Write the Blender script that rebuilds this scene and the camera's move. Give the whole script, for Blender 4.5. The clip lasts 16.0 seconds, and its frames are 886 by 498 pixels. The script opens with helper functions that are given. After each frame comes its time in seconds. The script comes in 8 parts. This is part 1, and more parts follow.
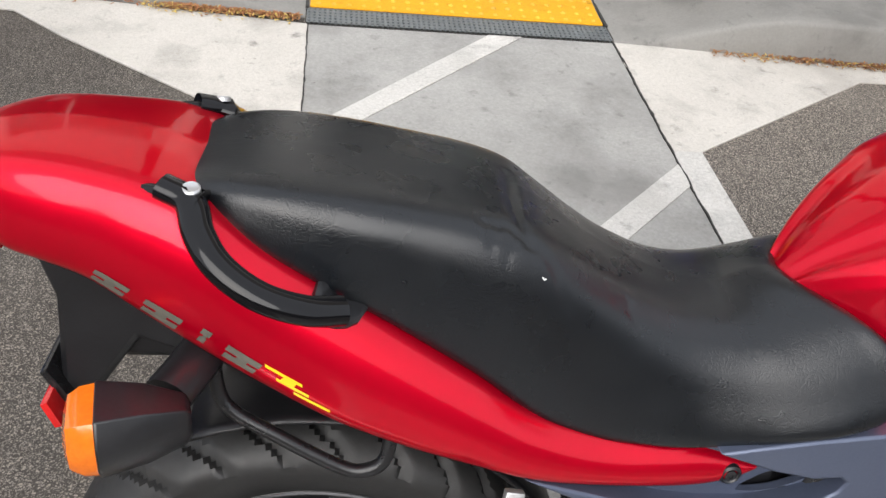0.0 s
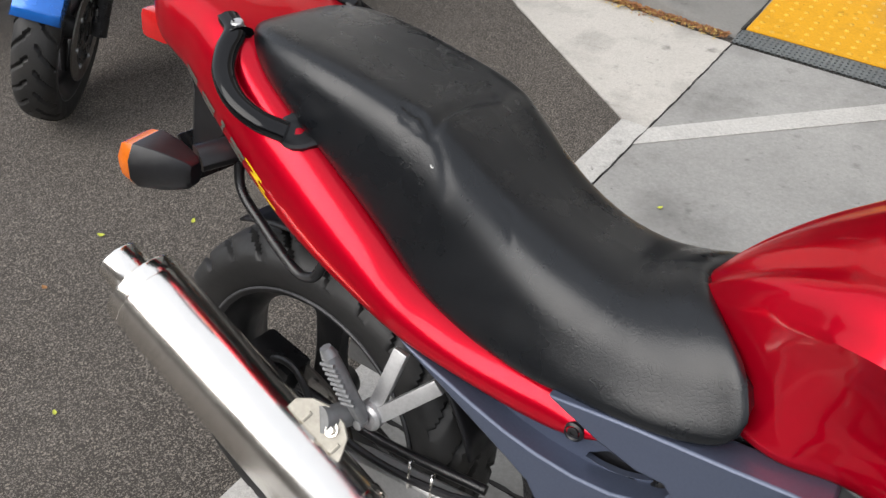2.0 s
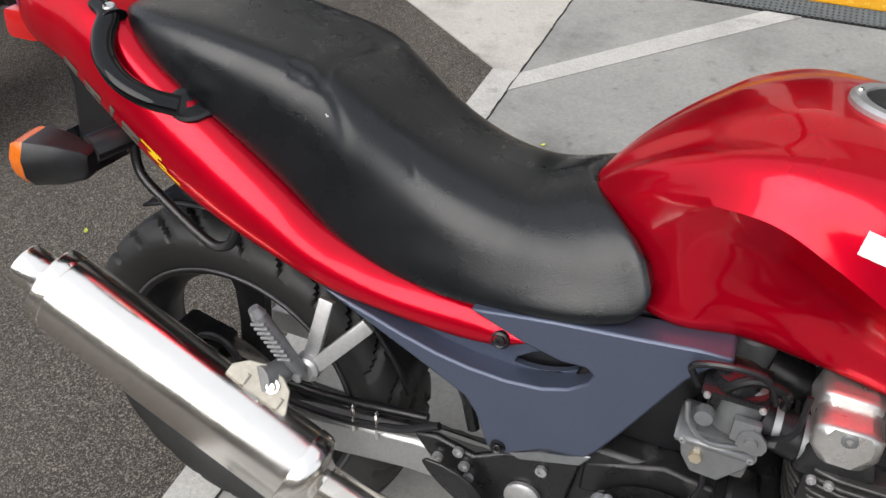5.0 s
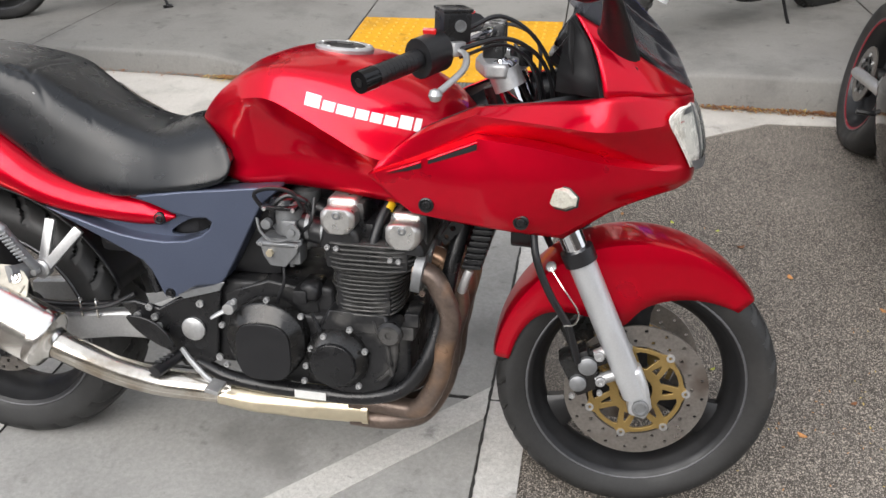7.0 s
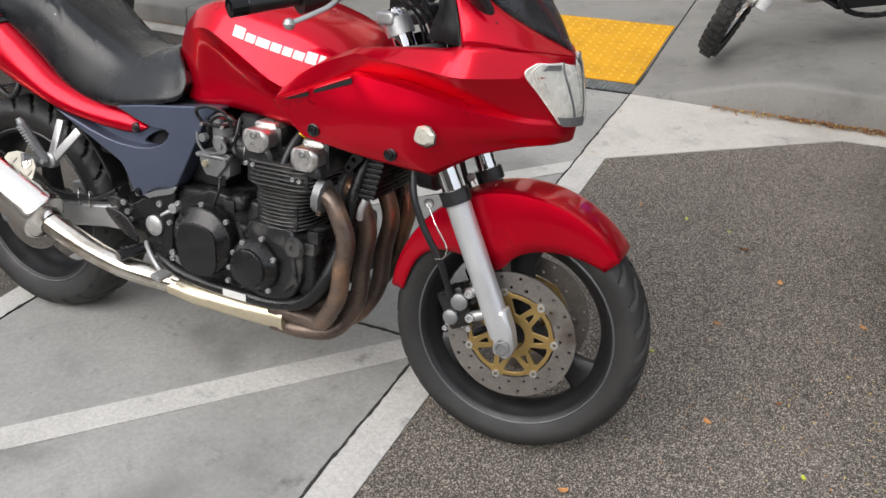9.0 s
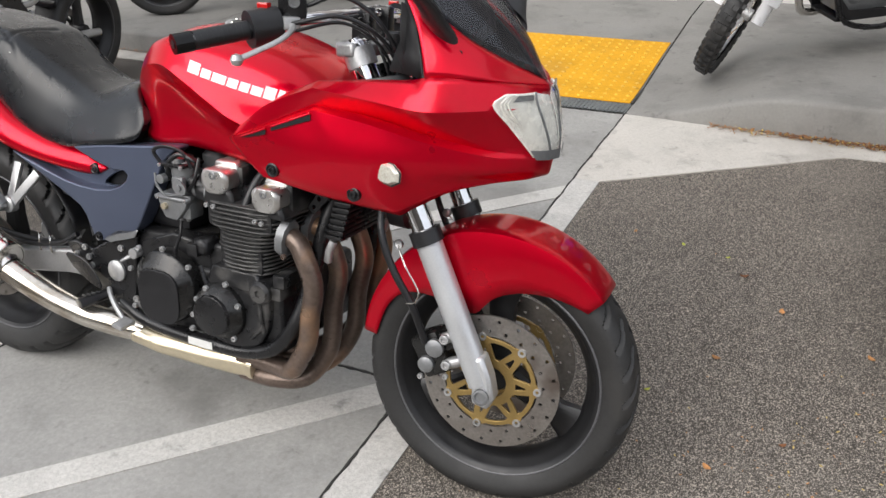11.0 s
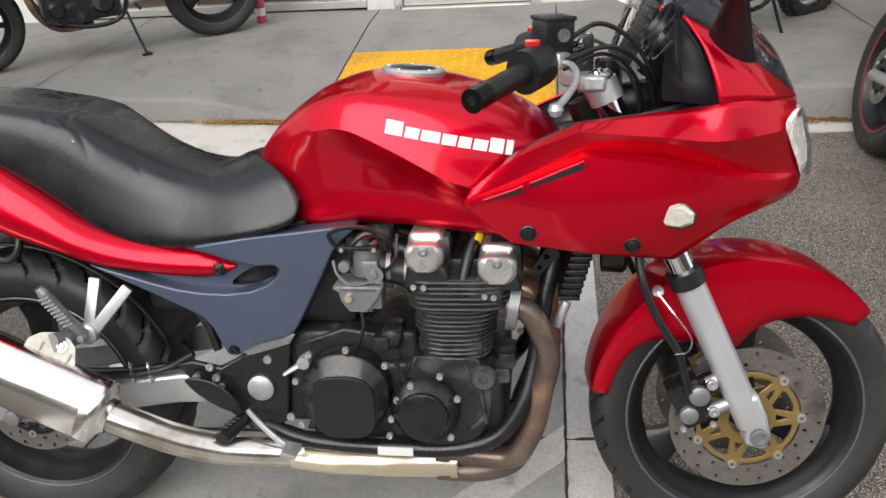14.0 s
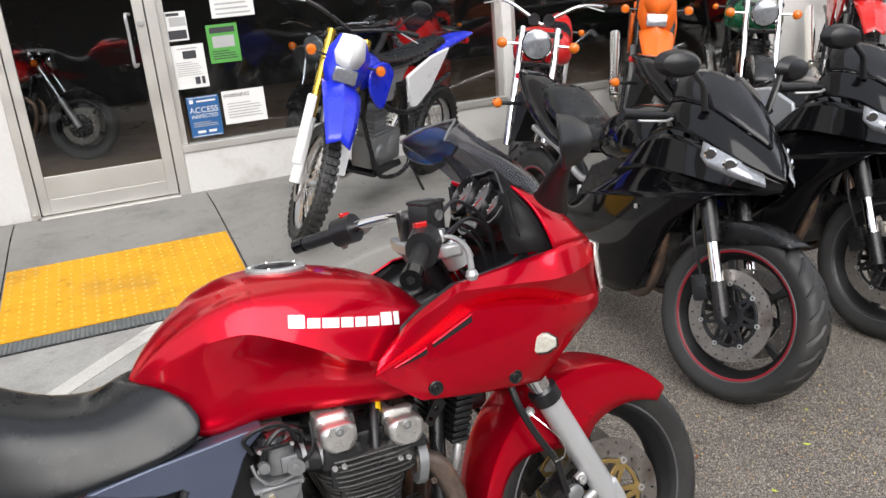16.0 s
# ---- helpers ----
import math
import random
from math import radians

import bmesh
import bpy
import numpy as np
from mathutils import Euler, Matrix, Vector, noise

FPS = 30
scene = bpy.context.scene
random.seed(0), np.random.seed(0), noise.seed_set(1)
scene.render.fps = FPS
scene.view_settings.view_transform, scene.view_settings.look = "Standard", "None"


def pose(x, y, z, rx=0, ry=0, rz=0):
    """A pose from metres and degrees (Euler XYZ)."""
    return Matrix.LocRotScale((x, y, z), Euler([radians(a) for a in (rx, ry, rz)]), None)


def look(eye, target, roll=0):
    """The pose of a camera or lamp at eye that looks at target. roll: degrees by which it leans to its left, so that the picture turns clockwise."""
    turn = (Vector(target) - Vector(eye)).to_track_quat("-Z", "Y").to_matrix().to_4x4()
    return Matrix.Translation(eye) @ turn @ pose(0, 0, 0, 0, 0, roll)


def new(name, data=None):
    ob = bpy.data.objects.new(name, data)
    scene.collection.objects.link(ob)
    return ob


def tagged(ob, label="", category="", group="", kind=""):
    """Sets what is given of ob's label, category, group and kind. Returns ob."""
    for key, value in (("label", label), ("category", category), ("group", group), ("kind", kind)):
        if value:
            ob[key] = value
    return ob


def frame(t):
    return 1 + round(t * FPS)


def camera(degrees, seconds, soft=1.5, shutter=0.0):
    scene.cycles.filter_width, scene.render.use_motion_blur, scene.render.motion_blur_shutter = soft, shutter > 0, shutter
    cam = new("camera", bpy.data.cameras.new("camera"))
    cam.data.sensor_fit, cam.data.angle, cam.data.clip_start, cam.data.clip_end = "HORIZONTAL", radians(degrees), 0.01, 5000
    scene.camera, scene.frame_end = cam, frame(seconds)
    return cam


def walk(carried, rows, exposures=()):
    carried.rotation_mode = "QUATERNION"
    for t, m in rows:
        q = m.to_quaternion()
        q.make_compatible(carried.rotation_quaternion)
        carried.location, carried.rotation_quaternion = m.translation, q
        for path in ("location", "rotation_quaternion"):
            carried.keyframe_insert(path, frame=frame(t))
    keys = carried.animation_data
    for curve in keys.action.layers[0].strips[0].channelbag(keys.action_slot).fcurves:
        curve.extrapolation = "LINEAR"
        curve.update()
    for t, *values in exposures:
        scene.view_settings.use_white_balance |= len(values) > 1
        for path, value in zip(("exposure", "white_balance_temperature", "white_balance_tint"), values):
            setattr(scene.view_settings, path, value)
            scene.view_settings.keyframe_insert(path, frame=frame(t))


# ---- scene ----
cam = camera(56.3, 16.0)
PATH = [
    (0, (0.075, -0.064, 1.409), (0.351, 1.462, 0.146), 8.0),
    (0.5, (0.333, 0.088, 1.394), (-0.065, 1.555, 0.095), 7.2),
    (1, (0.505, 0.05, 1.419), (-0.154, 1.361, 0.06), 4.4),
    (1.5, (0.686, -0.094, 1.42), (-0.094, 1.174, 0.084), 3.3),
    (2, (0.748, -0.136, 1.442), (-0.108, 1.132, 0.154), 1.9),
    (2.5, (0.746, -0.135, 1.443), (-0.158, 1.138, 0.193), 1.5),
    (3, (0.728, -0.136, 1.431), (-0.155, 1.135, 0.164), 2.3),
    (3.2, (0.726, -0.132, 1.427), (-0.144, 1.132, 0.144), 2.4),
    (5.3, (0.8, -0.262, 1.438), (0.229, 1.128, 0.118), -3.6),
    (5.5, (0.887, -0.338, 1.433), (0.354, 1.108, 0.158), -4.8),
    (6, (1.009, -0.596, 1.469), (0.7, 0.979, 0.276), -4.6),
    (6.5, (1.14, -0.835, 1.492), (0.894, 0.809, 0.381), -3.2),
    (7, (1.417, -0.911, 1.466), (1.078, 0.77, 0.437), -1.7),
    (7.5, (1.648, -0.976, 1.485), (1.187, 0.701, 0.497), -1.0),
    (8, (1.824, -1.056, 1.447), (1.172, 0.584, 0.505), -0.0),
    (8.5, (1.975, -1.068, 1.459), (1.232, 0.52, 0.495), -0.8),
    (8.7, (2.033, -1.026, 1.428), (1.279, 0.542, 0.442), -0.8),
    (10.8, (2.136, -0.762, 1.364), (1.326, 0.756, 0.344), -3.0),
    (11, (2.087, -0.801, 1.389), (1.299, 0.764, 0.426), -2.8),
    (11.5, (2.005, -0.822, 1.403), (1.285, 0.815, 0.508), -2.4),
    (12, (1.833, -0.754, 1.405), (1.167, 0.924, 0.544), -2.2),
    (12.5, (1.672, -0.725, 1.401), (1.039, 0.946, 0.502), -1.8),
    (13, (1.485, -0.799, 1.396), (0.933, 0.881, 0.462), -3.1),
    (13.5, (1.324, -0.874, 1.419), (0.891, 0.826, 0.459), -3.9),
    (14, (1.165, -0.832, 1.408), (0.905, 0.903, 0.447), -4.3),
    (14.5, (1.001, -0.779, 1.413), (1.01, 0.97, 0.444), -3.4),
    (15, (0.881, -0.829, 1.434), (1.236, 0.926, 0.543), -2.8),
    (15.5, (0.724, -0.892, 1.491), (1.323, 0.868, 0.751), -4.8),
    (16, (0.665, -0.902, 1.511), (1.347, 0.859, 0.852), -5.0),
]
walk(cam, [(t, look(eye, target, roll)) for t, eye, target, roll in PATH], [(0, 0.62), (0.5, 0.46), (1, 0.38), (1.5, 0.33), (2.5, 0.24), (3.2, 0.22), (5.5, 0.25), (6, 0.38), (6.5, 0.4), (7.5, 0.45), (8.5, 0.25), (11, 0.33), (12.5, 0.6), (14, 0.36), (15, 0.5), (16, 0.48)])

# ---- world, light ----
world = bpy.data.worlds.new("overcast_sky")
scene.world = world
world.use_nodes = True
wn, wl = world.node_tree.nodes, world.node_tree.links
wn.clear()
w_out = wn.new("ShaderNodeOutputWorld")
w_bg = wn.new("ShaderNodeBackground")
w_sky = wn.new("ShaderNodeTexSky")
w_sky.sky_type = "NISHITA"
w_sky.sun_disc = False
w_sky.sun_elevation = radians(40)
w_sky.sun_rotation = radians(200)
w_sky.air_density, w_sky.dust_density = 1.0, 4.0
w_mix = wn.new("ShaderNodeMixRGB")
w_mix.inputs[0].default_value = 0.75
# thin overcast, nearly even from horizon to zenith
w_tc = wn.new("ShaderNodeTexCoord")
w_sep = wn.new("ShaderNodeSeparateXYZ")
wl.new(w_tc.outputs["Generated"], w_sep.inputs[0])
w_lift = wn.new("ShaderNodeMapRange")
w_lift.inputs[1].default_value, w_lift.inputs[2].default_value = 0.0, 1.0
w_lift.inputs[3].default_value, w_lift.inputs[4].default_value = 0.80, 0.86
wl.new(w_sep.outputs[2], w_lift.inputs[0])
w_grey = wn.new("ShaderNodeVectorMath")
w_grey.operation = "SCALE"
w_grey.inputs[0].default_value = (9.45, 9.7, 10.3)
wl.new(w_lift.outputs[0], w_grey.inputs["Scale"])
wl.new(w_grey.outputs[0], w_mix.inputs[2])
wl.new(w_sky.outputs[0], w_mix.inputs[1])
wl.new(w_mix.outputs[0], w_bg.inputs[0])
w_bg.inputs[1].default_value = 0.137
wl.new(w_bg.outputs[0], w_out.inputs[0])

sun = new("sun", bpy.data.lights.new("sun", "SUN"))
sun.data.energy, sun.data.angle, sun.data.color = 2.7, radians(60), (1.0, 0.98, 0.96)
sun.matrix_world = look((-1.5, -6.5, 5.9), (0.6, 0.6, 0.0))

# ---- materials ----


def material(name, color, rough=0.5, metal=0.0, vary=0.15, scale=6.0, fine=120.0, bump=0.0, bump_scale=200.0,
             coat=0.0, rough_vary=0.1, stain=None, stain_scale=1.2, stain_at=0.58, spec=0.5, random=0.0):
    """A painted, moulded or cast surface: a base colour with variation at two scales, wear in the gloss and a fine relief."""
    m = bpy.data.materials.new(name)
    m.use_nodes = True
    n, l = m.node_tree.nodes, m.node_tree.links
    b = n["Principled BSDF"]
    tc = n.new("ShaderNodeTexCoord")

    def noise_at(s, detail=4.0):
        t = n.new("ShaderNodeTexNoise")
        t.inputs["Scale"].default_value, t.inputs["Detail"].default_value = s, detail
        l.new(tc.outputs["Object"], t.inputs["Vector"])
        return t.outputs["Fac"]

    def ramp(src, a, c, lo, hi):
        r = n.new("ShaderNodeMapRange")
        r.inputs[1].default_value, r.inputs[2].default_value = a, c
        r.inputs[3].default_value, r.inputs[4].default_value = lo, hi
        l.new(src, r.inputs[0])
        return r.outputs[0]

    big, small = noise_at(scale), noise_at(fine, 3.0)
    add = n.new("ShaderNodeMath")
    add.operation = "MULTIPLY_ADD"
    add.inputs[1].default_value = 0.5
    l.new(small, add.inputs[0])
    half = n.new("ShaderNodeMath")
    half.operation = "MULTIPLY"
    half.inputs[1].default_value = 0.5
    l.new(big, half.inputs[0])
    l.new(half.outputs[0], add.inputs[2])
    value = ramp(add.outputs[0], 0.3, 0.7, 1 - vary, 1 + vary)
    if random:
        info = n.new("ShaderNodeObjectInfo")
        rv = ramp(info.outputs["Random"], 0, 1, 1 - random, 1 + random)
        mul = n.new("ShaderNodeMath")
        mul.operation = "MULTIPLY"
        l.new(value, mul.inputs[0])
        l.new(rv, mul.inputs[1])
        value = mul.outputs[0]
    col = n.new("ShaderNodeVectorMath")
    col.operation = "SCALE"
    col.inputs[0].default_value = color
    l.new(value, col.inputs["Scale"])
    out = col.outputs[0]
    if stain:
        mx = n.new("ShaderNodeMixRGB")
        mx.inputs[2].default_value = (*stain, 1)
        l.new(ramp(noise_at(stain_scale, 6.0), stain_at, stain_at + 0.14, 0, 0.8), mx.inputs[0])
        l.new(out, mx.inputs[1])
        out = mx.outputs[0]
    l.new(out, b.inputs["Base Color"])
    l.new(ramp(noise_at(scale * 2.3), 0.3, 0.7, max(0.02, rough - rough_vary), min(1, rough + rough_vary)), b.inputs["Roughness"])
    b.inputs["Metallic"].default_value = metal
    b.inputs["Specular IOR Level"].default_value = spec
    b.inputs["Coat Weight"].default_value = coat
    b.inputs["Coat Roughness"].default_value = 0.04
    if bump:
        bp = n.new("ShaderNodeBump")
        bp.inputs["Strength"].default_value, bp.inputs["Distance"].default_value = bump, 0.002
        l.new(noise_at(bump_scale, 5.0), bp.inputs["Height"])
        l.new(bp.outputs[0], b.inputs["Normal"])
    return m


def glass(name, color, rough=0.02, haze=0.0):
    """Thin tinted glass: clear to look through, glossy on its face."""
    m = bpy.data.materials.new(name)
    m.use_nodes = True
    n, l = m.node_tree.nodes, m.node_tree.links
    n.remove(n["Principled BSDF"])
    tr, gl, mx, fr = (n.new("ShaderNode" + k) for k in ("BsdfTransparent", "BsdfGlossy", "MixShader", "Fresnel"))
    tr.inputs[0].default_value = (*color, 1)
    gl.inputs["Roughness"].default_value = rough
    fr.inputs[0].default_value = 1.5
    if haze:
        # curved pane: the same gloss from both of its faces
        lw, pw, ma = n.new("ShaderNodeLayerWeight"), n.new("ShaderNodeMath"), n.new("ShaderNodeMath")
        lw.inputs[0].default_value = 0.5
        pw.operation, ma.operation = "POWER", "MULTIPLY_ADD"
        pw.inputs[1].default_value, ma.inputs[1].default_value, ma.inputs[2].default_value = 4.0, 0.6, 0.04
        l.new(lw.outputs["Facing"], pw.inputs[0])
        l.new(pw.outputs[0], ma.inputs[0])
        l.new(ma.outputs[0], mx.inputs[0])
    else:
        l.new(fr.outputs[0], mx.inputs[0])
    l.new(tr.outputs[0], mx.inputs[1])
    l.new(gl.outputs[0], mx.inputs[2])
    out = mx.outputs[0]
    if haze:
        # scratched plastic: a little dull scatter on the face
        df, hz = n.new("ShaderNodeBsdfDiffuse"), n.new("ShaderNodeMixShader")
        df.inputs[0].default_value = (0.20, 0.20, 0.23, 1)
        hz.inputs[0].default_value = haze
        l.new(out, hz.inputs[1])
        l.new(df.outputs[0], hz.inputs[2])
        out = hz.outputs[0]
    l.new(out, n["Material Output"].inputs[0])
    return m


def leather_grain(m):
    """Creased vinyl: small uneven cells pressed into the surface, stronger in patches."""
    n, l = m.node_tree.nodes, m.node_tree.links
    tc, nz, mx, vo, mr, bp = (n.new("ShaderNode" + k) for k in ("TexCoord", "TexNoise", "MixRGB", "TexVoronoi", "MapRange", "Bump"))
    nz.inputs["Scale"].default_value = 60
    mx.inputs[0].default_value = 0.012
    l.new(tc.outputs["Object"], nz.inputs["Vector"])
    l.new(tc.outputs["Object"], mx.inputs[1])
    l.new(nz.outputs["Color"], mx.inputs[2])
    vo.feature = "DISTANCE_TO_EDGE"
    vo.inputs["Scale"].default_value = 250
    l.new(mx.outputs[0], vo.inputs["Vector"])
    mr.inputs[1].default_value, mr.inputs[2].default_value = 0.0, 0.14
    l.new(vo.outputs["Distance"], mr.inputs[0])
    patch_, pr = n.new("ShaderNodeTexNoise"), n.new("ShaderNodeMapRange")
    patch_.inputs["Scale"].default_value = 7
    l.new(tc.outputs["Object"], patch_.inputs["Vector"])
    pr.inputs[1].default_value, pr.inputs[2].default_value, pr.inputs[3].default_value, pr.inputs[4].default_value = 0.35, 0.65, 0.05, 0.17
    l.new(patch_.outputs["Fac"], pr.inputs[0])
    l.new(pr.outputs[0], bp.inputs["Strength"])
    bp.inputs["Distance"].default_value = 0.0008
    l.new(mr.outputs[0], bp.inputs["Height"])
    l.new(bp.outputs[0], n["Principled BSDF"].inputs["Normal"])


RED = material("candy_red_paint", (0.55, 0.0012, 0.017), 0.30, 0.68, 0.04, 3, 60, coat=0.45, rough_vary=0.03, spec=0.1)
RED.node_tree.nodes["Principled BSDF"].inputs["Coat Roughness"].default_value = 0.065
RED.node_tree.nodes["Principled BSDF"].inputs["Specular Tint"].default_value = (1.0, 0.16, 0.18, 1)
SEAT = material("black_vinyl", (0.0045, 0.0056, 0.0072), 0.29, 0, 0.25, 9, 160, rough_vary=0.05, spec=0.47)
leather_grain(SEAT)
GREYBLUE = material("grey_blue_paint", (0.075, 0.09, 0.135), 0.4, 0.45, 0.1, 5, 300, rough_vary=0.05, coat=0.15)
BLACK = material("black_plastic", (0.008, 0.008, 0.0092), 0.38, 0, 0.3, 12, 200, bump=0.08)
MATT = material("matt_dark_plastic", (0.006, 0.006, 0.0068), 0.62, 0, 0.25, 12, 200, bump=0.12, spec=0.3)
SATIN = material("satin_black_metal", (0.010, 0.010, 0.0108), 0.30, 0.1, 0.3, 14, 220, bump=0.05, rough_vary=0.08)
GLOSSB = material("gloss_black_paint", (0.0035, 0.0035, 0.0042), 0.07, 0.0, 0.1, 5, 80, rough_vary=0.02, spec=0.30)
RUBBER = material("worn_tyre_rubber", (0.017, 0.0168, 0.0165), 0.58, 0, 0.25, 8, 140, bump=0.12, bump_scale=240, stain=(0.034, 0.032, 0.03), stain_scale=5, stain_at=0.6)
ENGINE = material("engine_black_paint", (0.016, 0.016, 0.017), 0.36, 0.2, 0.4, 18, 160, bump=0.16, rough_vary=0.14, stain=(0.085, 0.082, 0.078), stain_scale=15, stain_at=0.53)
FIN = material("dirty_fin_edges", (0.058, 0.057, 0.055), 0.42, 0.4, 0.35, 24, 160, bump=0.12, rough_vary=0.12, stain=(0.13, 0.125, 0.12), stain_scale=18, stain_at=0.55)
ALU = material("cast_aluminium", (0.46, 0.46, 0.46), 0.42, 0.75, 0.15, 12, 220, bump=0.06)
FORKSIL = material("silver_painted_fork", (0.52, 0.53, 0.54), 0.38, 0.55, 0.08, 8, 260)
CAPSIL = material("polished_cover", (0.60, 0.59, 0.57), 0.34, 0.85, 0.12, 30, 220, bump=0.03, bump_scale=60)
REFLECT = material("bright_reflector", (0.90, 0.88, 0.83), 0.25, 0.12, 0.12, 25, 120, bump=0.15, bump_scale=45)
STEEL = material("brushed_stainless", (0.88, 0.85, 0.80), 0.20, 1.0, 0.03, 4, 40, rough_vary=0.05)
CHROME = material("chrome", (0.75, 0.75, 0.76), 0.07, 1.0, 0.05, 8, 90, rough_vary=0.03)
PIPE = material("heat_browned_pipe", (0.14, 0.105, 0.086), 0.36, 0.6, 0.35, 9, 110, bump=0.1, stain=(0.38, 0.23, 0.14), stain_scale=6, stain_at=0.50)
COLLECT = material("golden_heat_steel", (0.72, 0.63, 0.46), 0.33, 0.85, 0.08, 8, 60, rough_vary=0.05, stain=(0.45, 0.32, 0.18), stain_scale=6, stain_at=0.62)
GOLD = material("gold_anodised", (0.37, 0.255, 0.095), 0.38, 0.75, 0.12, 18, 200)
DISC = material("worn_brake_disc", (0.27, 0.25, 0.23), 0.36, 0.8, 0.25, 12, 160, stain=(0.13, 0.10, 0.083), stain_scale=10, stain_at=0.55)
# lighter grey paints the highlight line that runs round the rim edge
RIMLIP = material("rim_edge_highlight", (0.10, 0.10, 0.105), 0.45, 0.4, 0.25, 20, 160)
# worn black; base raised to paint the sky's reflection on cover chamfers
COVER = material("worn_black_sky_lightened", (0.038, 0.0375, 0.037), 0.26, 0.7, 0.3, 14, 160, rough_vary=0.1, stain=(0.16, 0.155, 0.15), stain_scale=12, stain_at=0.60)
# brown blotches in the colour stand in for reflections on the pipe
LINK = material("stainless_brown_reflections", (0.66, 0.62, 0.55), 0.2, 0.95, 0.1, 6, 60, rough_vary=0.08, stain=(0.36, 0.29, 0.21), stain_scale=9, stain_at=0.52)
RIM = material("dark_grey_rim", (0.016, 0.016, 0.017), 0.40, 0.3, 0.2, 10, 160)
WHITE = material("white_vinyl_letters", (0.8, 0.8, 0.8), 0.4, 0, 0.04)
YELLOWV = material("yellow_decal", (0.75, 0.48, 0.01), 0.4, 0, 0.05)
SILVERV = material("silver_decal", (0.13, 0.12, 0.10), 0.4, 0.3, 0.2)
AMBER = material("amber_lens", (0.62, 0.14, 0.01), 0.15, 0, 0.12, 60, 240, coat=0.5)
REDLENS = material("red_lens", (0.45, 0.01, 0.01), 0.15, 0, 0.1, 60, 240, coat=0.5)
CLEARLENS = material("clear_ribbed_lens", (0.62, 0.6, 0.52), 0.14, 0.35, 0.3, 90, 300, bump=0.6, bump_scale=150, coat=0.5)
LENS = glass("headlight_glass", (0.93, 0.94, 0.93))
SMOKE = glass("smoked_screen", (0.58, 0.58, 0.61), 0.03, 0.045)
WINGLASS = glass("shop_glass", (0.72, 0.74, 0.75), 0.01)
DIALFACE = material("dial_face_grey", (0.20, 0.19, 0.19), 0.15, 0, 0.15, 30, 120, coat=0.8)
LAMPGREY = material("clear_lamp_over_grey", (0.27, 0.28, 0.30), 0.12, 0.5, 0.35, 40, 160, coat=0.8, bump=0.3, bump_scale=90)
DARKSMOKE = glass("dark_smoked_screen", (0.07, 0.07, 0.08), 0.04, 0.05)
PLATE = material("dull_zinc_plate", (0.40, 0.375, 0.32), 0.5, 0.25, 0.15, 20, 160, bump=0.1)
LABEL = material("label_sticker", (0.62, 0.62, 0.6), 0.5, 0, 0.1, 60, 300)
GREYP = material("grey_pressed_metal", (0.22, 0.225, 0.23), 0.45, 0.6, 0.15)


TYRE_F = TYRE_R = RUBBER

# ---- mesh helpers ----


def part(name, bm, mat, parent=None, label="", smooth=True, loc=None, bevel=0.0, solid=0.0):
    """Links a bmesh as one mesh object under a thing or a part."""
    bmesh.ops.recalc_face_normals(bm, faces=bm.faces[:])
    me = bpy.data.meshes.new(name)
    bm.to_mesh(me)
    bm.free()
    me.materials.append(mat)
    ob = new(name, me)
    if smooth:
        me.shade_smooth()
        me.set_sharp_from_angle(angle=radians(38))
    if loc is not None:
        ob.location = loc
    if parent is not None:
        ob.parent = parent
    if solid:
        md = ob.modifiers.new("thick", "SOLIDIFY")
        md.thickness, md.offset = solid, 0
    if bevel:
        md = ob.modifiers.new("edge", "BEVEL")
        md.width, md.segments, md.limit_method, md.angle_limit = bevel, 2, "ANGLE", radians(40)
    if label:
        ob["label"] = label
    return ob


def thing(name, m, label, category, group=""):
    ob = new(name)
    ob.empty_display_size = 0.1
    ob.matrix_basis = m
    return tagged(ob, label, category, group)


def spline(keys):
    """A smooth curve through (x, value, ...) keys; gives a value, or a tuple of values, at any x."""
    k = sorted(keys)
    xs = [a[0] for a in k]

    def one(j, x):
        ys = [a[j] for a in k]
        if x <= xs[0]:
            return ys[0]
        if x >= xs[-1]:
            return ys[-1]
        i = max(q for q in range(len(xs) - 1) if xs[q] <= x)
        h = xs[i + 1] - xs[i]
        t = (x - xs[i]) / h

        def slope(q):
            if q == 0:
                return (ys[1] - ys[0]) / (xs[1] - xs[0])
            if q == len(xs) - 1:
                return (ys[-1] - ys[-2]) / (xs[-1] - xs[-2])
            return (ys[q + 1] - ys[q - 1]) / (xs[q + 1] - xs[q - 1])
        a, b = slope(i) * h, slope(i + 1) * h
        return ys[i] * (1 + 2 * t) * (1 - t) ** 2 + a * t * (1 - t) ** 2 + ys[i + 1] * t * t * (3 - 2 * t) - b * t * t * (1 - t)

    width = len(k[0]) - 1
    return (lambda x: one(1, x)) if width == 1 else (lambda x: tuple(one(j + 1, x) for j in range(width)))


def smooth_line(points, count):
    """count + 1 points evenly along a smooth curve through the given points."""
    P = [Vector(p) for p in points]
    d = [0.0]
    for a, b in zip(P, P[1:]):
        d.append(d[-1] + (b - a).length)
    f = spline([(s, *p) for s, p in zip(d, P)])
    return [Vector(f(d[-1] * i / count)) for i in range(count + 1)]


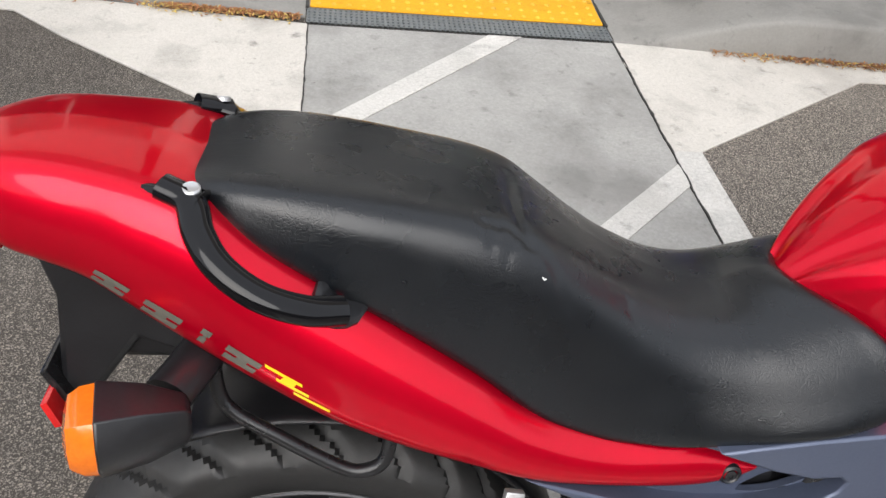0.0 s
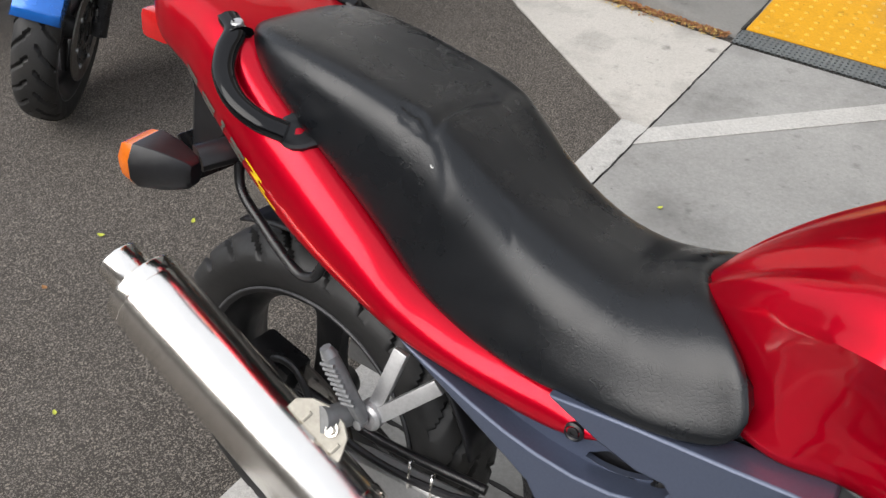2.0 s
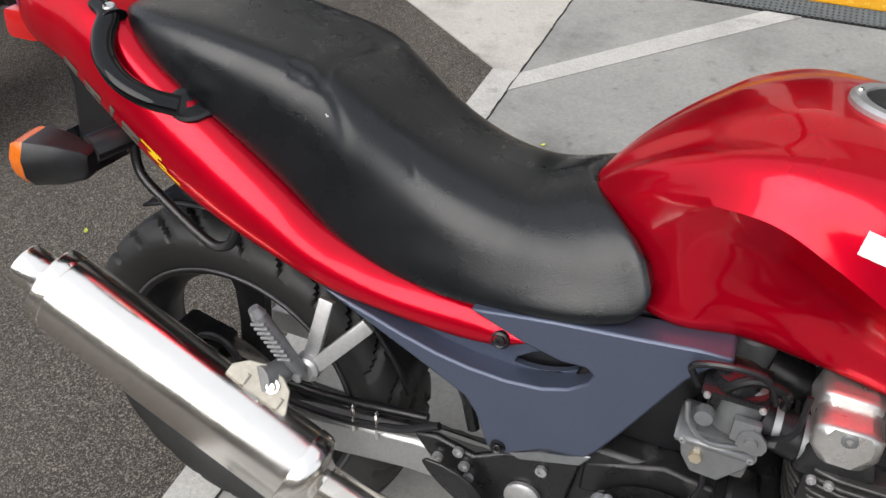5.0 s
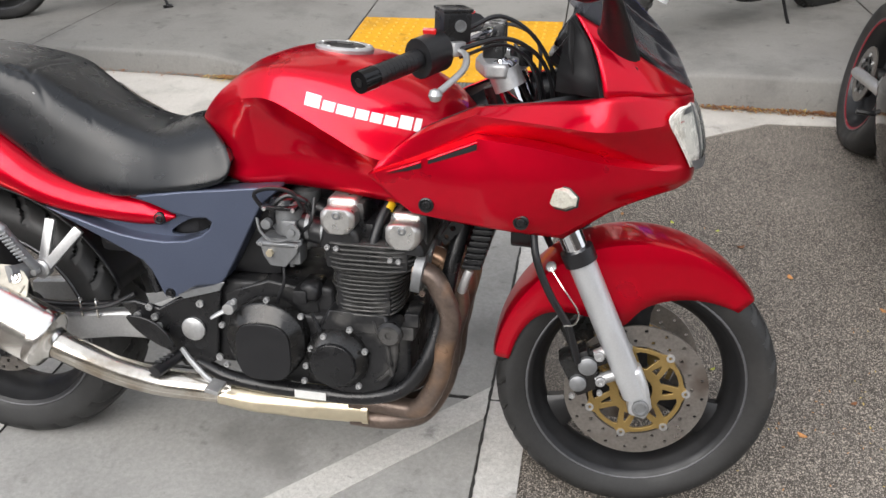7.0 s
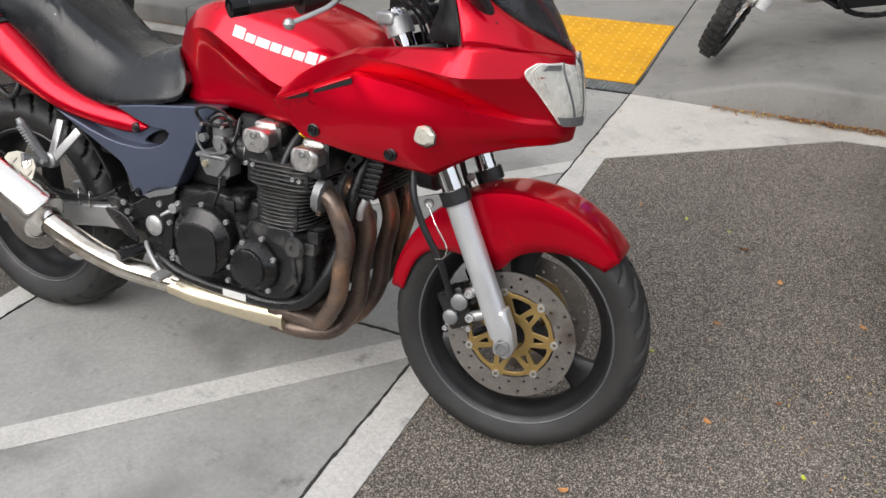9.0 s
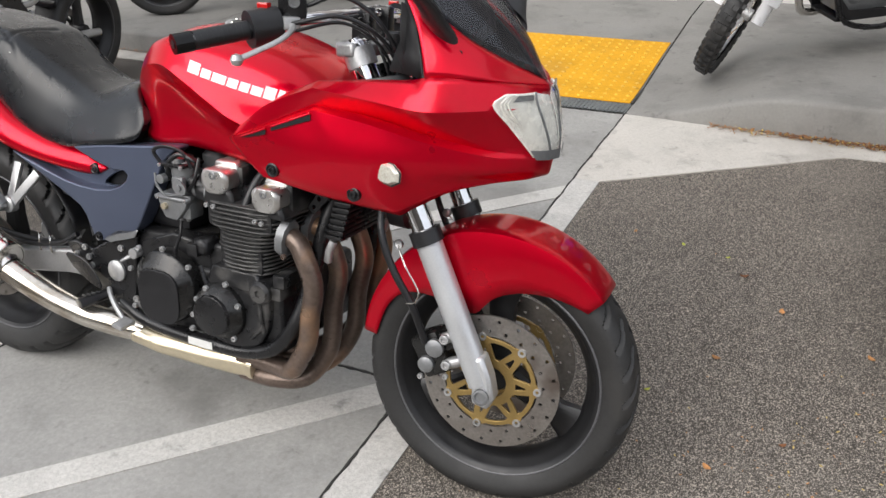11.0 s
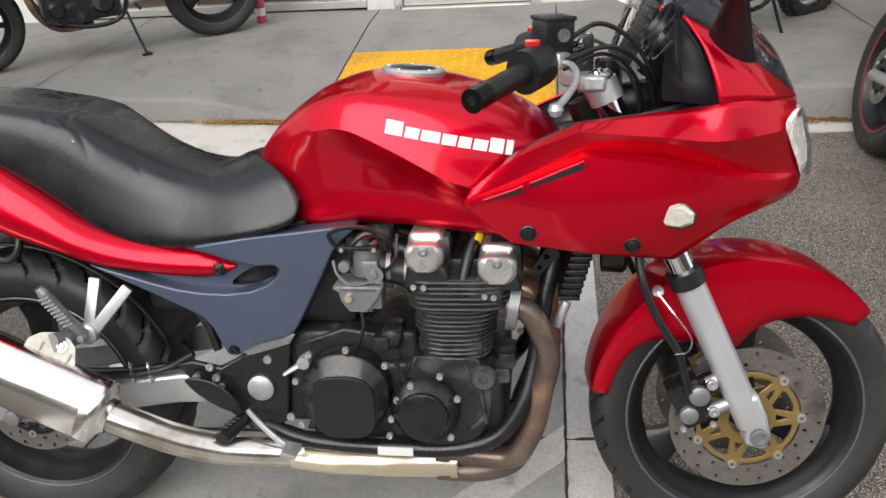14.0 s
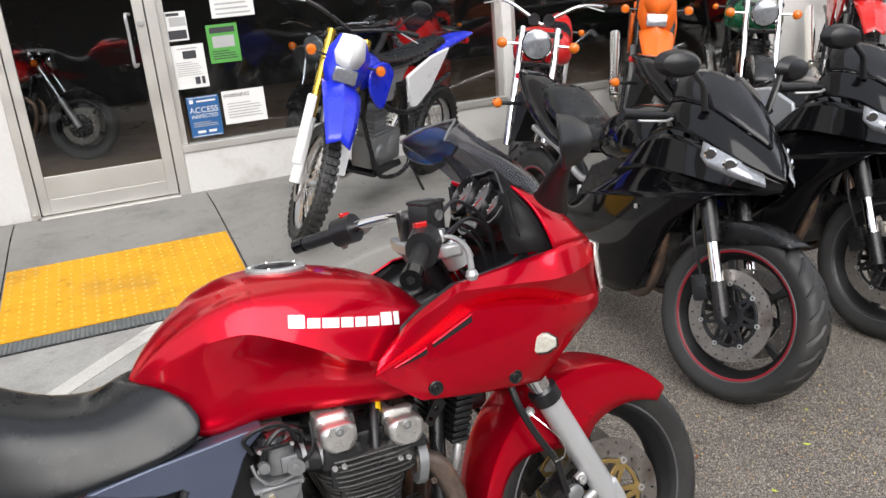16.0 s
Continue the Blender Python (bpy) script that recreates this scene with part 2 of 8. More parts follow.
def grid(rows, close=False, caps=False):
    """A mesh over rows of points, each row of the same length; close joins each row's end to its start."""
    bm = bmesh.new()
    V = [[bm.verts.new(p) for p in r] for r in rows]
    n = len(V[0])
    for a, b in zip(V, V[1:]):
        for i in range(n if close else n - 1):
            j = (i + 1) % n
            try:
                bm.faces.new((a[i], a[j], b[j], b[i]))
            except ValueError:
                pass
    if caps:
        bm.faces.new(V[0])
        bm.faces.new(V[-1])
    bmesh.ops.remove_doubles(bm, verts=bm.verts[:], dist=1e-5)
    return bm


def both(bm):
    """Adds the mirror image across the middle plane y = 0."""
    g = bmesh.ops.duplicate(bm, geom=bm.verts[:] + bm.edges[:] + bm.faces[:])
    for v in (e for e in g["geom"] if isinstance(e, bmesh.types.BMVert)):
        v.co.y = -v.co.y
    bmesh.ops.remove_doubles(bm, verts=bm.verts[:], dist=2e-4)
    return bm


def tube(points, r, segs=12, count=0, caps=True, squash=1.0, r_end=None):
    """A round bar or hose along a smooth path."""
    P = smooth_line(points, count) if count else [Vector(p) for p in points]
    rows, up = [], None
    for i, p in enumerate(P):
        d = (P[min(i + 1, len(P) - 1)] - P[max(i - 1, 0)]).normalized()
        if up is None:
            up = Vector((0, 0, 1)) if abs(d.z) < 0.9 else Vector((0, 1, 0))
        side = d.cross(up).normalized()
        up = side.cross(d).normalized()
        rr = r if r_end is None else r + (r_end - r) * i / (len(P) - 1)
        rows.append([p + side * (rr * math.cos(2 * math.pi * k / segs)) + up * (rr * squash * math.sin(2 * math.pi * k / segs)) for k in range(segs)])
    return grid(rows, True, caps)


def lathe(profile, segs=32, axis="y", centre=(0, 0, 0), closed=False):
    """Turns a profile of (along, radius) round an axis."""
    c = Vector(centre)
    rows = []
    for k in range(segs + 1):
        a = 2 * math.pi * k / segs
        row = []
        for h, r in profile:
            u, v = r * math.cos(a), r * math.sin(a)
            row.append(c + Vector({"y": (u, h, v), "x": (h, u, v), "z": (u, v, h)}[axis]))
        rows.append(row)
    return grid(rows, closed)


def box(x0, x1, y0, y1, z0, z1, bevel=0.0):
    bm = bmesh.new()
    bmesh.ops.create_cube(bm, size=1)
    for v in bm.verts:
        v.co = Vector(((x0 + x1) / 2 + v.co.x * (x1 - x0), (y0 + y1) / 2 + v.co.y * (y1 - y0), (z0 + z1) / 2 + v.co.z * (z1 - z0)))
    if bevel:
        bmesh.ops.bevel(bm, geom=bm.edges[:], offset=bevel, segments=2, profile=0.6, affect="EDGES")
    return bm


def slab(outline, y0, y1, holes=(), axis="y", bulge=None):
    """A plate cut to an outline (with holes) and given thickness; axis y: the outline is (x, z); axis z: (x, y)."""
    bm = bmesh.new()
    edges = []
    for loop in (outline, *holes):
        vs = [bm.verts.new((p[0], y0, p[1]) if axis == "y" else (p[0], p[1], y0)) for p in loop]
        edges += [bm.edges.new((a, b)) for a, b in zip(vs, vs[1:] + vs[:1])]
    bmesh.ops.triangle_fill(bm, use_beauty=True, use_dissolve=False, edges=edges)
    g = bmesh.ops.extrude_face_region(bm, geom=bm.faces[:])
    for v in (e for e in g["geom"] if isinstance(e, bmesh.types.BMVert)):
        v.co += Vector((0, y1 - y0, 0)) if axis == "y" else Vector((0, 0, y1 - y0))
    return bm


def join(*bms):
    """Several bmeshes as one."""
    out = bmesh.new()
    for b in bms:
        me = bpy.data.meshes.new("tmp")
        b.to_mesh(me)
        b.free()
        out.from_mesh(me)
        bpy.data.meshes.remove(me)
    return out


def moved(bm, m):
    bmesh.ops.transform(bm, matrix=m, verts=bm.verts[:])
    return bm


def ngon(cx, cy, r, n, turn=0.0):
    return [(cx + r * math.cos(2 * math.pi * k / n + turn), cy + r * math.sin(2 * math.pi * k / n + turn)) for k in range(n)]


def bolt(r, h, centre, axis="y"):
    """A socket-headed bolt whose head faces to minus axis."""
    return lathe([(0, 0), (0, r), (-h * 0.8, r), (-h, r * 0.85), (-h, r * 0.5), (-h * 0.5, r * 0.45), (-h * 0.5, 0)], 12, axis, centre)

# ---- ground, pavement, building ----


def ground_material(name, color, speck, vary, stain, stain_at, bump, chips=0.0, mottled=2.0, grime=0.35, fine=480):
    m = material(name, color, 0.85, 0, vary, mottled, 90, bump=bump, bump_scale=320, stain=stain, stain_scale=1.6, stain_at=stain_at, spec=0.3)
    n, l = m.node_tree.nodes, m.node_tree.links
    b = n["Principled BSDF"]
    src = b.inputs["Base Color"].links[0].from_socket
    tc = n.new("ShaderNodeTexCoord")
    vo = n.new("ShaderNodeTexVoronoi")
    vo.inputs["Scale"].default_value = fine
    l.new(tc.outputs["Object"], vo.inputs["Vector"])
    pick = n.new("ShaderNodeMapRange")
    pick.inputs[1].default_value, pick.inputs[2].default_value = 0.60, 0.76
    l.new(vo.outputs["Color"], pick.inputs[0])
    sc = n.new("ShaderNodeMath")
    sc.operation = "MULTIPLY"
    sc.inputs[1].default_value = chips
    l.new(pick.outputs[0], sc.inputs[0])
    mx = n.new("ShaderNodeMixRGB")
    mx.inputs[2].default_value = (*speck, 1)
    l.new(sc.outputs[0], mx.inputs[0])
    l.new(src, mx.inputs[1])
    out = mx.outputs[0]
    # a few larger pale stones among the fine ones
    v2, p2, m2 = n.new("ShaderNodeTexVoronoi"), n.new("ShaderNodeMapRange"), n.new("ShaderNodeMixRGB")
    v2.inputs["Scale"].default_value = 300
    l.new(tc.outputs["Object"], v2.inputs["Vector"])
    p2.inputs[1].default_value, p2.inputs[2].default_value, p2.inputs[4].default_value = 0.79, 0.83, chips * 0.95
    l.new(v2.outputs["Color"], p2.inputs[0])
    m2.inputs[2].default_value = (speck[0] * 1.25, speck[1] * 1.22, speck[2] * 1.18, 1)
    l.new(p2.outputs[0], m2.inputs[0])
    l.new(out, m2.inputs[1])
    out = m2.outputs[0]
    # grime: small dark blots and broad trodden dirt
    for scale, lo, hi, depth in ((11.0, 0.60, 0.72, grime * 0.8), (3.1, 0.50, 0.72, grime * 0.55), (42.0, 0.66, 0.74, grime)):
        nz = n.new("ShaderNodeTexNoise")
        nz.inputs["Scale"].default_value, nz.inputs["Detail"].default_value, nz.inputs["Roughness"].default_value = scale, 8.0, 0.65
        l.new(tc.outputs["Object"], nz.inputs["Vector"])
        mr = n.new("ShaderNodeMapRange")
        mr.inputs[1].default_value, mr.inputs[2].default_value, mr.inputs[3].default_value, mr.inputs[4].default_value = lo, hi, 1.0, 1.0 - depth
        l.new(nz.outputs["Fac"], mr.inputs[0])
        dk = n.new("ShaderNodeVectorMath")
        dk.operation = "SCALE"
        l.new(out, dk.inputs[0])
        l.new(mr.outputs[0], dk.inputs["Scale"])
        out = dk.outputs[0]
    l.new(out, b.inputs["Base Color"])
    return m


ASPHALT = ground_material("asphalt", (0.046, 0.040, 0.0345), (0.215, 0.193, 0.168), 0.30, (0.064, 0.057, 0.050), 0.55, 0.9, 0.8, 0.8, 0.25)
OLDASPHALT = ground_material("older_asphalt", (0.062, 0.054, 0.046), (0.37, 0.33, 0.285), 0.30, (0.110, 0.098, 0.084), 0.54, 0.9, 0.85, 0.8, 0.2)
SLABCON = ground_material("aisle_concrete", (0.305, 0.30, 0.285), (0.20, 0.19, 0.18), 0.2, (0.19, 0.185, 0.175), 0.53, 0.25, 0.25, 2.2, 0.5)
WALKCON = ground_material("sidewalk_concrete", (0.21, 0.204, 0.19), (0.2, 0.19, 0.18), 0.12, (0.17, 0.162, 0.152), 0.56, 0.25, 0.2, 1.3, 0.5)
PAINT = ground_material("worn_white_paint", (0.50, 0.487, 0.46), (0.28, 0.267, 0.25), 0.22, (0.38, 0.365, 0.34), 0.56, 0.3, 0.35, 3.0, 0.5)
GUTTER = ground_material("white_gutter", (0.50, 0.475, 0.435), (0.30, 0.28, 0.255), 0.14, (0.35, 0.33, 0.30), 0.56, 0.35, 0.4, 2.0, 0.6)
YELLOW = ground_material("yellow_tactile", (0.62, 0.31, 0.012), (0.33, 0.17, 0.02), 0.12, (0.36, 0.19, 0.03), 0.57, 0.15, 0.3, 3.0, 0.55)
DOME = ground_material("worn_dome", (0.63, 0.36, 0.035), (0.36, 0.2, 0.05), 0.2, (0.48, 0.30, 0.07), 0.5, 0.15, 0.3, 6.0, 0.3)
TAR = material("tar_joint", (0.025, 0.024, 0.022), 0.8, 0, 0.3, 20, 120, bump=0.4)
GRATE = material("grey_drain_grate", (0.17, 0.185, 0.19), 0.5, 0.5, 0.2, 10, 90)


def sheet(name, outline, z, mat, label="", category="", thick=0.004):
    ob = part(name, slab(outline, z - thick, z, (), "z"), mat, smooth=False)
    return tagged(ob, label, category, "", "structure")


def kerb_y(x):
    return 2.985 - 0.055 * (x - 0.6)


ground = part("ground", grid([[(x, y, 0.0) for x in (-600, -40, -3, 0, 3, 40, 600)] for y in (-600, -40, -3, 0, 3.3, 40, 600)]), ASPHALT, smooth=False)
tagged(ground, "dark grey worn asphalt of the parking lane", "ground", "", "structure")

sheet("road", [(1.30, -30), (60, -30), (60, kerb_y(9) - 0.01), (9.0, kerb_y(9) - 0.01), (1.30, kerb_y(1.3) - 0.01)], 0.0042, OLDASPHALT, "older, paler asphalt beside the aisle", "road", 0.004)
AX0, AX1, LY = -0.02, 1.195, 2.965
# the aisle is poured in bays with open joints between them
bays = [(-3.2, -0.78), (-0.772, 0.735), (0.743, LY)]
for y0, y1 in bays:
    bm = box(AX0, AX1, y0, y1, -0.05, 0.006, 0.002)
    tagged(part("pavement", bm, SLABCON, smooth=False), "light grey concrete bay of the striped aisle", "pavement", "aisle bays", "structure")


def crack(a, b, wide, z0, z1, seed):
    """An open joint with crumbled edges from a to b."""
    r = random.Random(seed)
    a, b = Vector(a), Vector(b)
    n = max(8, int((b - a).length / 0.02))
    side = Vector((-(b - a).y, (b - a).x)).normalized()
    rows, drift = [], 0.0
    for k in range(n + 1):
        drift = 0.7 * drift + r.uniform(-0.002, 0.002)
        w = wide * r.uniform(0.3, 1.0) * (1.8 if r.random() < 0.08 else 1)
        c = a.lerp(b, k / n) + side * drift
        rows.append([(*(c - side * w / 2), z1), (*(c + side * w / 2), z1), (*(c + side * w / 2), z0), (*(c - side * w / 2), z0)])
    return grid(rows, True, True)


joint = part("trim", join(crack((AX0, 0.739), (AX1 + 0.1, 0.735), 0.011, -0.02, 0.0086, 3), crack((1.197, -3), (1.197, LY), 0.0085, -0.02, 0.0112, 4), crack((-0.021, -3), (-0.021, LY), 0.006, -0.02, 0.0106, 5)), TAR, smooth=False)
tagged(joint, "dark crumbled joints round the concrete bays", "joint", "", "structure")


def edge_line(name, pts, label):
    return sheet(name, pts, 0.008, PAINT, label, "road marking", 0.006)


edge_line("road_line", [(-0.118, -3), (-0.022, -3), (-0.022, 2.19), (-0.118, 2.19)], "worn white border line beside the aisle")
edge_line("road_line", [(1.198, -3), (1.302, -3), (1.302, 2.17), (1.198, 2.17)], "worn white border line beside the aisle")
sheet("gutter", [(-0.118, 2.19), (-0.022, 2.19), (-0.022, LY), (-0.9, kerb_y(-0.9)), (-3.4, kerb_y(-3.4)), (-3.4, 3.06), (-1.08, 2.93), (-0.86, 2.74)], 0.0085, GUTTER, "white-painted flared gutter corner, dirty", "gutter", 0.006)
sheet("gutter", [(1.198, 2.17), (1.302, 2.17), (2.17, 2.74), (3.9, kerb_y(3.9) - 0.02), (3.9, kerb_y(3.9)), (1.198, LY)], 0.0085, GUTTER, "white-painted flared gutter corner, dirty", "gutter", 0.006)
D = 0.122
for a, b in (((-0.5, -0.975), (1.195, 0.722)), ((-0.02, 2.125), (0.83, LY)), ((-0.02, 0.83), (1.195, 2.03))):
    # each stripe slants across the aisle
    (xa, ya), (xb, yb) = a, b
    if xa < AX0:
        ya, xa = ya + (AX0 - xa) * (yb - ya) / (xb - xa), AX0
    tagged(sheet("road_line", [(xa, ya - D / 2), (xb - (D * 0.1 if yb >= LY else 0), yb - D / 2 + (D / 2 - 0.004 if yb >= LY else 0)), (xb - (D * 1.2 if yb >= LY else 0), yb + (D / 2 if yb < LY else -0.004)), (xa, ya + D / 2)], 0.0102, PAINT, "worn white diagonal stripe on the concrete aisle", "road marking", 0.0035), group="aisle stripes")

# drain channel with a punched grate in front of the ramp
gr = bmesh.new()
holes = []
gx, gy = 60, 5
drain = thing("drain_grate", pose(0, 0, 0), "grey punched metal drain grate at the foot of the ramp", "drain grate")
cells = []
for i in range(gx):
    for j in range(gy):
        x0, x1 = -0.03 + 1.23 * i / gx, -0.03 + 1.23 * (i + 1) / gx
        y0, y1 = 2.975 + 0.13 * j / gy, 2.975 + 0.13 * (j + 1) / gy
        o = [(x0, y0), (x1, y0), (x1, y1), (x0, y1)]
        q = 0.27
        h = [(x0 + (x1 - x0) * (q if k in (0, 3) else 1 - q), y0 + (y1 - y0) * (q if k in (0, 1) else 1 - q)) for k in range(4)]
        vo, vi, vd = ([gr.verts.new((*p, z)) for p in s] for s, z in ((o, 0.012), (h, 0.012), (h, 0.0)))
        for k in range(4):
            gr.faces.new((vo[k], vo[(k + 1) % 4], vi[(k + 1) % 4], vi[k]))
            gr.faces.new((vi[k], vi[(k + 1) % 4], vd[(k + 1) % 4], vd[k]))
bmesh.ops.remove_doubles(gr, verts=gr.verts[:], dist=1e-5)
part("grate", gr, GRATE, drain, smooth=False)
part("channel", box(-0.03, 1.2, 2.972, 3.108, 0.0005, 0.0042), TAR, drain, smooth=False)

WALL_Y = 5.0


def step(t):
    t = min(1, max(0, t))
    return t * t * (3 - 2 * t)


def walk_z(x, y):
    """Height of the sidewalk: a ramp behind the drain, flared up to the kerb on both sides."""
    ramp = 0.012 + 0.058 * step((y - 3.1) / 1.0) + 0.04 * step((y - 3.9) / 0.8)
    if -0.03 <= x <= 1.2:
        return ramp
    if x > 1.2:
        side = step((x - 1.2) / 0.75)
        full = 0.165 - 0.045 * step((y - 3.2) / 1.8)
    else:
        side = step((-0.03 - x) / 0.7)
        full = 0.128 - 0.01 * step((y - 3.2) / 1.8)
    return ramp + (full - ramp) * side


def walk_patch(x0, x1, nx, front, ny, y1=WALL_Y + 0.12):
    rows = []
    for j in range(ny + 1):
        row = []
        for i in range(nx + 1):
            x = x0 + (x1 - x0) * i / nx
            y = front(x) + (y1 - front(x)) * (j / ny) ** 1.4
            row.append((x, y, walk_z(x, y)))
        rows.append(row)
    # kerb face: rounded arris, then down into the ground
    face = []
    for dy, dz in ((-0.012, -0.006), (-0.02, -0.02)):
        face.insert(0, [(p[0], p[1] + dy, max(p[2] + dz, 0.0)) for p in rows[0]])
    face.insert(0, [(p[0], p[1] - 0.034, -0.05) for p in rows[0]])
    return face + rows


def walk_piece(x0, x1, nx, front, ny, label):
    ob = part("pavement", grid(walk_patch(x0, x1, nx, front, ny)), WALKCON, smooth=True)
    return tagged(ob, label, "sidewalk", "sidewalk bays", "structure")


def side_front(x):
    return kerb_y(x) + 0.034


J = 0.004
walk_piece(1.2 + J, 2.9 - J, 24, side_front, 16, "light grey concrete sidewalk bay flaring down to the ramp")
walk_piece(2.9 + J, 4.6 - J, 4, side_front, 8, "light grey stained concrete sidewalk bay behind the kerb")
walk_piece(4.6 + J, 9.0, 4, side_front, 8, "light grey stained concrete sidewalk bay behind the kerb")
walk_piece(-1.7 + J, -0.03 - J, 24, side_front, 16, "light grey concrete sidewalk bay flaring down to the ramp")
walk_piece(-3.4 + J, -1.7 - J, 4, side_front, 8, "light grey stained concrete sidewalk bay behind the kerb")
walk_piece(-9.0, -3.4 - J, 6, side_front, 8, "light grey stained concrete sidewalk bay behind the kerb")
walk_piece(-0.03 + J, 1.2 - J, 8, lambda x: 3.142, 14, "light grey concrete ramp between drain and shop door")
tagged(part("trim", join(*[box(x - 0.006, x + 0.006, 3.1, WALL_Y, -0.05, 0.02) for x in (1.2, -0.03, 2.9, 4.6, -1.7, -3.4)]), TAR, smooth=False), "dark gaps between the sidewalk bays", "joint", "", "structure")

# yellow tactile sheet with domes
pad = thing("tactile_pad", pose(0, 0, 0), "yellow tactile paving sheet with raised domes, worn", "tactile paving")
rows = [[(x, 3.112 + 0.915 * j / 12, walk_z(0.5, 3.112 + 0.915 * j / 12) + (0.006 if e == 0 else 0.0)) for x, e in ((-0.018, 1), (-0.0178, 0), (0.4, 0), (0.8, 0), (1.1878, 0), (1.188, 1))] for j in range(13)]
rows.insert(0, [(p[0], 3.111, p[2] - 0.006) for p in rows[0]])
rows.append([(p[0], 4.028, p[2] - 0.006) for p in rows[-1]])
part("sheet", grid(rows), YELLOW, pad, smooth=False)
dm = bmesh.new()
for i in range(20):
    for j in range(15):
        x, y = 0.015 + 1.14 * i / 19, 3.14 + 0.86 * j / 14
        z = walk_z(0.5, y) + 0.0055
        low = [dm.verts.new((x + 0.0125 * math.cos(a), y + 0.0125 * math.sin(a), z)) for a in (k * math.pi / 4 for k in range(8))]
        top = [dm.verts.new((x + 0.006 * math.cos(a), y + 0.006 * math.sin(a), z + 0.0055)) for a in (k * math.pi / 4 for k in range(8))]
        dm.faces.new(top)
        for k in range(8):
            dm.faces.new((low[k], low[(k + 1) % 8], top[(k + 1) % 8], top[k]))
tagged(part("dome", dm, DOME, pad), kind="stuff")

# ---- shop front ----
STUCCO = material("white_painted_stucco", (0.53, 0.52, 0.50), 0.8, 0, 0.06, 2, 40, bump=0.25, bump_scale=90, stain=(0.36, 0.34, 0.31), stain_scale=3.2, stain_at=0.55)
FRAMEALU = material("mill_aluminium_frame", (0.50, 0.49, 0.46), 0.42, 0.6, 0.08, 3, 200)
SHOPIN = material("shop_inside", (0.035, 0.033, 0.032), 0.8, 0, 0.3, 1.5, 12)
SHOPFLOOR = material("shop_floor", (0.30, 0.215, 0.15), 0.35, 0, 0.2, 2, 30)
PAPER = material("white_paper", (0.62, 0.62, 0.61), 0.6, 0, 0.04)
PRINT = material("dark_print", (0.03, 0.03, 0.035), 0.6, 0, 0.1)
GREYPRINT = material("grey_print", (0.33, 0.33, 0.33), 0.6, 0, 0.1)
BLUEPAPER = material("blue_sign", (0.012, 0.085, 0.24), 0.5, 0, 0.06)
GREENPAPER = material("green_flyer", (0.07, 0.28, 0.05), 0.5, 0, 0.1)

WT = 0.18  # wall thickness


def wall(name, x0, x1, z0, z1, label):
    return tagged(part(name, box(x0, x1, WALL_Y, WALL_Y + WT, z0, z1), STUCCO, smooth=False, bevel=0.006), label, "wall", "", "structure")


wall("wall_north", 1.10, 3.60, -0.1, 0.40, "white painted low stucco wall under the shop window, scuffed")
wall("wall_north", 3.60, 3.68, -0.1, 4.2, "narrow grey pier between shop windows")
wall("wall_north", 3.68, 6.15, -0.1, 0.40, "white painted low stucco wall under the shop window, scuffed")
wall("wall_north", 6.15, 12.0, -0.1, 4.2, "pale painted stucco shop wall")
wall("wall_north", -0.12, 0.08, -0.1, 4.2, "pale painted pier beside the shop door")
wall("wall_north", -6.0, -2.6, -0.1, 4.2, "pale painted stucco shop wall")
wall("wall_north", -2.6, 6.15, 2.75, 4.2, "pale painted stucco wall above the shop windows")
# unseen wall added on top: cuts the northern sky and darkens reflections
UPPER = material("sky_blocker_render", (0.24, 0.225, 0.21), 0.85, 0, 0.15, 0.8, 30, bump=0.2, bump_scale=90)
tagged(part("wall_upper", box(-14.0, 16.0, WALL_Y + 0.02, WALL_Y + WT, 4.36, 7.6), UPPER, smooth=False), "added unseen wall above the shop, blocks northern sky and darkens reflections", "wall", "", "structure")


def window(name, x0, x1, z0, z1, bars=(), label=""):
    w = thing(name, pose(0, 0, 0), label, "window")
    w["kind"] = "structure"
    y0, y1, f = WALL_Y + 0.03, WALL_Y + 0.09, 0.045
    for nm, b in (("sill", (x0, x1, WALL_Y - 0.015, y1, z0, z0 + 0.05)), ("head", (x0, x1, y0, y1, z1 - f, z1)), ("jamb", (x0, x0 + f, y0, y1, z0 + 0.05, z1 - f)), ("jamb", (x1 - f, x1, y0, y1, z0 + 0.05, z1 - f))):
        part(nm, box(*b, 0.003), FRAMEALU, w, smooth=False)
    for bx in bars:
        part("mullion", box(bx - f / 2, bx + f / 2, y0, y1, z0 + 0.05, z1 - f, 0.003), FRAMEALU, w, smooth=False)
    edges = [x0 + f, *bars, x1 - f]
    for a, b in zip(edges, edges[1:]):
        g = part("pane", box(a + f / 2, b - f / 2, y0 + 0.025, y0 + 0.031, z0 + 0.05, z1 - f), WINGLASS, w, smooth=False)
        g.visible_shadow = False
    return w


window("window_1", 1.10, 3.60, 0.40, 2.75, (), "wide shop window with papers taped inside the glass")
window("window_2", 3.68, 6.15, 0.40, 2.75, (), "wide shop window in an aluminium frame")
window("window_3", -2.6, -0.12, 0.13, 2.75, (-1.4,), "tall shop window in a pale aluminium frame")

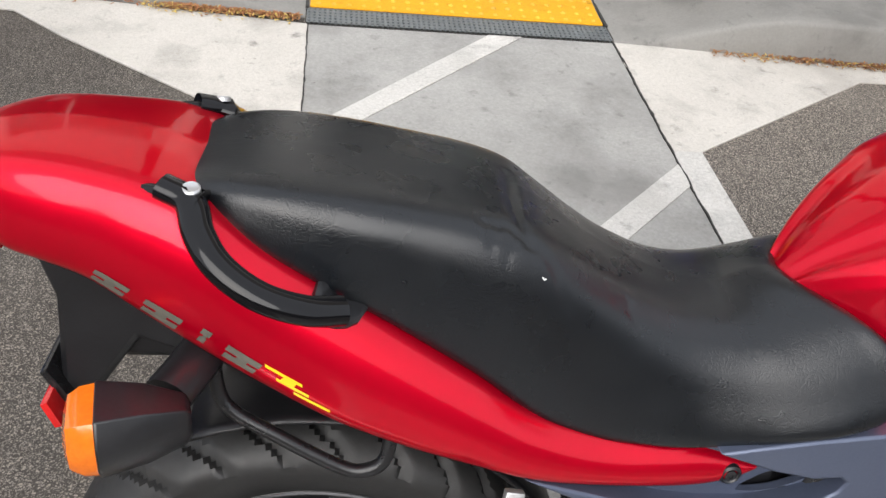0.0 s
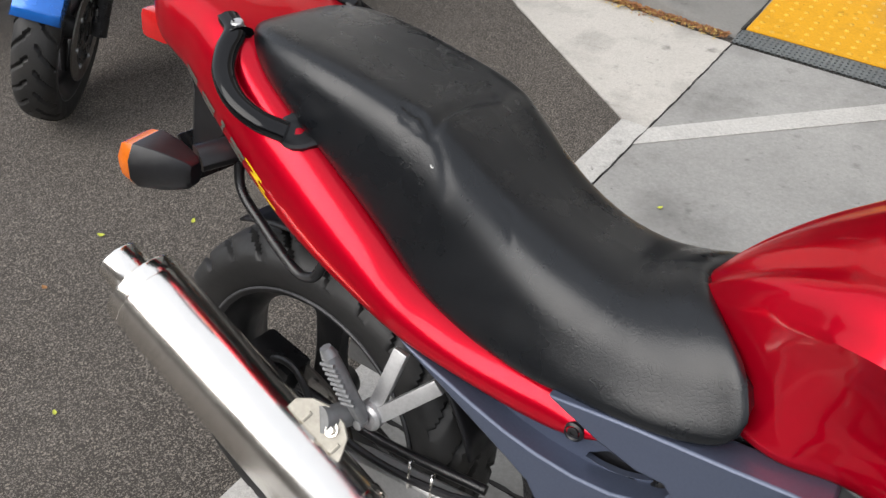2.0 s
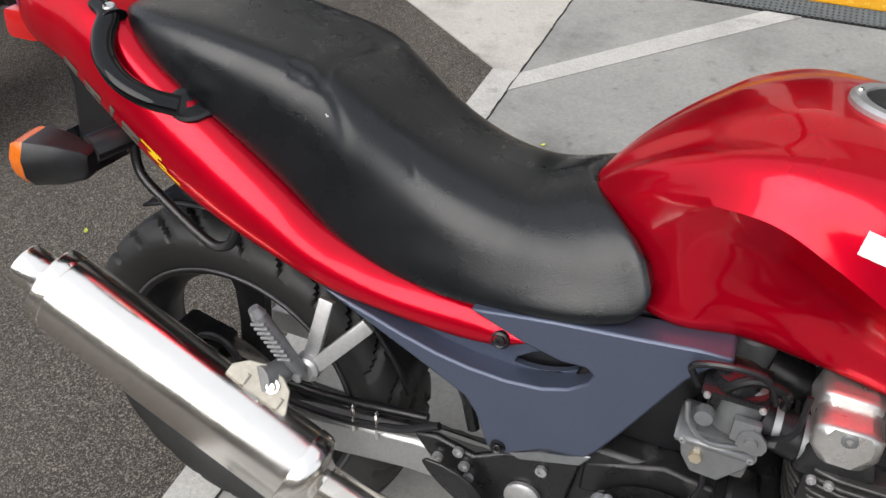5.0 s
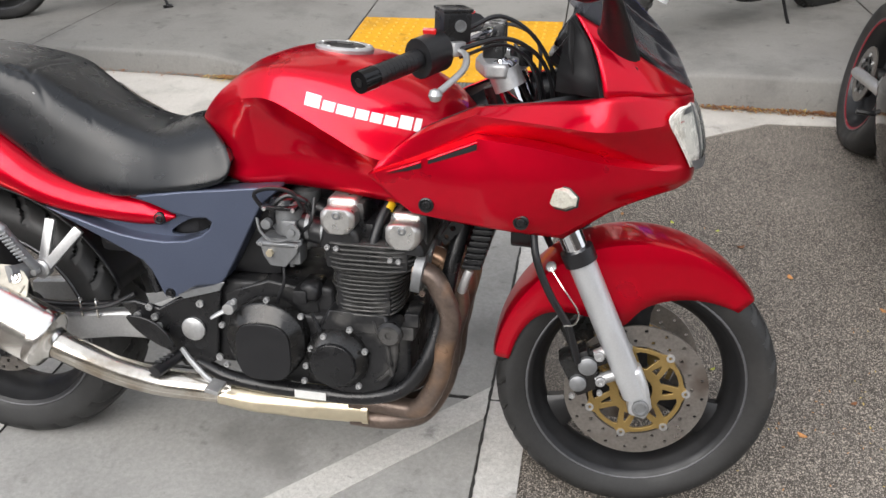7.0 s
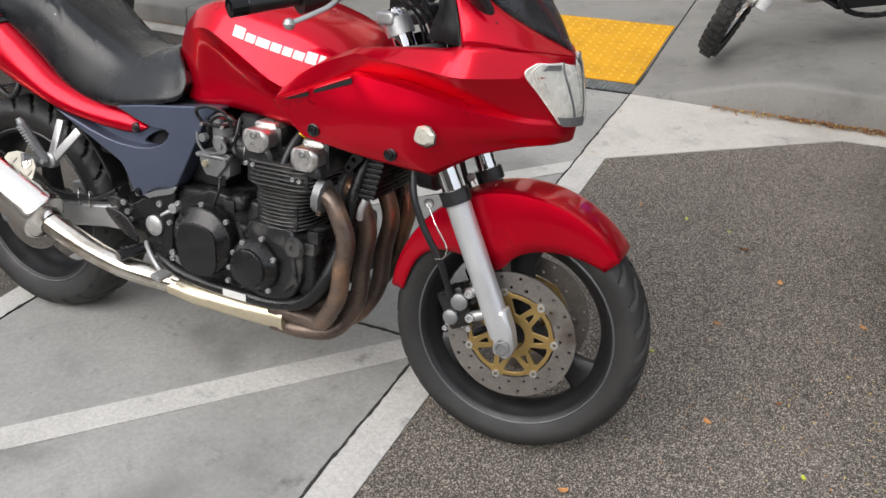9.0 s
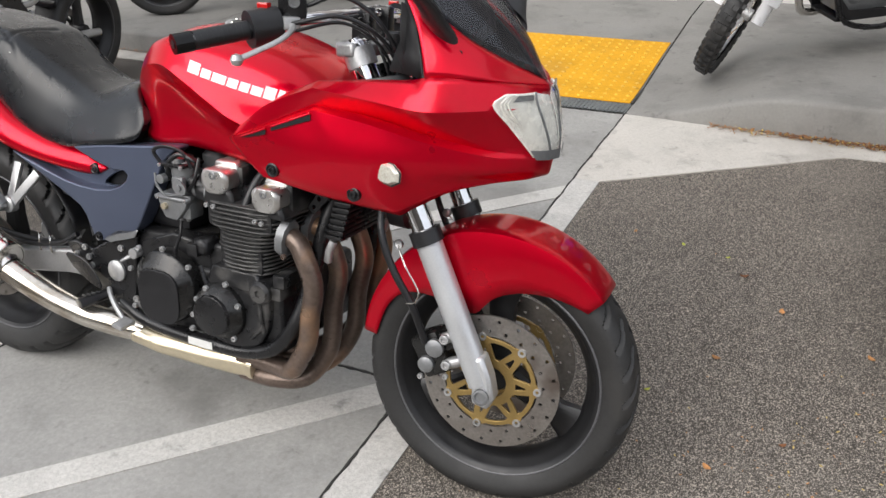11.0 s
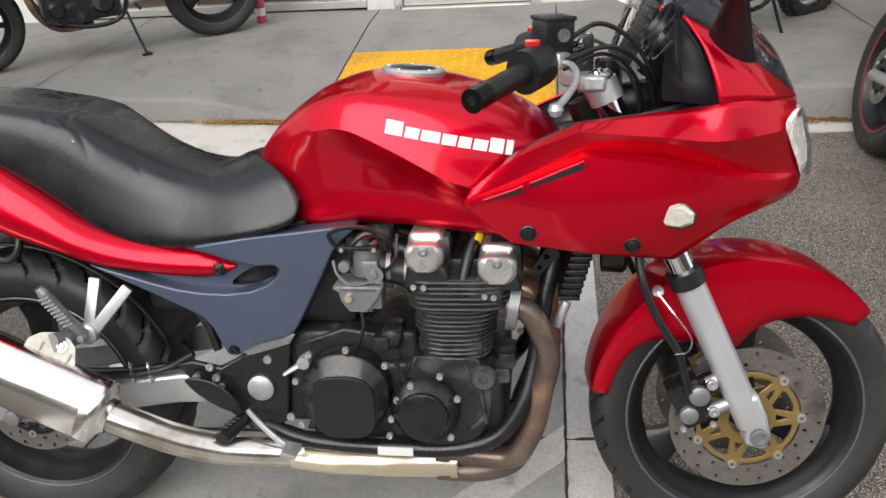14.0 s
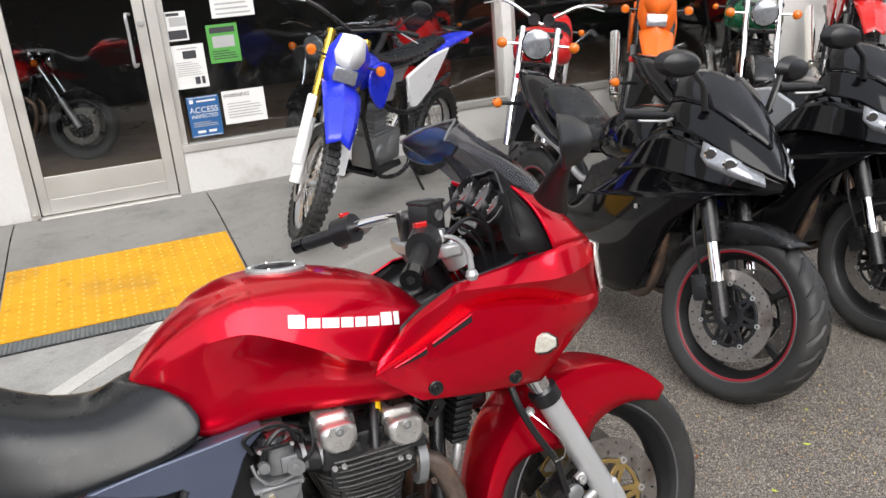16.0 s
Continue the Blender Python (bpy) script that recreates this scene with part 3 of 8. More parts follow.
door = thing("door_1", pose(0, 0, 0), "glazed aluminium shop door, closed, with pull handle", "door")
door["kind"] = "structure"
fy0, fy1 = WALL_Y + 0.0, WALL_Y + 0.07
part("frame", box(0.08, 0.135, fy0, fy1 + 0.03, 0.10, 2.4, 0.003), FRAMEALU, door, smooth=False)
part("frame", box(1.03, 1.10, fy0 - 0.004, fy1 + 0.03, 0.10, 2.4, 0.003), FRAMEALU, door, smooth=False)
part("frame", box(0.08, 1.10, fy0, fy1 + 0.03, 2.4, 2.75, 0.003), FRAMEALU, door, smooth=False)
part("threshold", box(0.135, 1.03, fy0 - 0.05, fy1 + 0.05, 0.095, 0.118, 0.004), FRAMEALU, door, smooth=False)
leaf = part("door_leaf", join(box(0.142, 0.20, fy0 + 0.015, fy1, 0.125, 2.39, 0.003), box(0.955, 1.022, fy0 + 0.015, fy1, 0.125, 2.39, 0.003), box(0.20, 0.955, fy0 + 0.015, fy1, 0.125, 0.225, 0.003), box(0.20, 0.955, fy0 + 0.022, fy1 - 0.004, 0.226, 0.375, 0.003), box(0.20, 0.955, fy0 + 0.015, fy1, 2.3, 2.39, 0.003)), FRAMEALU, door, smooth=False)
pane = part("pane", box(0.20, 0.955, fy0 + 0.036, fy0 + 0.042, 0.375, 2.3), WINGLASS, leaf, smooth=False)
pane.visible_shadow = False
part("handle", tube([(0.925, fy0 + 0.02, 1.02), (0.90, fy0 - 0.05, 1.02), (0.90, fy0 - 0.055, 1.1), (0.90, fy0 - 0.055, 1.26), (0.90, fy0 - 0.05, 1.34), (0.925, fy0 + 0.02, 1.34)], 0.011, 10, 24), ALU, leaf, "bent metal pull handle")
part("lock", lathe([(0.02, 0), (0.02, 0.02), (0.0, 0.02), (-0.004, 0.016), (-0.004, 0)], 16, "y", (0.985, fy0 + 0.0, 1.28)), ALU, leaf)
part("door_stop", join(lathe([(0.0, 0.018), (0.05, 0.018), (0.055, 0.012), (0.055, 0)], 12, "z", (0.105, fy0 - 0.03, 0.1))), STEEL, door)

# shop interior: closed room behind the glass
tagged(part("floor", box(-6, 12, WALL_Y + WT, 10.5, 0.02, 0.10), SHOPFLOOR, smooth=False), "dim brown shop floor behind the glass", "floor", "", "structure")
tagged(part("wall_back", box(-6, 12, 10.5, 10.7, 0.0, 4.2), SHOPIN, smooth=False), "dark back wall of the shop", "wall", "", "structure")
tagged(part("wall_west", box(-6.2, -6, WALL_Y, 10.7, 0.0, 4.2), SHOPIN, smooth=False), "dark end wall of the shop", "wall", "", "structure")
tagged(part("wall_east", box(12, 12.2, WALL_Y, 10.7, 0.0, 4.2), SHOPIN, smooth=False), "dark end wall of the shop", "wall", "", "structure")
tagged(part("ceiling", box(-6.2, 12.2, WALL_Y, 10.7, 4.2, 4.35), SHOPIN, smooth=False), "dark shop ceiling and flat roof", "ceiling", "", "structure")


def text_part(words, x, z, size, y, mat, parent, align="CENTER"):
    """Lettering as a flat mesh from the built-in font."""
    cu = bpy.data.curves.new("text", "FONT")
    cu.body, cu.size, cu.align_x, cu.extrude = words, size, align, 0.0004
    tmp = bpy.data.objects.new("text", cu)
    scene.collection.objects.link(tmp)
    me = bpy.data.meshes.new_from_object(tmp.evaluated_get(bpy.context.evaluated_depsgraph_get()))
    bpy.data.objects.remove(tmp)
    me.transform(pose(x, y, z, 90, 0, 0))
    me.materials.clear()
    me.materials.append(mat)
    ob = new("lettering", me)
    ob.parent = parent
    return ob


def notice(x0, x1, z0, z1, paper, label, rows=(), words=()):
    """A sheet taped to the inside of the glass, with plain bars for its small print."""
    y = WALL_Y + 0.052
    ob = part("notice", box(x0, x1, y, y + 0.001, z0, z1), paper, smooth=False)
    tagged(ob, label, "notice", "papers on the shop window")
    for a, b, c, d, mat in rows:
        part("print_bar", box(x0 + a * (x1 - x0), x0 + b * (x1 - x0), y - 0.0016, y - 0.0004, z0 + c * (z1 - z0), z0 + d * (z1 - z0)), mat, ob, smooth=False)
    for w, cx, cz, size, mat in words:
        text_part(w, x0 + cx * (x1 - x0), z0 + cz * (z1 - z0), size, y - 0.0016, mat, ob)
    return ob


lines = lambda lo, hi, n, mat, a=0.1, b=0.9: [(a, b - (0.25 if k == n - 1 else 0.04 * (k % 3)), lo + (hi - lo) * k / n, lo + (hi - lo) * k / n + 0.35 * (hi - lo) / n, mat) for k in range(n)]
notice(1.185, 1.40, 0.48, 0.76, BLUEPAPER, "blue access notice with white lettering, taped to glass", [(0.04, 0.96, 0.965, 0.98, PAPER), (0.04, 0.96, 0.02, 0.035, PAPER), (0.3, 0.9, 0.86, 0.9, PAPER), (0.08, 0.2, 0.84, 0.93, PAPER), *lines(0.26, 0.40, 3, GREYPRINT), (0.2, 0.45, 0.1, 0.16, PAPER), (0.55, 0.8, 0.1, 0.16, PAPER)], [("ACCESS", 0.5, 0.60, 0.056, PAPER), ("INSPECTED", 0.5, 0.47, 0.036, PAPER)])
notice(1.425, 1.72, 0.54, 0.77, PAPER, "white warning sheet with lines of print", [*lines(0.18, 0.68, 6, GREYPRINT)], [("WARNING", 0.34, 0.80, 0.038, PRINT)])
notice(1.14, 1.36, 0.82, 1.11, PAPER, "white flyer with a small picture and columns of print", [(0.35, 0.75, 0.68, 0.86, PRINT), (0.2, 0.8, 0.9, 0.93, GREYPRINT), *lines(0.3, 0.64, 7, GREYPRINT, 0.12, 0.85), (0.6, 0.75, 0.08, 0.25, PRINT), (0.8, 0.9, 0.08, 0.25, PRINT)])
notice(1.395, 1.605, 0.965, 1.22, GREENPAPER, "green printed flyer on the glass", [(0.1, 0.9, 0.78, 0.93, PRINT), (0.15, 0.85, 0.4, 0.7, GREYPRINT), *lines(0.1, 0.36, 4, PRINT)])
notice(1.14, 1.28, 1.14, 1.33, PAPER, "white brake parts flyer with dark picture", [(0.1, 0.7, 0.85, 0.95, PRINT), (0.2, 0.95, 0.5, 0.8, GREYPRINT), (0.08, 0.92, 0.06, 0.36, PRINT)])
notice(1.45, 1.74, 1.26, 1.46, PAPER, "white sheet taped high on the glass", [*lines(0.1, 0.9, 5, GREYPRINT)])

# unseen plain wall added across the street: darkens the low sky, only reflections show it
FACADE = material("unseen_brown_facade", (0.13, 0.115, 0.10), 0.85, 0, 0.25, 0.5, 6)
tagged(part("wall_south", box(-40, 40, -12.4, -12.0, -0.1, 5.0), FACADE, smooth=False), "added unseen brown wall across the street, darkens low sky and reflections", "wall", "", "structure")

# ---- the red motorcycle, built upright: x ahead from the rear axle, y to its left ----
from mathutils.bvhtree import BVHTree


def skin(ob):
    """A searchable copy of a part's surface, to lay marks on it."""
    me = ob.data
    return BVHTree.FromPolygons([v.co.copy() for v in me.vertices], [tuple(p.vertices) for p in me.polygons])


def laid(tree, x, z, side, lift=0.0012):
    """The place on a flank at (x, z), seen square from that side."""
    hit, normal, _, _ = tree.ray_cast(Vector((x, side * 1.0, z)), Vector((0, -side, 0)))
    if hit is None:
        return Vector((x, side * 0.1, z))
    if normal.y * side < 0:
        normal = -normal
    return hit + normal * lift


def patch(tree, corners, side, nu=4, nv=4, lift=0.0012):
    """A thin film over a flank inside four (x, z) corners."""
    a, b, c, d = (Vector(p) for p in corners)
    return [[laid(tree, *((a.lerp(b, i / nu)).lerp(d.lerp(c, i / nu), j / nv)), side, lift) for i in range(nu + 1)] for j in range(nv + 1)]


bike = thing("motorcycle", Matrix.Translation((0.059, 0.490, 0.001)) @ pose(0, 0, 0, -10.1, 0, 0) @ Matrix.Diagonal((1.019, 1.019, 1.019, 1)), "red half-faired motorcycle with black seat, leaning on its side stand", "motorcycle")


def creased(points, at, counts):
    """A line that is smooth but for sharp bends at the numbered points."""
    ends = [0, *at, len(points) - 1]
    out = []
    for a, b, n in zip(ends, ends[1:], counts):
        run = smooth_line(points[a:b + 1], n)
        out += run if not out else run[1:]
    return out


def sections(keys, xs, shape, segs, bend=None):
    """Lofted body: at each x the half section that shape() gives, mirrored to both sides."""
    f = spline(keys)
    rows = []
    for x in xs:
        pts = [(x, -y, z) for y, z in shape(*f(x))]
        half = creased(pts, (bend,), (segs // 2, segs - segs // 2)) if bend else smooth_line(pts, segs)
        rows.append(half + [Vector((p.x, -p.y, p.z)) for p in reversed(half)][1:])
    return rows


def rounded(poly, times=2):
    """A polygon with its corners cut to a smooth outline."""
    for _ in range(times):
        poly = [q for a, b in zip(poly, poly[1:] + poly[:1]) for q in ((0.75 * a[0] + 0.25 * b[0], 0.75 * a[1] + 0.25 * b[1]), (0.25 * a[0] + 0.75 * b[0], 0.25 * a[1] + 0.75 * b[1]))]
    return poly


def steps(a, b, n):
    return [a + (b - a) * i / n for i in range(n + 1)]


# tank: top height, shoulder width and height, knee recess width and height, lower edge width and height
TANK = [
    (0.530, 0.806, 0.026, 0.788, 0.026, 0.770, 0.030, 0.75),
    (0.552, 0.838, 0.052, 0.806, 0.052, 0.775, 0.056, 0.735),
    (0.580, 0.868, 0.080, 0.826, 0.078, 0.780, 0.082, 0.715),
    (0.612, 0.895, 0.106, 0.846, 0.100, 0.780, 0.106, 0.704),
    (0.645, 0.918, 0.130, 0.860, 0.117, 0.778, 0.122, 0.701),
    (0.68, 0.938, 0.154, 0.874, 0.126, 0.775, 0.128, 0.70),
    (0.74, 0.956, 0.179, 0.880, 0.120, 0.77, 0.119, 0.702),
    (0.80, 0.959, 0.189, 0.856, 0.125, 0.765, 0.124, 0.70),
    (0.86, 0.953, 0.193, 0.824, 0.136, 0.755, 0.136, 0.698),
    (0.92, 0.941, 0.190, 0.790, 0.150, 0.742, 0.149, 0.694),
    (1.0, 0.915, 0.174, 0.766, 0.158, 0.73, 0.157, 0.688),
    (1.06, 0.880, 0.152, 0.760, 0.15, 0.73, 0.15, 0.688),
    (1.10, 0.842, 0.125, 0.76, 0.12, 0.73, 0.12, 0.70),
]
xs = steps(0.530, 1.10, 64)
rows = sections(TANK, xs, lambda zt, w, zs, wk, zm, wl, zb: [(0, zt), (0.3 * w, zt - 0.002), (0.6 * w, zt - 0.012), (0.86 * w, zt - 0.3 * (zt - zs)), (w, zs + 0.004), (0.72 * w + 0.28 * wk, 0.84 * zs + 0.16 * zm), (0.3 * w + 0.7 * wk, 0.5 * zs + 0.5 * zm), (wk, zm), (0.15 * wl + 0.85 * wk, 0.45 * zm + 0.55 * zb), (wl, zb + 0.012), (wl - 0.012, zb)], 44, 4)
tank = part("tank", grid(rows, False, True), RED, bike, "glossy candy-red fuel tank with knee recesses")


cap = part("filler_cap", lathe([(-0.004, 0.058), (0.006, 0.058), (0.010, 0.054), (0.010, 0.043), (0.007, 0.042)], 40, "z", (0, 0, 0)), ALU, tank, "chrome filler ring with black lock centre")
cap.matrix_basis = pose(0.836, 0, 0.9535, 0, 5, 0)
part("lock_cover", lathe([(0.006, 0.042), (0.010, 0.038), (0.011, 0.02), (0.011, 0)], 32, "z"), BLACK, cap)
for a in (0.5, 1.75, 3.0, 4.3, 5.5):
    part("cap_bolt", lathe([(0.009, 0.004), (0.012, 0.003), (0.012, 0)], 8, "z", (0.048 * math.cos(a), 0.048 * math.sin(a), 0)), STEEL, cap)
part("key_slot", box(-0.016, 0.016, -0.006, 0.006, 0.010, 0.014, 0.002), SATIN, cap)


tank_skin = skin(tank)
# maker's name on the flank as plain white blocks in the proportions of its letters
WIDTHS = (1.25, 1.0, 1.35, 1.0, 0.9, 1.0, 1.0, 0.5)
for side in (-1, 1):
    total, at = sum(WIDTHS) + 0.16 * 7, 0.0
    for i, w in enumerate(WIDTHS):
        u0, u1 = at / total, (at + w) / total
        at += w + 0.16
        top = 0.0225 if i in (0, 6, 7) else 0.0168
        x0, x1 = 0.812 + 0.208 * u0, 0.812 + 0.208 * u1
        z0, z1 = 0.878 - 0.047 * u0, 0.878 - 0.047 * u1
        f = lambda x: z0 + (z1 - z0) * (x - x0) / (x1 - x0)
        block = grid(patch(tank_skin, [(x0, f(x0)), (x1, f(x1)), (x1 + 0.004, f(x1) + top), (x0 + 0.004, f(x0) + top)], side, 5, 4))
        part("name_block", block, WHITE, tank, "plain white block of the name strip")


# seat: top height, width, lower edge height, squareness of the section
SEATK = [
    (-0.130, 0.914, 0.034, 0.906, 0.8), (-0.122, 0.927, 0.064, 0.904, 0.8), (-0.106, 0.937, 0.090, 0.900, 0.85), (-0.075, 0.943, 0.109, 0.896, 0.9), (-0.03, 0.943, 0.122, 0.874, 1.0), (0.03, 0.938, 0.129, 0.840, 1.0), (0.10, 0.928, 0.132, 0.797, 1.0),
    (0.17, 0.916, 0.137, 0.752, 0.95), (0.215, 0.903, 0.139, 0.716, 0.85), (0.25, 0.882, 0.139, 0.692, 0.7), (0.30, 0.850, 0.137, 0.671, 0.5), (0.34, 0.828, 0.137, 0.663, 0.35), (0.40, 0.804, 0.142, 0.661, 0.2), (0.46, 0.795, 0.150, 0.671, 0.1),
    (0.52, 0.798, 0.159, 0.684, 0.0), (0.57, 0.806, 0.160, 0.693, 0.0), (0.615, 0.815, 0.153, 0.704, 0.1), (0.640, 0.814, 0.146, 0.722, 0.3), (0.652, 0.802, 0.138, 0.738, 0.5),
]


def seat_shape(zt, w, zb, b):
    h = zt - zb
    box_ = [(0, 0), (0.4, 0.006), (0.68, 0.02), (0.84, 0.085), (0.93, 0.24), (0.975, 0.50), (1.0, 0.84), (0.985, 0.97), (0.92, 1.0)]
    soft = [(0, 0), (0.30, 0.02), (0.52, 0.08), (0.68, 0.19), (0.80, 0.36), (0.90, 0.60), (0.99, 0.86), (0.99, 0.97), (0.92, 1.0)]
    return [((b * p + (1 - b) * q) * w, zt - (b * u + (1 - b) * v) * h) for (p, u), (q, v) in zip(box_, soft)]


FOLDS = [
    ([(0.205, 0.03), (0.198, -0.02), (0.196, -0.06), (0.202, -0.10)], 0.006, 0.0045),
    ([(0.216, 0.0), (0.208, -0.045), (0.206, -0.08)], 0.004, -0.002),
    ([(0.16, -0.10), (0.185, -0.098), (0.206, -0.108)], 0.004, 0.003),
    ([(0.165, -0.112), (0.187, -0.113), (0.205, -0.110)], 0.003, 0.002),
    ([(0.178, -0.094), (0.172, -0.105), (0.166, -0.118)], 0.003, 0.002),
    ([(0.192, -0.100), (0.190, -0.112), (0.182, -0.122)], 0.003, 0.0022),
    ([(0.210, -0.106), (0.228, -0.112), (0.245, -0.122)], 0.005, 0.003),
    ([(0.30, -0.09), (0.312, -0.085), (0.325, -0.092)], 0.003, 0.0012),
    ([(0.305, -0.10), (0.318, -0.096), (0.33, -0.104)], 0.003, 0.0012),
]


def worn(bm):
    """The nose of the seat forks round the tank, and the cover is folded where the step begins."""
    for v in bm.verts:
        k = min(1.0, abs(v.co.y) / 0.150)
        v.co.x -= 0.108 * step((v.co.x - 0.40) / 0.25) * (1 - k ** 1.6)
        if v.co.z < 0.76:
            continue
        drop = 0.0
        for line, width, depth in FOLDS:
            best = 1.0
            for (ax_, ay), (bx, by) in zip(line, line[1:]):
                dx, dy = bx - ax_, by - ay
                k = max(0.0, min(1.0, ((v.co.x - ax_) * dx + (v.co.y - ay) * dy) / (dx * dx + dy * dy)))
                best = min(best, math.hypot(v.co.x - ax_ - k * dx, v.co.y - ay - k * dy))
            if best < 3 * width:
                drop += depth * math.exp(-(best / width) ** 2)
        v.co.z -= drop
    return bm


seat = part("seat", worn(grid(sections(SEATK, steps(-0.130, 0.652, 210), seat_shape, 76), False, True)), SEAT, bike, "stepped black vinyl dual seat, creased")
# a small pale nick
seat_skin = skin(seat)


def on_top(x, y, lift):
    hit, normal, _, _ = seat_skin.ray_cast(Vector((x, y, 1.2)), Vector((0, 0, -1)))
    return hit + (normal if normal.z > 0 else -normal) * lift if hit else Vector((x, y, 0.8))


nick = [on_top(0.219 + 0.004 * k / 4, -0.122 - 0.0005 * math.sin(k), -0.0002) for k in range(5)]
part("nick", tube(nick, 0.0009, 6), LABEL, seat, "small pale nick")

# tail: the red seat cowl and side panels; upper edge height, width, lower edge height
TAILK = [
    (-0.330, 0.930, 0.045, 0.908), (-0.315, 0.942, 0.072, 0.884), (-0.274, 0.951, 0.099, 0.866), (-0.24, 0.952, 0.110, 0.858), (-0.20, 0.949, 0.120, 0.846), (-0.15, 0.942, 0.136, 0.818), (-0.10, 0.926, 0.149, 0.788), (-0.04, 0.884, 0.161, 0.753),
    (0.03, 0.842, 0.170, 0.714), (0.10, 0.799, 0.175, 0.686), (0.17, 0.754, 0.176, 0.662), (0.215, 0.722, 0.173, 0.645), (0.26, 0.698, 0.166, 0.630), (0.32, 0.676, 0.157, 0.617), (0.38, 0.666, 0.149, 0.607), (0.44, 0.658, 0.141, 0.602), (0.48, 0.645, 0.135, 0.608), (0.503, 0.632, 0.131, 0.620),
]


def tail_shape(zt, w, zb):
    h = zt - zb
    return [(0, zt + 0.010 * min(1, h / 0.1)), (0.45 * w, zt + 0.006 * min(1, h / 0.1)), (0.76 * w, zt), (0.87 * w, zt - 0.09 * h), (0.95 * w, zt - 0.28 * h), (0.995 * w, zt - 0.52 * h), (w, zb + 0.30 * h), (0.975 * w, zb + 0.12 * h), (0.91 * w, zb + 0.015 * h), (0.86 * w, zb)]


tail = part("tail_cowl", grid(sections(TAILK, steps(-0.330, 0.503, 92), tail_shape, 36), False, True), RED, bike, "candy-red tail cowl and side panels")
part("tail_light", box(-0.343, -0.282, -0.080, 0.080, 0.850, 0.896, 0.012), REDLENS, bike, "red tail lamp lens")
part("tail_bolt", join(bolt(0.007, 0.003, (0.470, -0.136, 0.620)), lathe([(-0.001, 0.008), (-0.003, 0.010), (-0.001, 0.013), (0.006, 0.014)], 18, "y", (0.470, -0.136, 0.620))), BLACK, bike)


tail_skin = skin(tail)


def decal(x0, x1, v0, v1, slant, mat, label):
    """A film mark on the tail's right flank, its height given as a share of the panel."""
    rows = []
    for k in range(7):
        x = x0 + (x1 - x0) * k / 6
        zt, w, zb = spline(TAILK)(x)
        rows.append([laid(tail_skin, x + slant * q / 4, zb + (zt - zb) * (v0 + (v1 - v0) * q / 4), -1, 0.0009) for q in range(5)])
    part("model_mark", grid(rows), mat, bike, label)


for x0, x1, v in ((-0.194, -0.160, 0.10), (-0.150, -0.114, 0.10), (-0.100, -0.088, 0.14), (-0.078, -0.044, 0.13)):
    for dv in (0.0, 0.085):
        decal(x0 + 0.004 * (dv > 0), x1 - 0.006 * (dv == 0), v + dv, v + dv + 0.045, 0.004, SILVERV, "worn silver model mark, plain bars")
    decal(x0 + (x1 - x0) * 0.35, x0 + (x1 - x0) * 0.62, v + 0.05, v + 0.09, 0.006, SILVERV, "worn silver model mark, plain bars")
decal(-0.038, -0.004, 0.275, 0.305, 0.0, YELLOWV, "yellow slanting bar mark")
decal(-0.028, 0.002, 0.205, 0.235, 0.0, YELLOWV, "yellow slanting bar mark")
decal(-0.024, -0.012, 0.235, 0.275, 0.004, YELLOWV, "yellow slanting bar mark")
decal(-0.012, 0.022, 0.16, 0.19, 0.0, YELLOWV, "yellow slanting bar mark")

# grab rails
for s in (-1, 1):
    part("grab_rail", tube([(-0.128, s * 0.104, 0.939), (-0.104, s * 0.116, 0.931), (-0.094, s * 0.140, 0.914), (-0.076, s * 0.162, 0.895), (-0.042, s * 0.177, 0.875), (-0.002, s * 0.176, 0.860), (0.030, s * 0.160, 0.850)], 0.0150, 14, 34, squash=0.8), GLOSSB, bike, "glossy black moulded grab rail")
    part("rail_tip", tube([(-0.158, s * 0.100, 0.938), (-0.112, s * 0.110, 0.935), (-0.094, s * 0.116, 0.930)], 0.004, 10, squash=0.6, r_end=0.019), GLOSSB, bike)
    part("rail_bolt", moved(lathe([(0.0, 0.0085), (0.004, 0.0085), (0.0055, 0.007), (0.0045, 0.004), (0.0045, 0)], 16, "z"), pose(-0.102, s * 0.114, 0.940, -s * 18, 0, 0)), ALU, bike)
    pad_ = [[laid(tail_skin, 0.034 + 0.030 * q * math.cos(a) * 1.1, 0.846 + 0.022 * q * math.sin(a), s, lift) for a in (math.tau * k / 20 for k in range(20))] for q, lift in ((1.0, 0.0), (0.96, 0.006), (0.80, 0.008), (0.05, 0.008))]
    part("rail_foot", grid(pad_, True, False), BLACK, bike, "flat black rubber foot of the grab rail")
    part("luggage_hook_bar", tube([(-0.088, s * 0.115, 0.80), (-0.089, s * 0.124, 0.750), (-0.078, s * 0.130, 0.715), (-0.03, s * 0.138, 0.684), (0.03, s * 0.145, 0.650), (0.055, s * 0.147, 0.643), (0.078, s * 0.146, 0.655), (0.086, s * 0.135, 0.69)], 0.0075, 10, 40), SATIN, bike, "black bent tube bar under the tail")

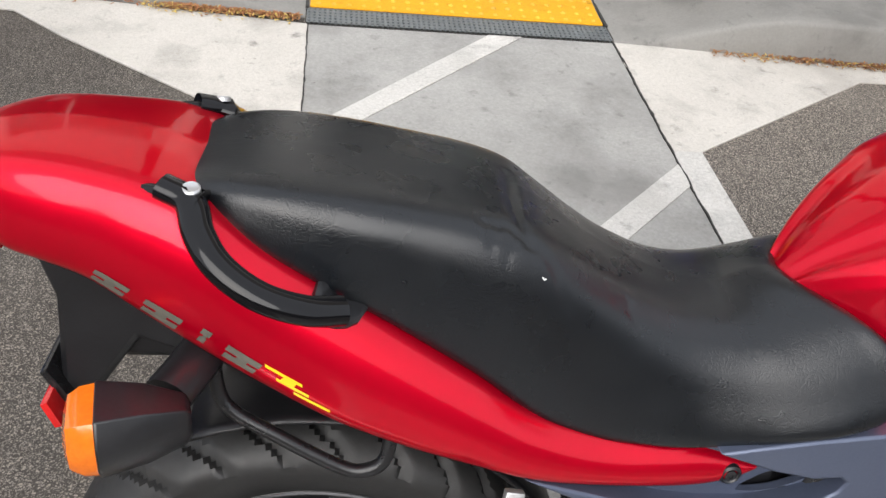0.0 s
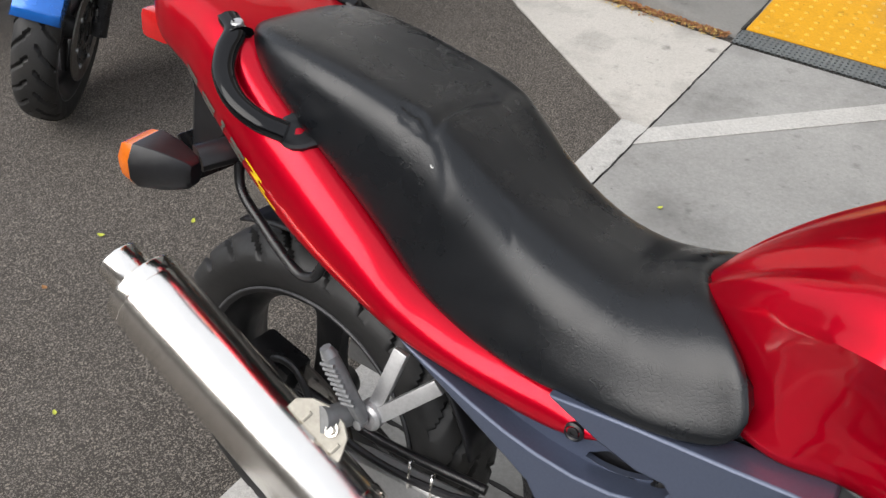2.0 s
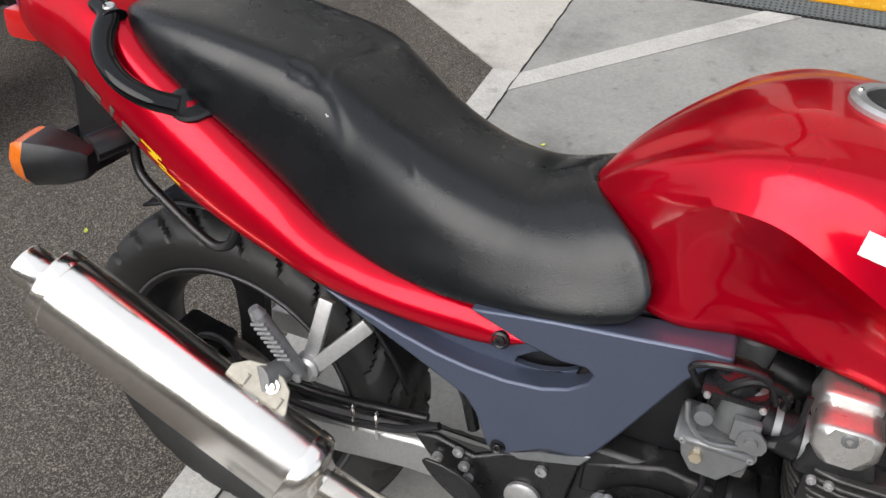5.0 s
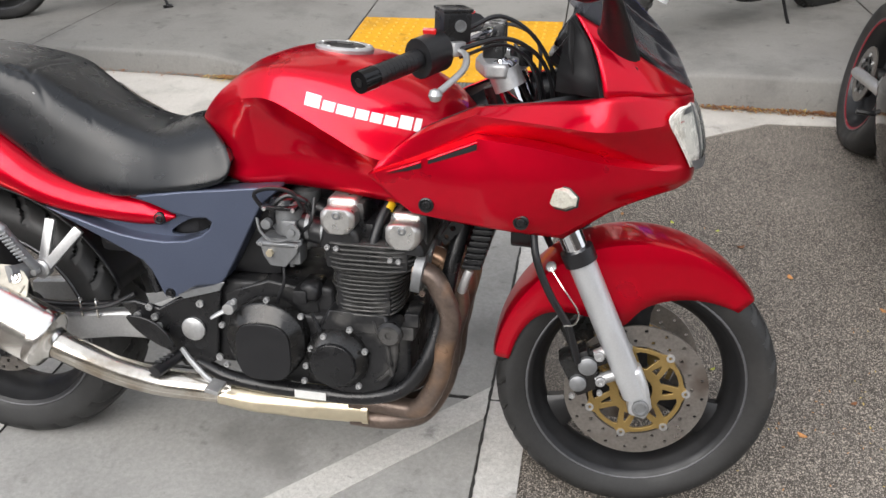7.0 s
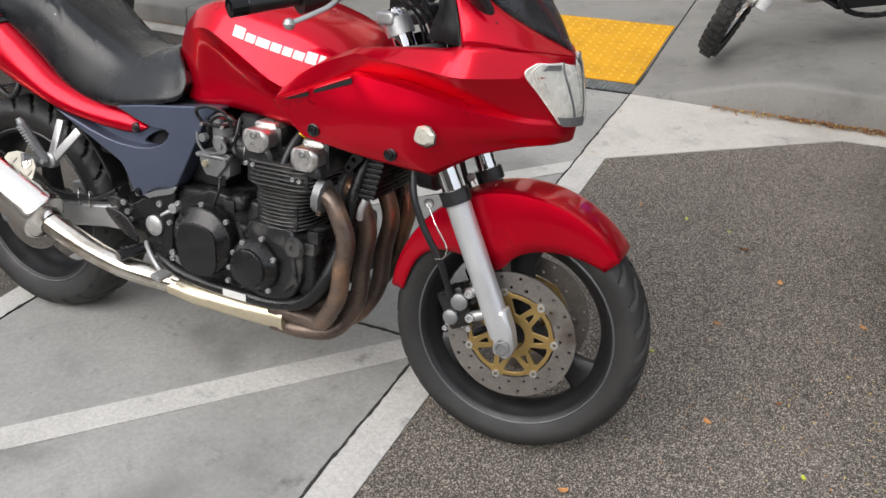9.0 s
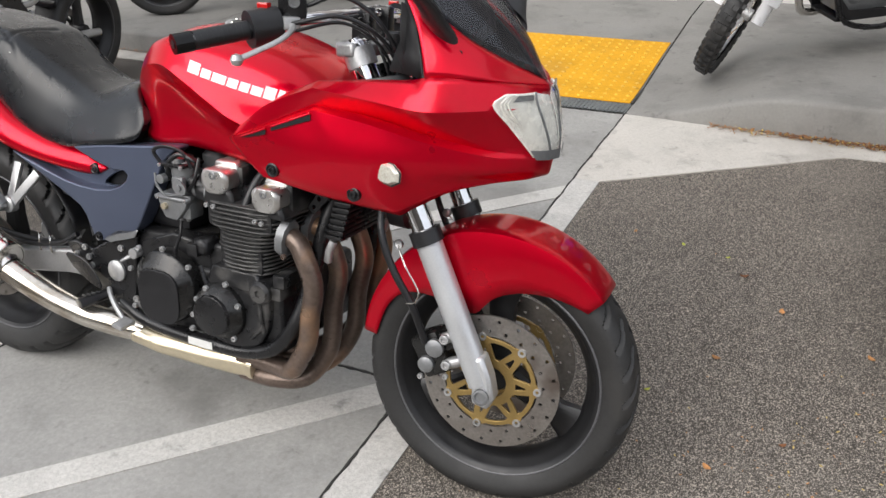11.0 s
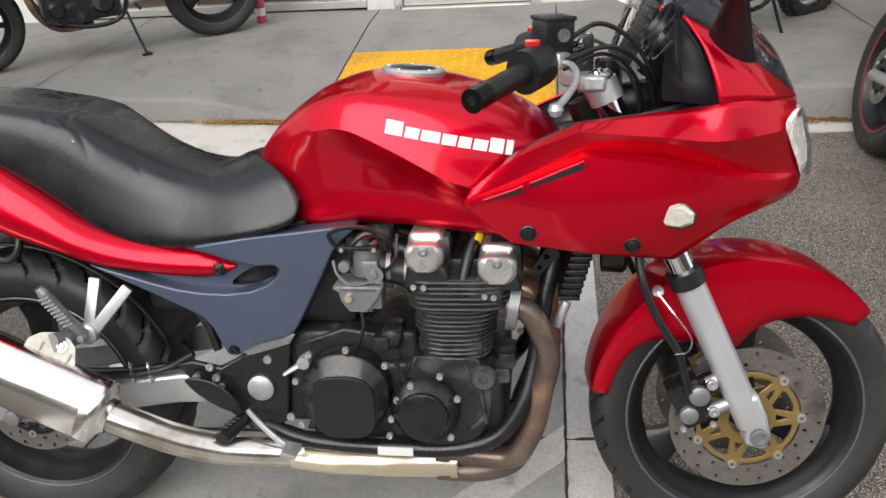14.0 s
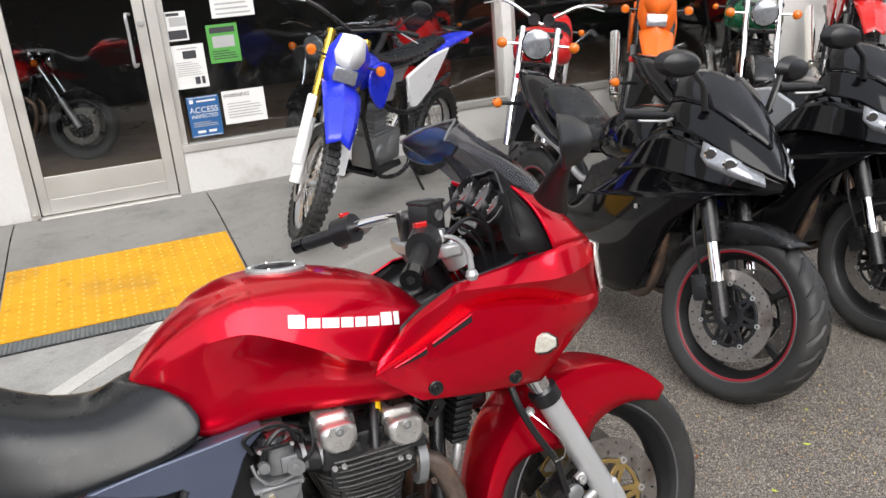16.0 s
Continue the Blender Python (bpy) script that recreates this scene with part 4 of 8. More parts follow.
# side covers: an outer panel round a sunken channel that ends in an open slot
for s in (-1, 1):
    out = [(0.226, 0.638), (0.262, 0.628), (0.299, 0.617), (0.345, 0.602), (0.394, 0.589), (0.440, 0.582), (0.490, 0.580), (0.535, 0.585), (0.568, 0.597), (0.590, 0.614), (0.596, 0.628), (0.586, 0.636), (0.555, 0.634), (0.505, 0.646), (0.435, 0.672),
           (0.54, 0.689), (0.635, 0.699), (0.70, 0.707), (0.738, 0.708), (0.741, 0.702), (0.715, 0.682), (0.697, 0.660), (0.675, 0.618), (0.655, 0.580), (0.636, 0.545), (0.617, 0.512), (0.603, 0.495), (0.585, 0.487), (0.55, 0.478), (0.510, 0.459), (0.490, 0.453), (0.474, 0.460), (0.465, 0.484), (0.453, 0.512), (0.437, 0.533), (0.405, 0.550), (0.361, 0.572), (0.31, 0.597)]
    part("side_cover", slab(out, s * 0.112, s * 0.160), GREYBLUE, bike, "satin grey-blue side cover with a slot", bevel=0.007)
    chan = [(0.228, 0.640), (0.299, 0.614), (0.394, 0.586), (0.490, 0.577), (0.570, 0.595), (0.597, 0.616), (0.598, 0.634), (0.560, 0.645), (0.47, 0.668), (0.36, 0.652), (0.28, 0.648)]
    hole = [(0.482, 0.587), (0.512, 0.583), (0.548, 0.590), (0.588, 0.613), (0.592, 0.629), (0.565, 0.630), (0.520, 0.616)]
    part("cover_channel", slab(chan, s * 0.116, s * 0.126, (rounded(hole, 1),)), GREYBLUE, bike, "sunken channel of the side cover", bevel=0.002)
    part("slot_back", slab([(0.49, 0.57), (0.61, 0.57), (0.61, 0.65), (0.49, 0.65)], s * 0.105, s * 0.110), BLACK, bike)
    part("cover_bolt", moved(join(bolt(0.006, 0.005, (0, 0, 0)), lathe([(-0.002, 0.007), (-0.004, 0.010), (0.004, 0.012)], 18)), Matrix.Translation((0.490, s * 0.1605, 0.466)) @ Matrix.Diagonal((1, -s, 1, 1))), SATIN, bike)

# ---- wheels ----


def tyre_profile(r, w, rim):
    h = w / 2
    return [(-0.72 * h, rim - 0.006), (-0.86 * h, rim + 0.008), (-0.98 * h, rim + 0.4 * (r - rim)), (-1.0 * h, rim + 0.58 * (r - rim)), (-0.93 * h, rim + 0.74 * (r - rim)), (-0.75 * h, rim + 0.88 * (r - rim)), (-0.48 * h, rim + 0.965 * (r - rim)), (0, r),
            (0.48 * h, rim + 0.965 * (r - rim)), (0.75 * h, rim + 0.88 * (r - rim)), (0.93 * h, rim + 0.74 * (r - rim)), (1.0 * h, rim + 0.58 * (r - rim)), (0.98 * h, rim + 0.4 * (r - rim)), (0.86 * h, rim + 0.008), (0.72 * h, rim - 0.006)]


def grooved(profile, r, count, slant):
    """A tyre whose tread has real slanting grooves pressed into it."""
    per = 12
    n = count * per
    P = smooth_line([(0, h, q) for h, q in profile], 44)
    half = max(abs(p.y) for p in P)
    rows = []
    for k in range(n + 1):
        a = 2 * math.pi * k / n
        row = []
        for p in P:
            q = p.z
            v = abs(p.y) / half
            phase = (k / per + slant * v * (1 if p.y > 0 else 1) + (0.5 if p.y > 0 else 0)) % 1.0
            if 0.12 < v < 0.97 and q > r * 0.86 and phase < 0.18:
                q -= 0.009
            row.append((q * math.cos(a), p.y, q * math.sin(a)))
        rows.append(row)
    return grid(rows)


def drilled(r0, r1, y0, y1, count, tworow=True, hole=0.0042):
    """A brake ring with real holes through it."""
    bm = bmesh.new()
    rows = 2 if tworow else 1
    for k in range(count):
        for q in range(rows):
            a0, a1 = 2 * math.pi * k / count, 2 * math.pi * (k + 1) / count
            ra, rb = r0 + (r1 - r0) * q / rows, r0 + (r1 - r0) * (q + 1) / rows
            am, rm = (a0 + a1) / 2, (ra + rb) / 2
            border = [(ra, a0), (ra, am), (ra, a1), (rm, a1), (rb, a1), (rb, am), (rb, a0), (rm, a0)]
            hollow = (k + q) % 2 == 0
            B = [(r * math.cos(a), r * math.sin(a)) for r, a in border]
            c = (rm * math.cos(am), rm * math.sin(am))
            for y in (y0, y1):
                vb = [bm.verts.new((x, y, z)) for x, z in B]
                if hollow:
                    vh = []
                    for x, z in B:
                        d = math.hypot(x - c[0], z - c[1])
                        vh.append(bm.verts.new((c[0] + hole * (x - c[0]) / d, y, c[1] + hole * (z - c[1]) / d)))
                    for i in range(8):
                        bm.faces.new((vb[i], vb[(i + 1) % 8], vh[(i + 1) % 8], vh[i]))
                else:
                    bm.faces.new(vb)
    for r in (r0, r1):
        n = count * 2
        ring = [[bm.verts.new((r * math.cos(math.pi * k / count), y, r * math.sin(math.pi * k / count))) for k in range(n)] for y in (y0, y1)]
        for k in range(n):
            bm.faces.new((ring[0][k], ring[0][(k + 1) % n], ring[1][(k + 1) % n], ring[1][k]))
    bmesh.ops.remove_doubles(bm, verts=bm.verts[:], dist=1e-5)
    return bm


def carrier_plate(disc_r, y):
    """The spidered disc carrier: one plate with seven pairs of struts between hub and rim."""
    hub, rim = 0.050, disc_r * 0.61
    at = lambda r, a: (r * math.cos(a), r * math.sin(a))
    cuts = [[at(0.034, math.tau * k / 20) for k in range(20)]]
    for k in range(7):
        c = math.tau * k / 7
        m = c + math.pi / 7
        cuts.append([at(hub + 0.004, c + q) for q in (-0.13, 0.0, 0.13)] + [at(rim - 0.014, c + 0.025), at(rim - 0.014, c - 0.025)])
        cuts.append([at(hub + 0.003, m + q) for q in (-0.10, 0.10)] + [at(rim - 0.012, m + 0.26), at(rim - 0.004, m + 0.30)] + [at(rim - 0.001, m + q) for q in (0.2, 0.0, -0.2)] + [at(rim - 0.004, m - 0.30), at(rim - 0.012, m - 0.26)])
    edge = [at(disc_r * (0.70 if k % 10 in (0, 1, 9) else 0.665), math.tau * k / 70) for k in range(70)]
    return slab(edge, y - 0.003, y + 0.003, cuts)


def wheel(name, parent, at, r, w, rim, tyre_mat, rim_mat, rim_w, discs=(), disc_r=0.14, carrier=GOLD, spokes=3, label="", line=None, segs=64, thin=False, cut=None):
    """A cast wheel with tyre, rim with broad spokes, and drilled brake discs."""
    wh = new(name)
    wh.empty_display_size = 0.05
    wh.parent = parent
    wh.location = at
    if label:
        wh["label"] = label
    part("tyre", grooved(tyre_profile(r, w, rim), r, *cut) if cut else lathe(tyre_profile(r, w, rim), segs), tyre_mat, wh, "worn black tyre")
    h = rim_w / 2
    prof = [(-h, rim + 0.004), (-h - 0.004, rim), (-h, rim - 0.008), (-h * 0.85, rim - 0.012), (-h * 0.6, rim - 0.022), (-h * 0.35, rim - 0.032), (0, rim - 0.036), (h * 0.35, rim - 0.032), (h * 0.6, rim - 0.022), (h * 0.85, rim - 0.012), (h, rim - 0.008), (h + 0.004, rim), (h, rim + 0.004)]
    bms = [lathe(prof, segs), lathe([(-0.045, 0.0), (-0.045, 0.03), (-0.02, 0.038), (0.02, 0.038), (0.045, 0.03), (0.045, 0.0)], 24)]
    for k in range(spokes):
        a = 2 * math.pi * k / spokes + 0.5
        rows = []
        for q, (wd, th) in ((0.03, (0.028, 0.022)), (0.09, (0.024, 0.019)), (0.15, (0.028, 0.016)), (rim - 0.03, (0.046, 0.015))):
            ring = [(q, sy * th, sx * wd) for sx, sy in ((-1, -0.6), (-0.7, -1), (0.7, -1), (1, -0.6), (1, 0.6), (0.7, 1), (-0.7, 1), (-1, 0.6))]
            if thin:
                ring = [(p[0], p[1] * 0.6, p[2] * 0.4) for p in ring]
            rows.append([Matrix.Rotation(a, 3, "Y") @ Vector(p) for p in ring])
        bms.append(grid(rows, True))
    part("rim", join(*bms), rim_mat, wh)
    for s in (-1, 1):
        part("rim_lip", lathe([(s * (h + 0.0046), rim + 0.0045), (s * (h + 0.0058), rim + 0.002), (s * (h + 0.0046), rim - 0.0005)], segs), RIMLIP, wh)
    if line:
        for s in (-1, 1):
            part("rim_stripe", lathe([(s * (h + 0.0042), rim - 0.001), (s * (h + 0.0046), rim - 0.004), (s * (h + 0.0012), rim - 0.0095)], segs), line, wh, "thin red rim stripe")
    for y in discs:
        part("brake_disc", drilled(disc_r * 0.69, disc_r, y - 0.0025, y + 0.0025, 40), DISC, wh, "drilled worn brake disc")
        part("disc_carrier", carrier_plate(disc_r, y), carrier, wh, "gold-coloured disc carrier", bevel=0.0008)
        for k in range(7):
            a = 2 * math.pi * k / 7
            sy = -1 if y < 0 else 1
            part("disc_rivet", lathe([(y + sy * 0.004, 0.0035), (y + sy * 0.0065, 0.0045), (y + sy * 0.0065, 0.0085), (y - sy * 0.004, 0.0085)], 14, "y", (disc_r * 0.69 * math.cos(a), 0, disc_r * 0.69 * math.sin(a))), ALU, wh)
    return wh


wheel("rear_wheel", bike, (0.0, 0.0, 0.308), 0.312, 0.162, 0.222, TYRE_R, RIM, 0.13, (-0.085,), 0.12, SATIN, 3, "rear wheel with dark cast rim", cut=(26, 1.3))

# steered front end, built straight and turned a little to its left about the steering axis
AXLE = Vector((1.45, 0, 0.290))
HEADP = Vector((1.155, 0, 0.935))
steer = new("front_end")
steer.parent = bike
steer.empty_display_size = 0.05
ax = (HEADP - AXLE).normalized()
steer.matrix_basis = Matrix.Translation(HEADP) @ Matrix.Rotation(radians(4), 4, ax) @ Matrix.Translation(-HEADP)
TURNED = Matrix.Translation(HEADP) @ Matrix.Rotation(radians(4), 4, ax) @ Matrix.Translation(-HEADP)
bpy.data.objects.remove(steer)


def front(name, bm, mat, label="", **k):
    """A part of the front end that turns with the bars."""
    ob = part(name, bm, mat, bike, label, **k)
    ob.matrix_basis = TURNED @ ob.matrix_basis
    return ob


fw = wheel("front_wheel", bike, AXLE, 0.291, 0.120, 0.222, TYRE_F, RIM, 0.092, (-0.068, 0.068), 0.146, GOLD, 3, "front wheel with dark cast rim and twin discs", cut=(30, 1.1))
fw.matrix_basis = TURNED @ Matrix.Translation(AXLE)

for s in (-1, 1):
    y = s * 0.112
    off = Vector((-0.018, 0, -0.008))  # fork line lies a little ahead of the steering axis
    low = Vector((1.440, y, 0.315))
    top = Vector((1.150, y, 0.955))
    d = (top - low).normalized()
    leg = front("fork_leg", tube([low - d * 0.01, low + d * 0.03, low + d * 0.10, low + d * 0.27, low + d * 0.295], 0.027, 20), FORKSIL, "silver-painted lower fork leg")
    part("axle_clamp", slab([(1.430, 0.268), (1.466, 0.258), (1.477, 0.285), (1.468, 0.325), (1.448, 0.372), (1.410, 0.358), (1.430, 0.30)], y - 0.022, y + 0.022), FORKSIL, leg, bevel=0.008)
    part("axle_end", lathe([(s * 0.0, 0.017), (s * 0.005, 0.017), (s * 0.006, 0.012), (s * 0.002, 0.010), (s * 0.002, 0)], 20, "y", (1.453, y + s * 0.0245, 0.288)), GREYP, leg)
    part("dust_seal", tube([low + d * 0.292, low + d * 0.298, low + d * 0.318, low + d * 0.321], 0.0325, 20), BLACK, leg, "black fork seal collar")
    part("stanchion", tube([low + d * 0.31, top - d * 0.02], 0.0235, 24), CHROME, leg, "chrome fork tube")
    part("fork_cap", lathe([(0, 0.0265), (0.02, 0.0265), (0.026, 0.022), (0.026, 0.014), (0.032, 0.013), (0.032, 0)], 20, "z", (0, 0, 0)), CHROME, leg).matrix_basis = Matrix.Translation(top - d * 0.03) @ Vector((0, 0, 1)).rotation_difference(d).to_matrix().to_4x4()
    part("fork_collar", tube([top - d * 0.052, top - d * 0.049, top - d * 0.020, top - d * 0.017], 0.0295, 24), ALU, leg, "cast alloy clamp collar")
    cl = front("brake_caliper", join(moved(box(-0.032, 0.032, -0.030, 0.03, -0.045, 0.045, 0.010), pose(1.335, s * 0.088, 0.345, 0, -28, 0)), moved(box(-0.02, 0.02, -0.026, 0.0, -0.04, 0.0, 0.006), pose(1.352, s * 0.085, 0.395, 0, -28, 0))), COVER, "worn dark brake caliper")
    part("piston_cover", join(lathe([(0, 0.019), (s * 0.010, 0.019), (s * 0.013, 0.014), (s * 0.013, 0)], 16, "y", (1.345, s * 0.118, 0.366)), lathe([(0, 0.017), (s * 0.010, 0.017), (s * 0.013, 0.012), (s * 0.013, 0)], 16, "y", (1.328, s * 0.118, 0.327))), GREYP, cl)
    part("caliper_bracket", join(tube([(1.36, y, 0.385), (1.395, y, 0.405)], 0.012, 10), tube([(1.365, y, 0.33), (1.415, y, 0.352)], 0.012, 10)), ALU, cl)
    for r, x, z in ((0.010, 1.366, 0.39), (0.010, 1.372, 0.335), (0.006, 1.318, 0.30), (0.006, 1.372, 0.31)):
        part("bracket_bolt", bolt(r, 0.008, (x, y - 0.012, z)), ALU, cl)
    front("brake_hose", tube([(1.325, s * 0.125, 0.375), (1.312, s * 0.135, 0.42), (1.30, s * 0.145, 0.46), (1.26, s * 0.15, 0.53), (1.232, s * 0.146, 0.60), (1.222, s * 0.12, 0.68), (1.20, s * 0.08, 0.76)], 0.0075, 10, 40), BLACK, "black rubber brake hose")
    front("hose_clip", tube([(1.262, s * 0.132, 0.572), (1.29, s * 0.152, 0.535), (1.318, s * 0.155, 0.492), (1.312, s * 0.158, 0.47), (1.292, s * 0.152, 0.463)], 0.0016, 6, 20), STEEL, "bent wire hose guide")
    front("hose_lug", lathe([(0, 0.010), (-s * 0.008, 0.010), (-s * 0.010, 0.006), (-s * 0.010, 0)], 14, "y", (1.262, s * 0.135, 0.575)), ALU)

# front mudguard: a shell round the tyre
rows = []
for k in range(41):
    u = k / 40
    a = radians(169 - 124 * u)
    half = 0.062 + 0.016 * math.sin(math.pi * u)
    lift = spline([(0, 0.302), (0.2, 0.312), (0.45, 0.324), (0.7, 0.320), (1, 0.302)])(u)
    skirt = spline([(0, 0.018), (0.22, 0.04), (0.40, 0.125), (0.52, 0.155), (0.64, 0.118), (0.82, 0.072), (1, 0.026)])(u)
    row = []
    for q in range(-10, 11):
        v = q / 10
        rr = lift - 0.016 * abs(v) ** 2.2 - max(0, (abs(v) - 0.6) / 0.4) ** 1.3 * skirt
        yy = half * math.sin(min(1, abs(v) / 0.72) * math.pi / 2) * (1 if v >= 0 else -1)
        row.append((1.45 + rr * math.cos(a), yy, 0.290 + rr * math.sin(a)))
    rows.append(row)
front("front_mudguard", grid(rows), RED, "candy-red front mudguard", solid=0.004)

# triple clamp, bars and controls
front("top_clamp", slab([(1.10, -0.03), (1.125, -0.14), (1.165, -0.145), (1.18, -0.10), (1.185, 0.10), (1.165, 0.145), (1.125, 0.14), (1.10, 0.03)], 0.925, 0.952, (), "z"), ALU, "cast alloy top fork clamp", bevel=0.006)
front("lower_clamp", slab([(1.20, -0.03), (1.235, -0.145), (1.28, -0.145), (1.29, 0), (1.28, 0.145), (1.235, 0.145), (1.20, 0.03)], 0.69, 0.73, (), "z"), SATIN, bevel=0.006)
front("ignition_lock", lathe([(0, 0.022), (0.03, 0.022), (0.034, 0.018), (0.034, 0)], 20, "z", (1.185, 0, 0.935)), SATIN)
for s in (-1, 1):
    dx = -0.036 if s < 0 else -0.014
    front("handlebar", tube([(x + dx * min(1, abs(y) / 0.25), y, z) for x, y, z in ((1.135, s * 0.0, 1.0), (1.138, s * 0.06, 1.0), (1.135, s * 0.12, 0.998), (1.115, s * 0.18, 0.992), (1.08, s * 0.25, 0.978), (1.01, s * 0.36, 0.955))], 0.011, 12, 30), CHROME, "chrome handlebar")
    inner, outer = Vector((1.062 + dx, s * 0.275, 0.972)), Vector((0.990 + dx, s * 0.386, 0.948))
    d = (outer - inner).normalized()
    g = front("handlebar_grip", tube([inner, inner + d * 0.004, inner + d * 0.10], 0.0165, 18), BLACK, "ribbed black rubber grip")
    part("grip_ribs", join(*[tube([inner + d * (0.012 + 0.009 * k), inner + d * (0.0155 + 0.009 * k)], 0.0169, 18) for k in range(9)]), BLACK, g)
    part("bar_end", tube([outer - d * 0.032, outer - d * 0.028, outer - d * 0.004, outer], 0.0178, 18), GLOSSB, g, "black bar-end weight")
    part("bar_screw", tube([outer - d * 0.002, outer + d * 0.0012], 0.007, 10), SATIN, g)
    sw = front("switch_housing", tube([inner - d * 0.058, inner - d * 0.055, inner - d * 0.02, inner - d * 0.004, inner - d * 0.002], 0.029, 16, squash=1.15), BLACK, "black switch housing")
    part("kill_switch", moved(box(-0.011, 0.011, -0.007, 0.007, -0.003, 0.007, 0.002), Matrix.Translation(inner - d * 0.034 + Vector((-0.002, 0, 0.034)))), REDLENS, sw, "red switch")
    front("lever_perch", moved(box(-0.016, 0.020, -0.016, 0.016, -0.012, 0.012, 0.005), pose(1.112 + dx, s * 0.222, 0.985, 0, 0, s * 35)), ALU)
    lev = front("brake_lever" if s < 0 else "clutch_lever", tube([(1.12 + dx, s * 0.225, 0.985), (1.138 + dx, s * 0.25, 0.978), (1.140 + dx, s * 0.29, 0.962), (1.124 + dx, s * 0.330, 0.946), (1.106 + dx, s * 0.365, 0.932)], 0.0058, 12, 24, squash=0.75), ALU, "silver alloy lever")
    part("lever_ball", lathe([(-0.011, 0), (-0.008, 0.008), (0, 0.0115), (0.008, 0.008), (0.011, 0)], 14, "z", (1.104 + dx, s * 0.370, 0.930)), ALU, lev)
mc = front("master_cylinder", moved(box(-0.025, 0.025, -0.023, 0.023, -0.025, 0.025, 0.004), pose(1.075, -0.205, 1.020, 6, 0, 28)), SATIN, "black square brake reservoir")
part("reservoir_lid", moved(box(-0.027, 0.027, -0.025, 0.025, 0.024, 0.031, 0.003), pose(1.075, -0.205, 1.020, 6, 0, 28)), SATIN, mc)
part("sight_glass", moved(lathe([(0, 0.010), (-0.004, 0.010), (-0.004, 0.007), (-0.001, 0.007), (-0.001, 0)], 16), pose(1.075, -0.205, 1.020, 6, 0, 28) @ Matrix.Translation((0.004, -0.0235, 0.004))), GREYP, mc)
front("brake_hose", tube([(1.10, -0.20, 1.015), (1.15, -0.17, 1.035), (1.205, -0.145, 1.005), (1.245, -0.12, 0.94), (1.255, -0.09, 0.88), (1.245, -0.08, 0.78)], 0.0040, 8, 30), BLACK)
for k, pts in enumerate(([(1.09, -0.235, 0.985), (1.165, -0.19, 1.0), (1.225, -0.14, 0.96), (1.248, -0.11, 0.89), (1.24, -0.09, 0.82)],
                         [(1.09, -0.23, 0.972), (1.16, -0.17, 0.988), (1.215, -0.125, 0.945), (1.238, -0.09, 0.86)],
                         [(1.09, 0.235, 0.985), (1.16, 0.19, 0.995), (1.215, 0.13, 0.965), (1.22, 0.09, 0.89), (1.21, 0.09, 0.82)],
                         [(1.175, -0.11, 0.985), (1.205, -0.12, 0.95), (1.224, -0.115, 0.90), (1.225, -0.10, 0.84)])):
    front("control_cable", tube(pts, 0.0032 if k % 2 else 0.0040, 8, 26), BLACK)
for dx, dy in ((-0.012, -0.043), (0.012, -0.043), (-0.012, 0.043), (0.012, 0.043)):
    front("clamp_bolt", lathe([(0, 0.006), (0.008, 0.006), (0.008, 0)], 10, "z", (1.135 + dx, dy, 1.008)), ALU)
for y in (-0.043, 0.043):
    front("bar_clamp", box(1.115, 1.155, y - 0.015, y + 0.015, 0.95, 1.014, 0.006), SATIN)

# ---- fairing: curves from the rear tip round to the nose ----
FAIR = [
    [(1.02, -0.222, 0.699), (1.158, -0.204, 0.674), (1.29, -0.164, 0.650), (1.328, -0.155, 0.674), (1.378, -0.137, 0.702), (1.44, -0.096, 0.718), (1.49, -0.045, 0.722), (1.508, 0.0, 0.722)],
    [(0.985, -0.222, 0.726), (1.10, -0.226, 0.710), (1.23, -0.208, 0.700), (1.315, -0.178, 0.704), (1.37, -0.152, 0.720), (1.44, -0.105, 0.730), (1.50, -0.048, 0.732), (1.520, 0.0, 0.728)],
    [(0.955, -0.221, 0.752), (1.07, -0.233, 0.757), (1.20, -0.224, 0.760), (1.30, -0.199, 0.755), (1.375, -0.165, 0.748), (1.45, -0.114, 0.746), (1.507, -0.053, 0.744), (1.524, 0.0, 0.742)],
    [(0.940, -0.220, 0.764), (1.03, -0.232, 0.797), (1.14, -0.226, 0.840), (1.24, -0.211, 0.824), (1.34, -0.182, 0.798), (1.44, -0.124, 0.774), (1.507, -0.060, 0.766), (1.527, 0.0, 0.765)],
    [(0.944, -0.214, 0.768), (1.03, -0.214, 0.802), (1.132, -0.204, 0.846), (1.24, -0.184, 0.833), (1.34, -0.160, 0.808), (1.44, -0.113, 0.783), (1.500, -0.066, 0.776), (1.525, 0.0, 0.774)],
    [(0.955, -0.210, 0.784), (1.03, -0.213, 0.838), (1.13, -0.211, 0.878), (1.25, -0.213, 0.868), (1.345, -0.200, 0.857), (1.438, -0.155, 0.861), (1.492, -0.092, 0.862), (1.513, 0.0, 0.858)],
    [(0.965, -0.200, 0.790), (1.04, -0.195, 0.847), (1.13, -0.190, 0.888), (1.23, -0.183, 0.898), (1.312, -0.172, 0.904), (1.352, -0.186, 0.914), (1.416, -0.156, 0.913), (1.472, -0.096, 0.904), (1.508, 0.0, 0.893)],
]


def aligned(c, n1, n2):
    """A smooth line sampled so that its third point keeps a fixed number."""
    dense = smooth_line(c, 800)
    k = min(range(801), key=lambda i: (dense[i] - Vector(c[2])).length)
    return [dense[round(k * i / n1)] for i in range(n1)] + [dense[k + round((800 - k) * i / n2)] for i in range(n2 + 1)]


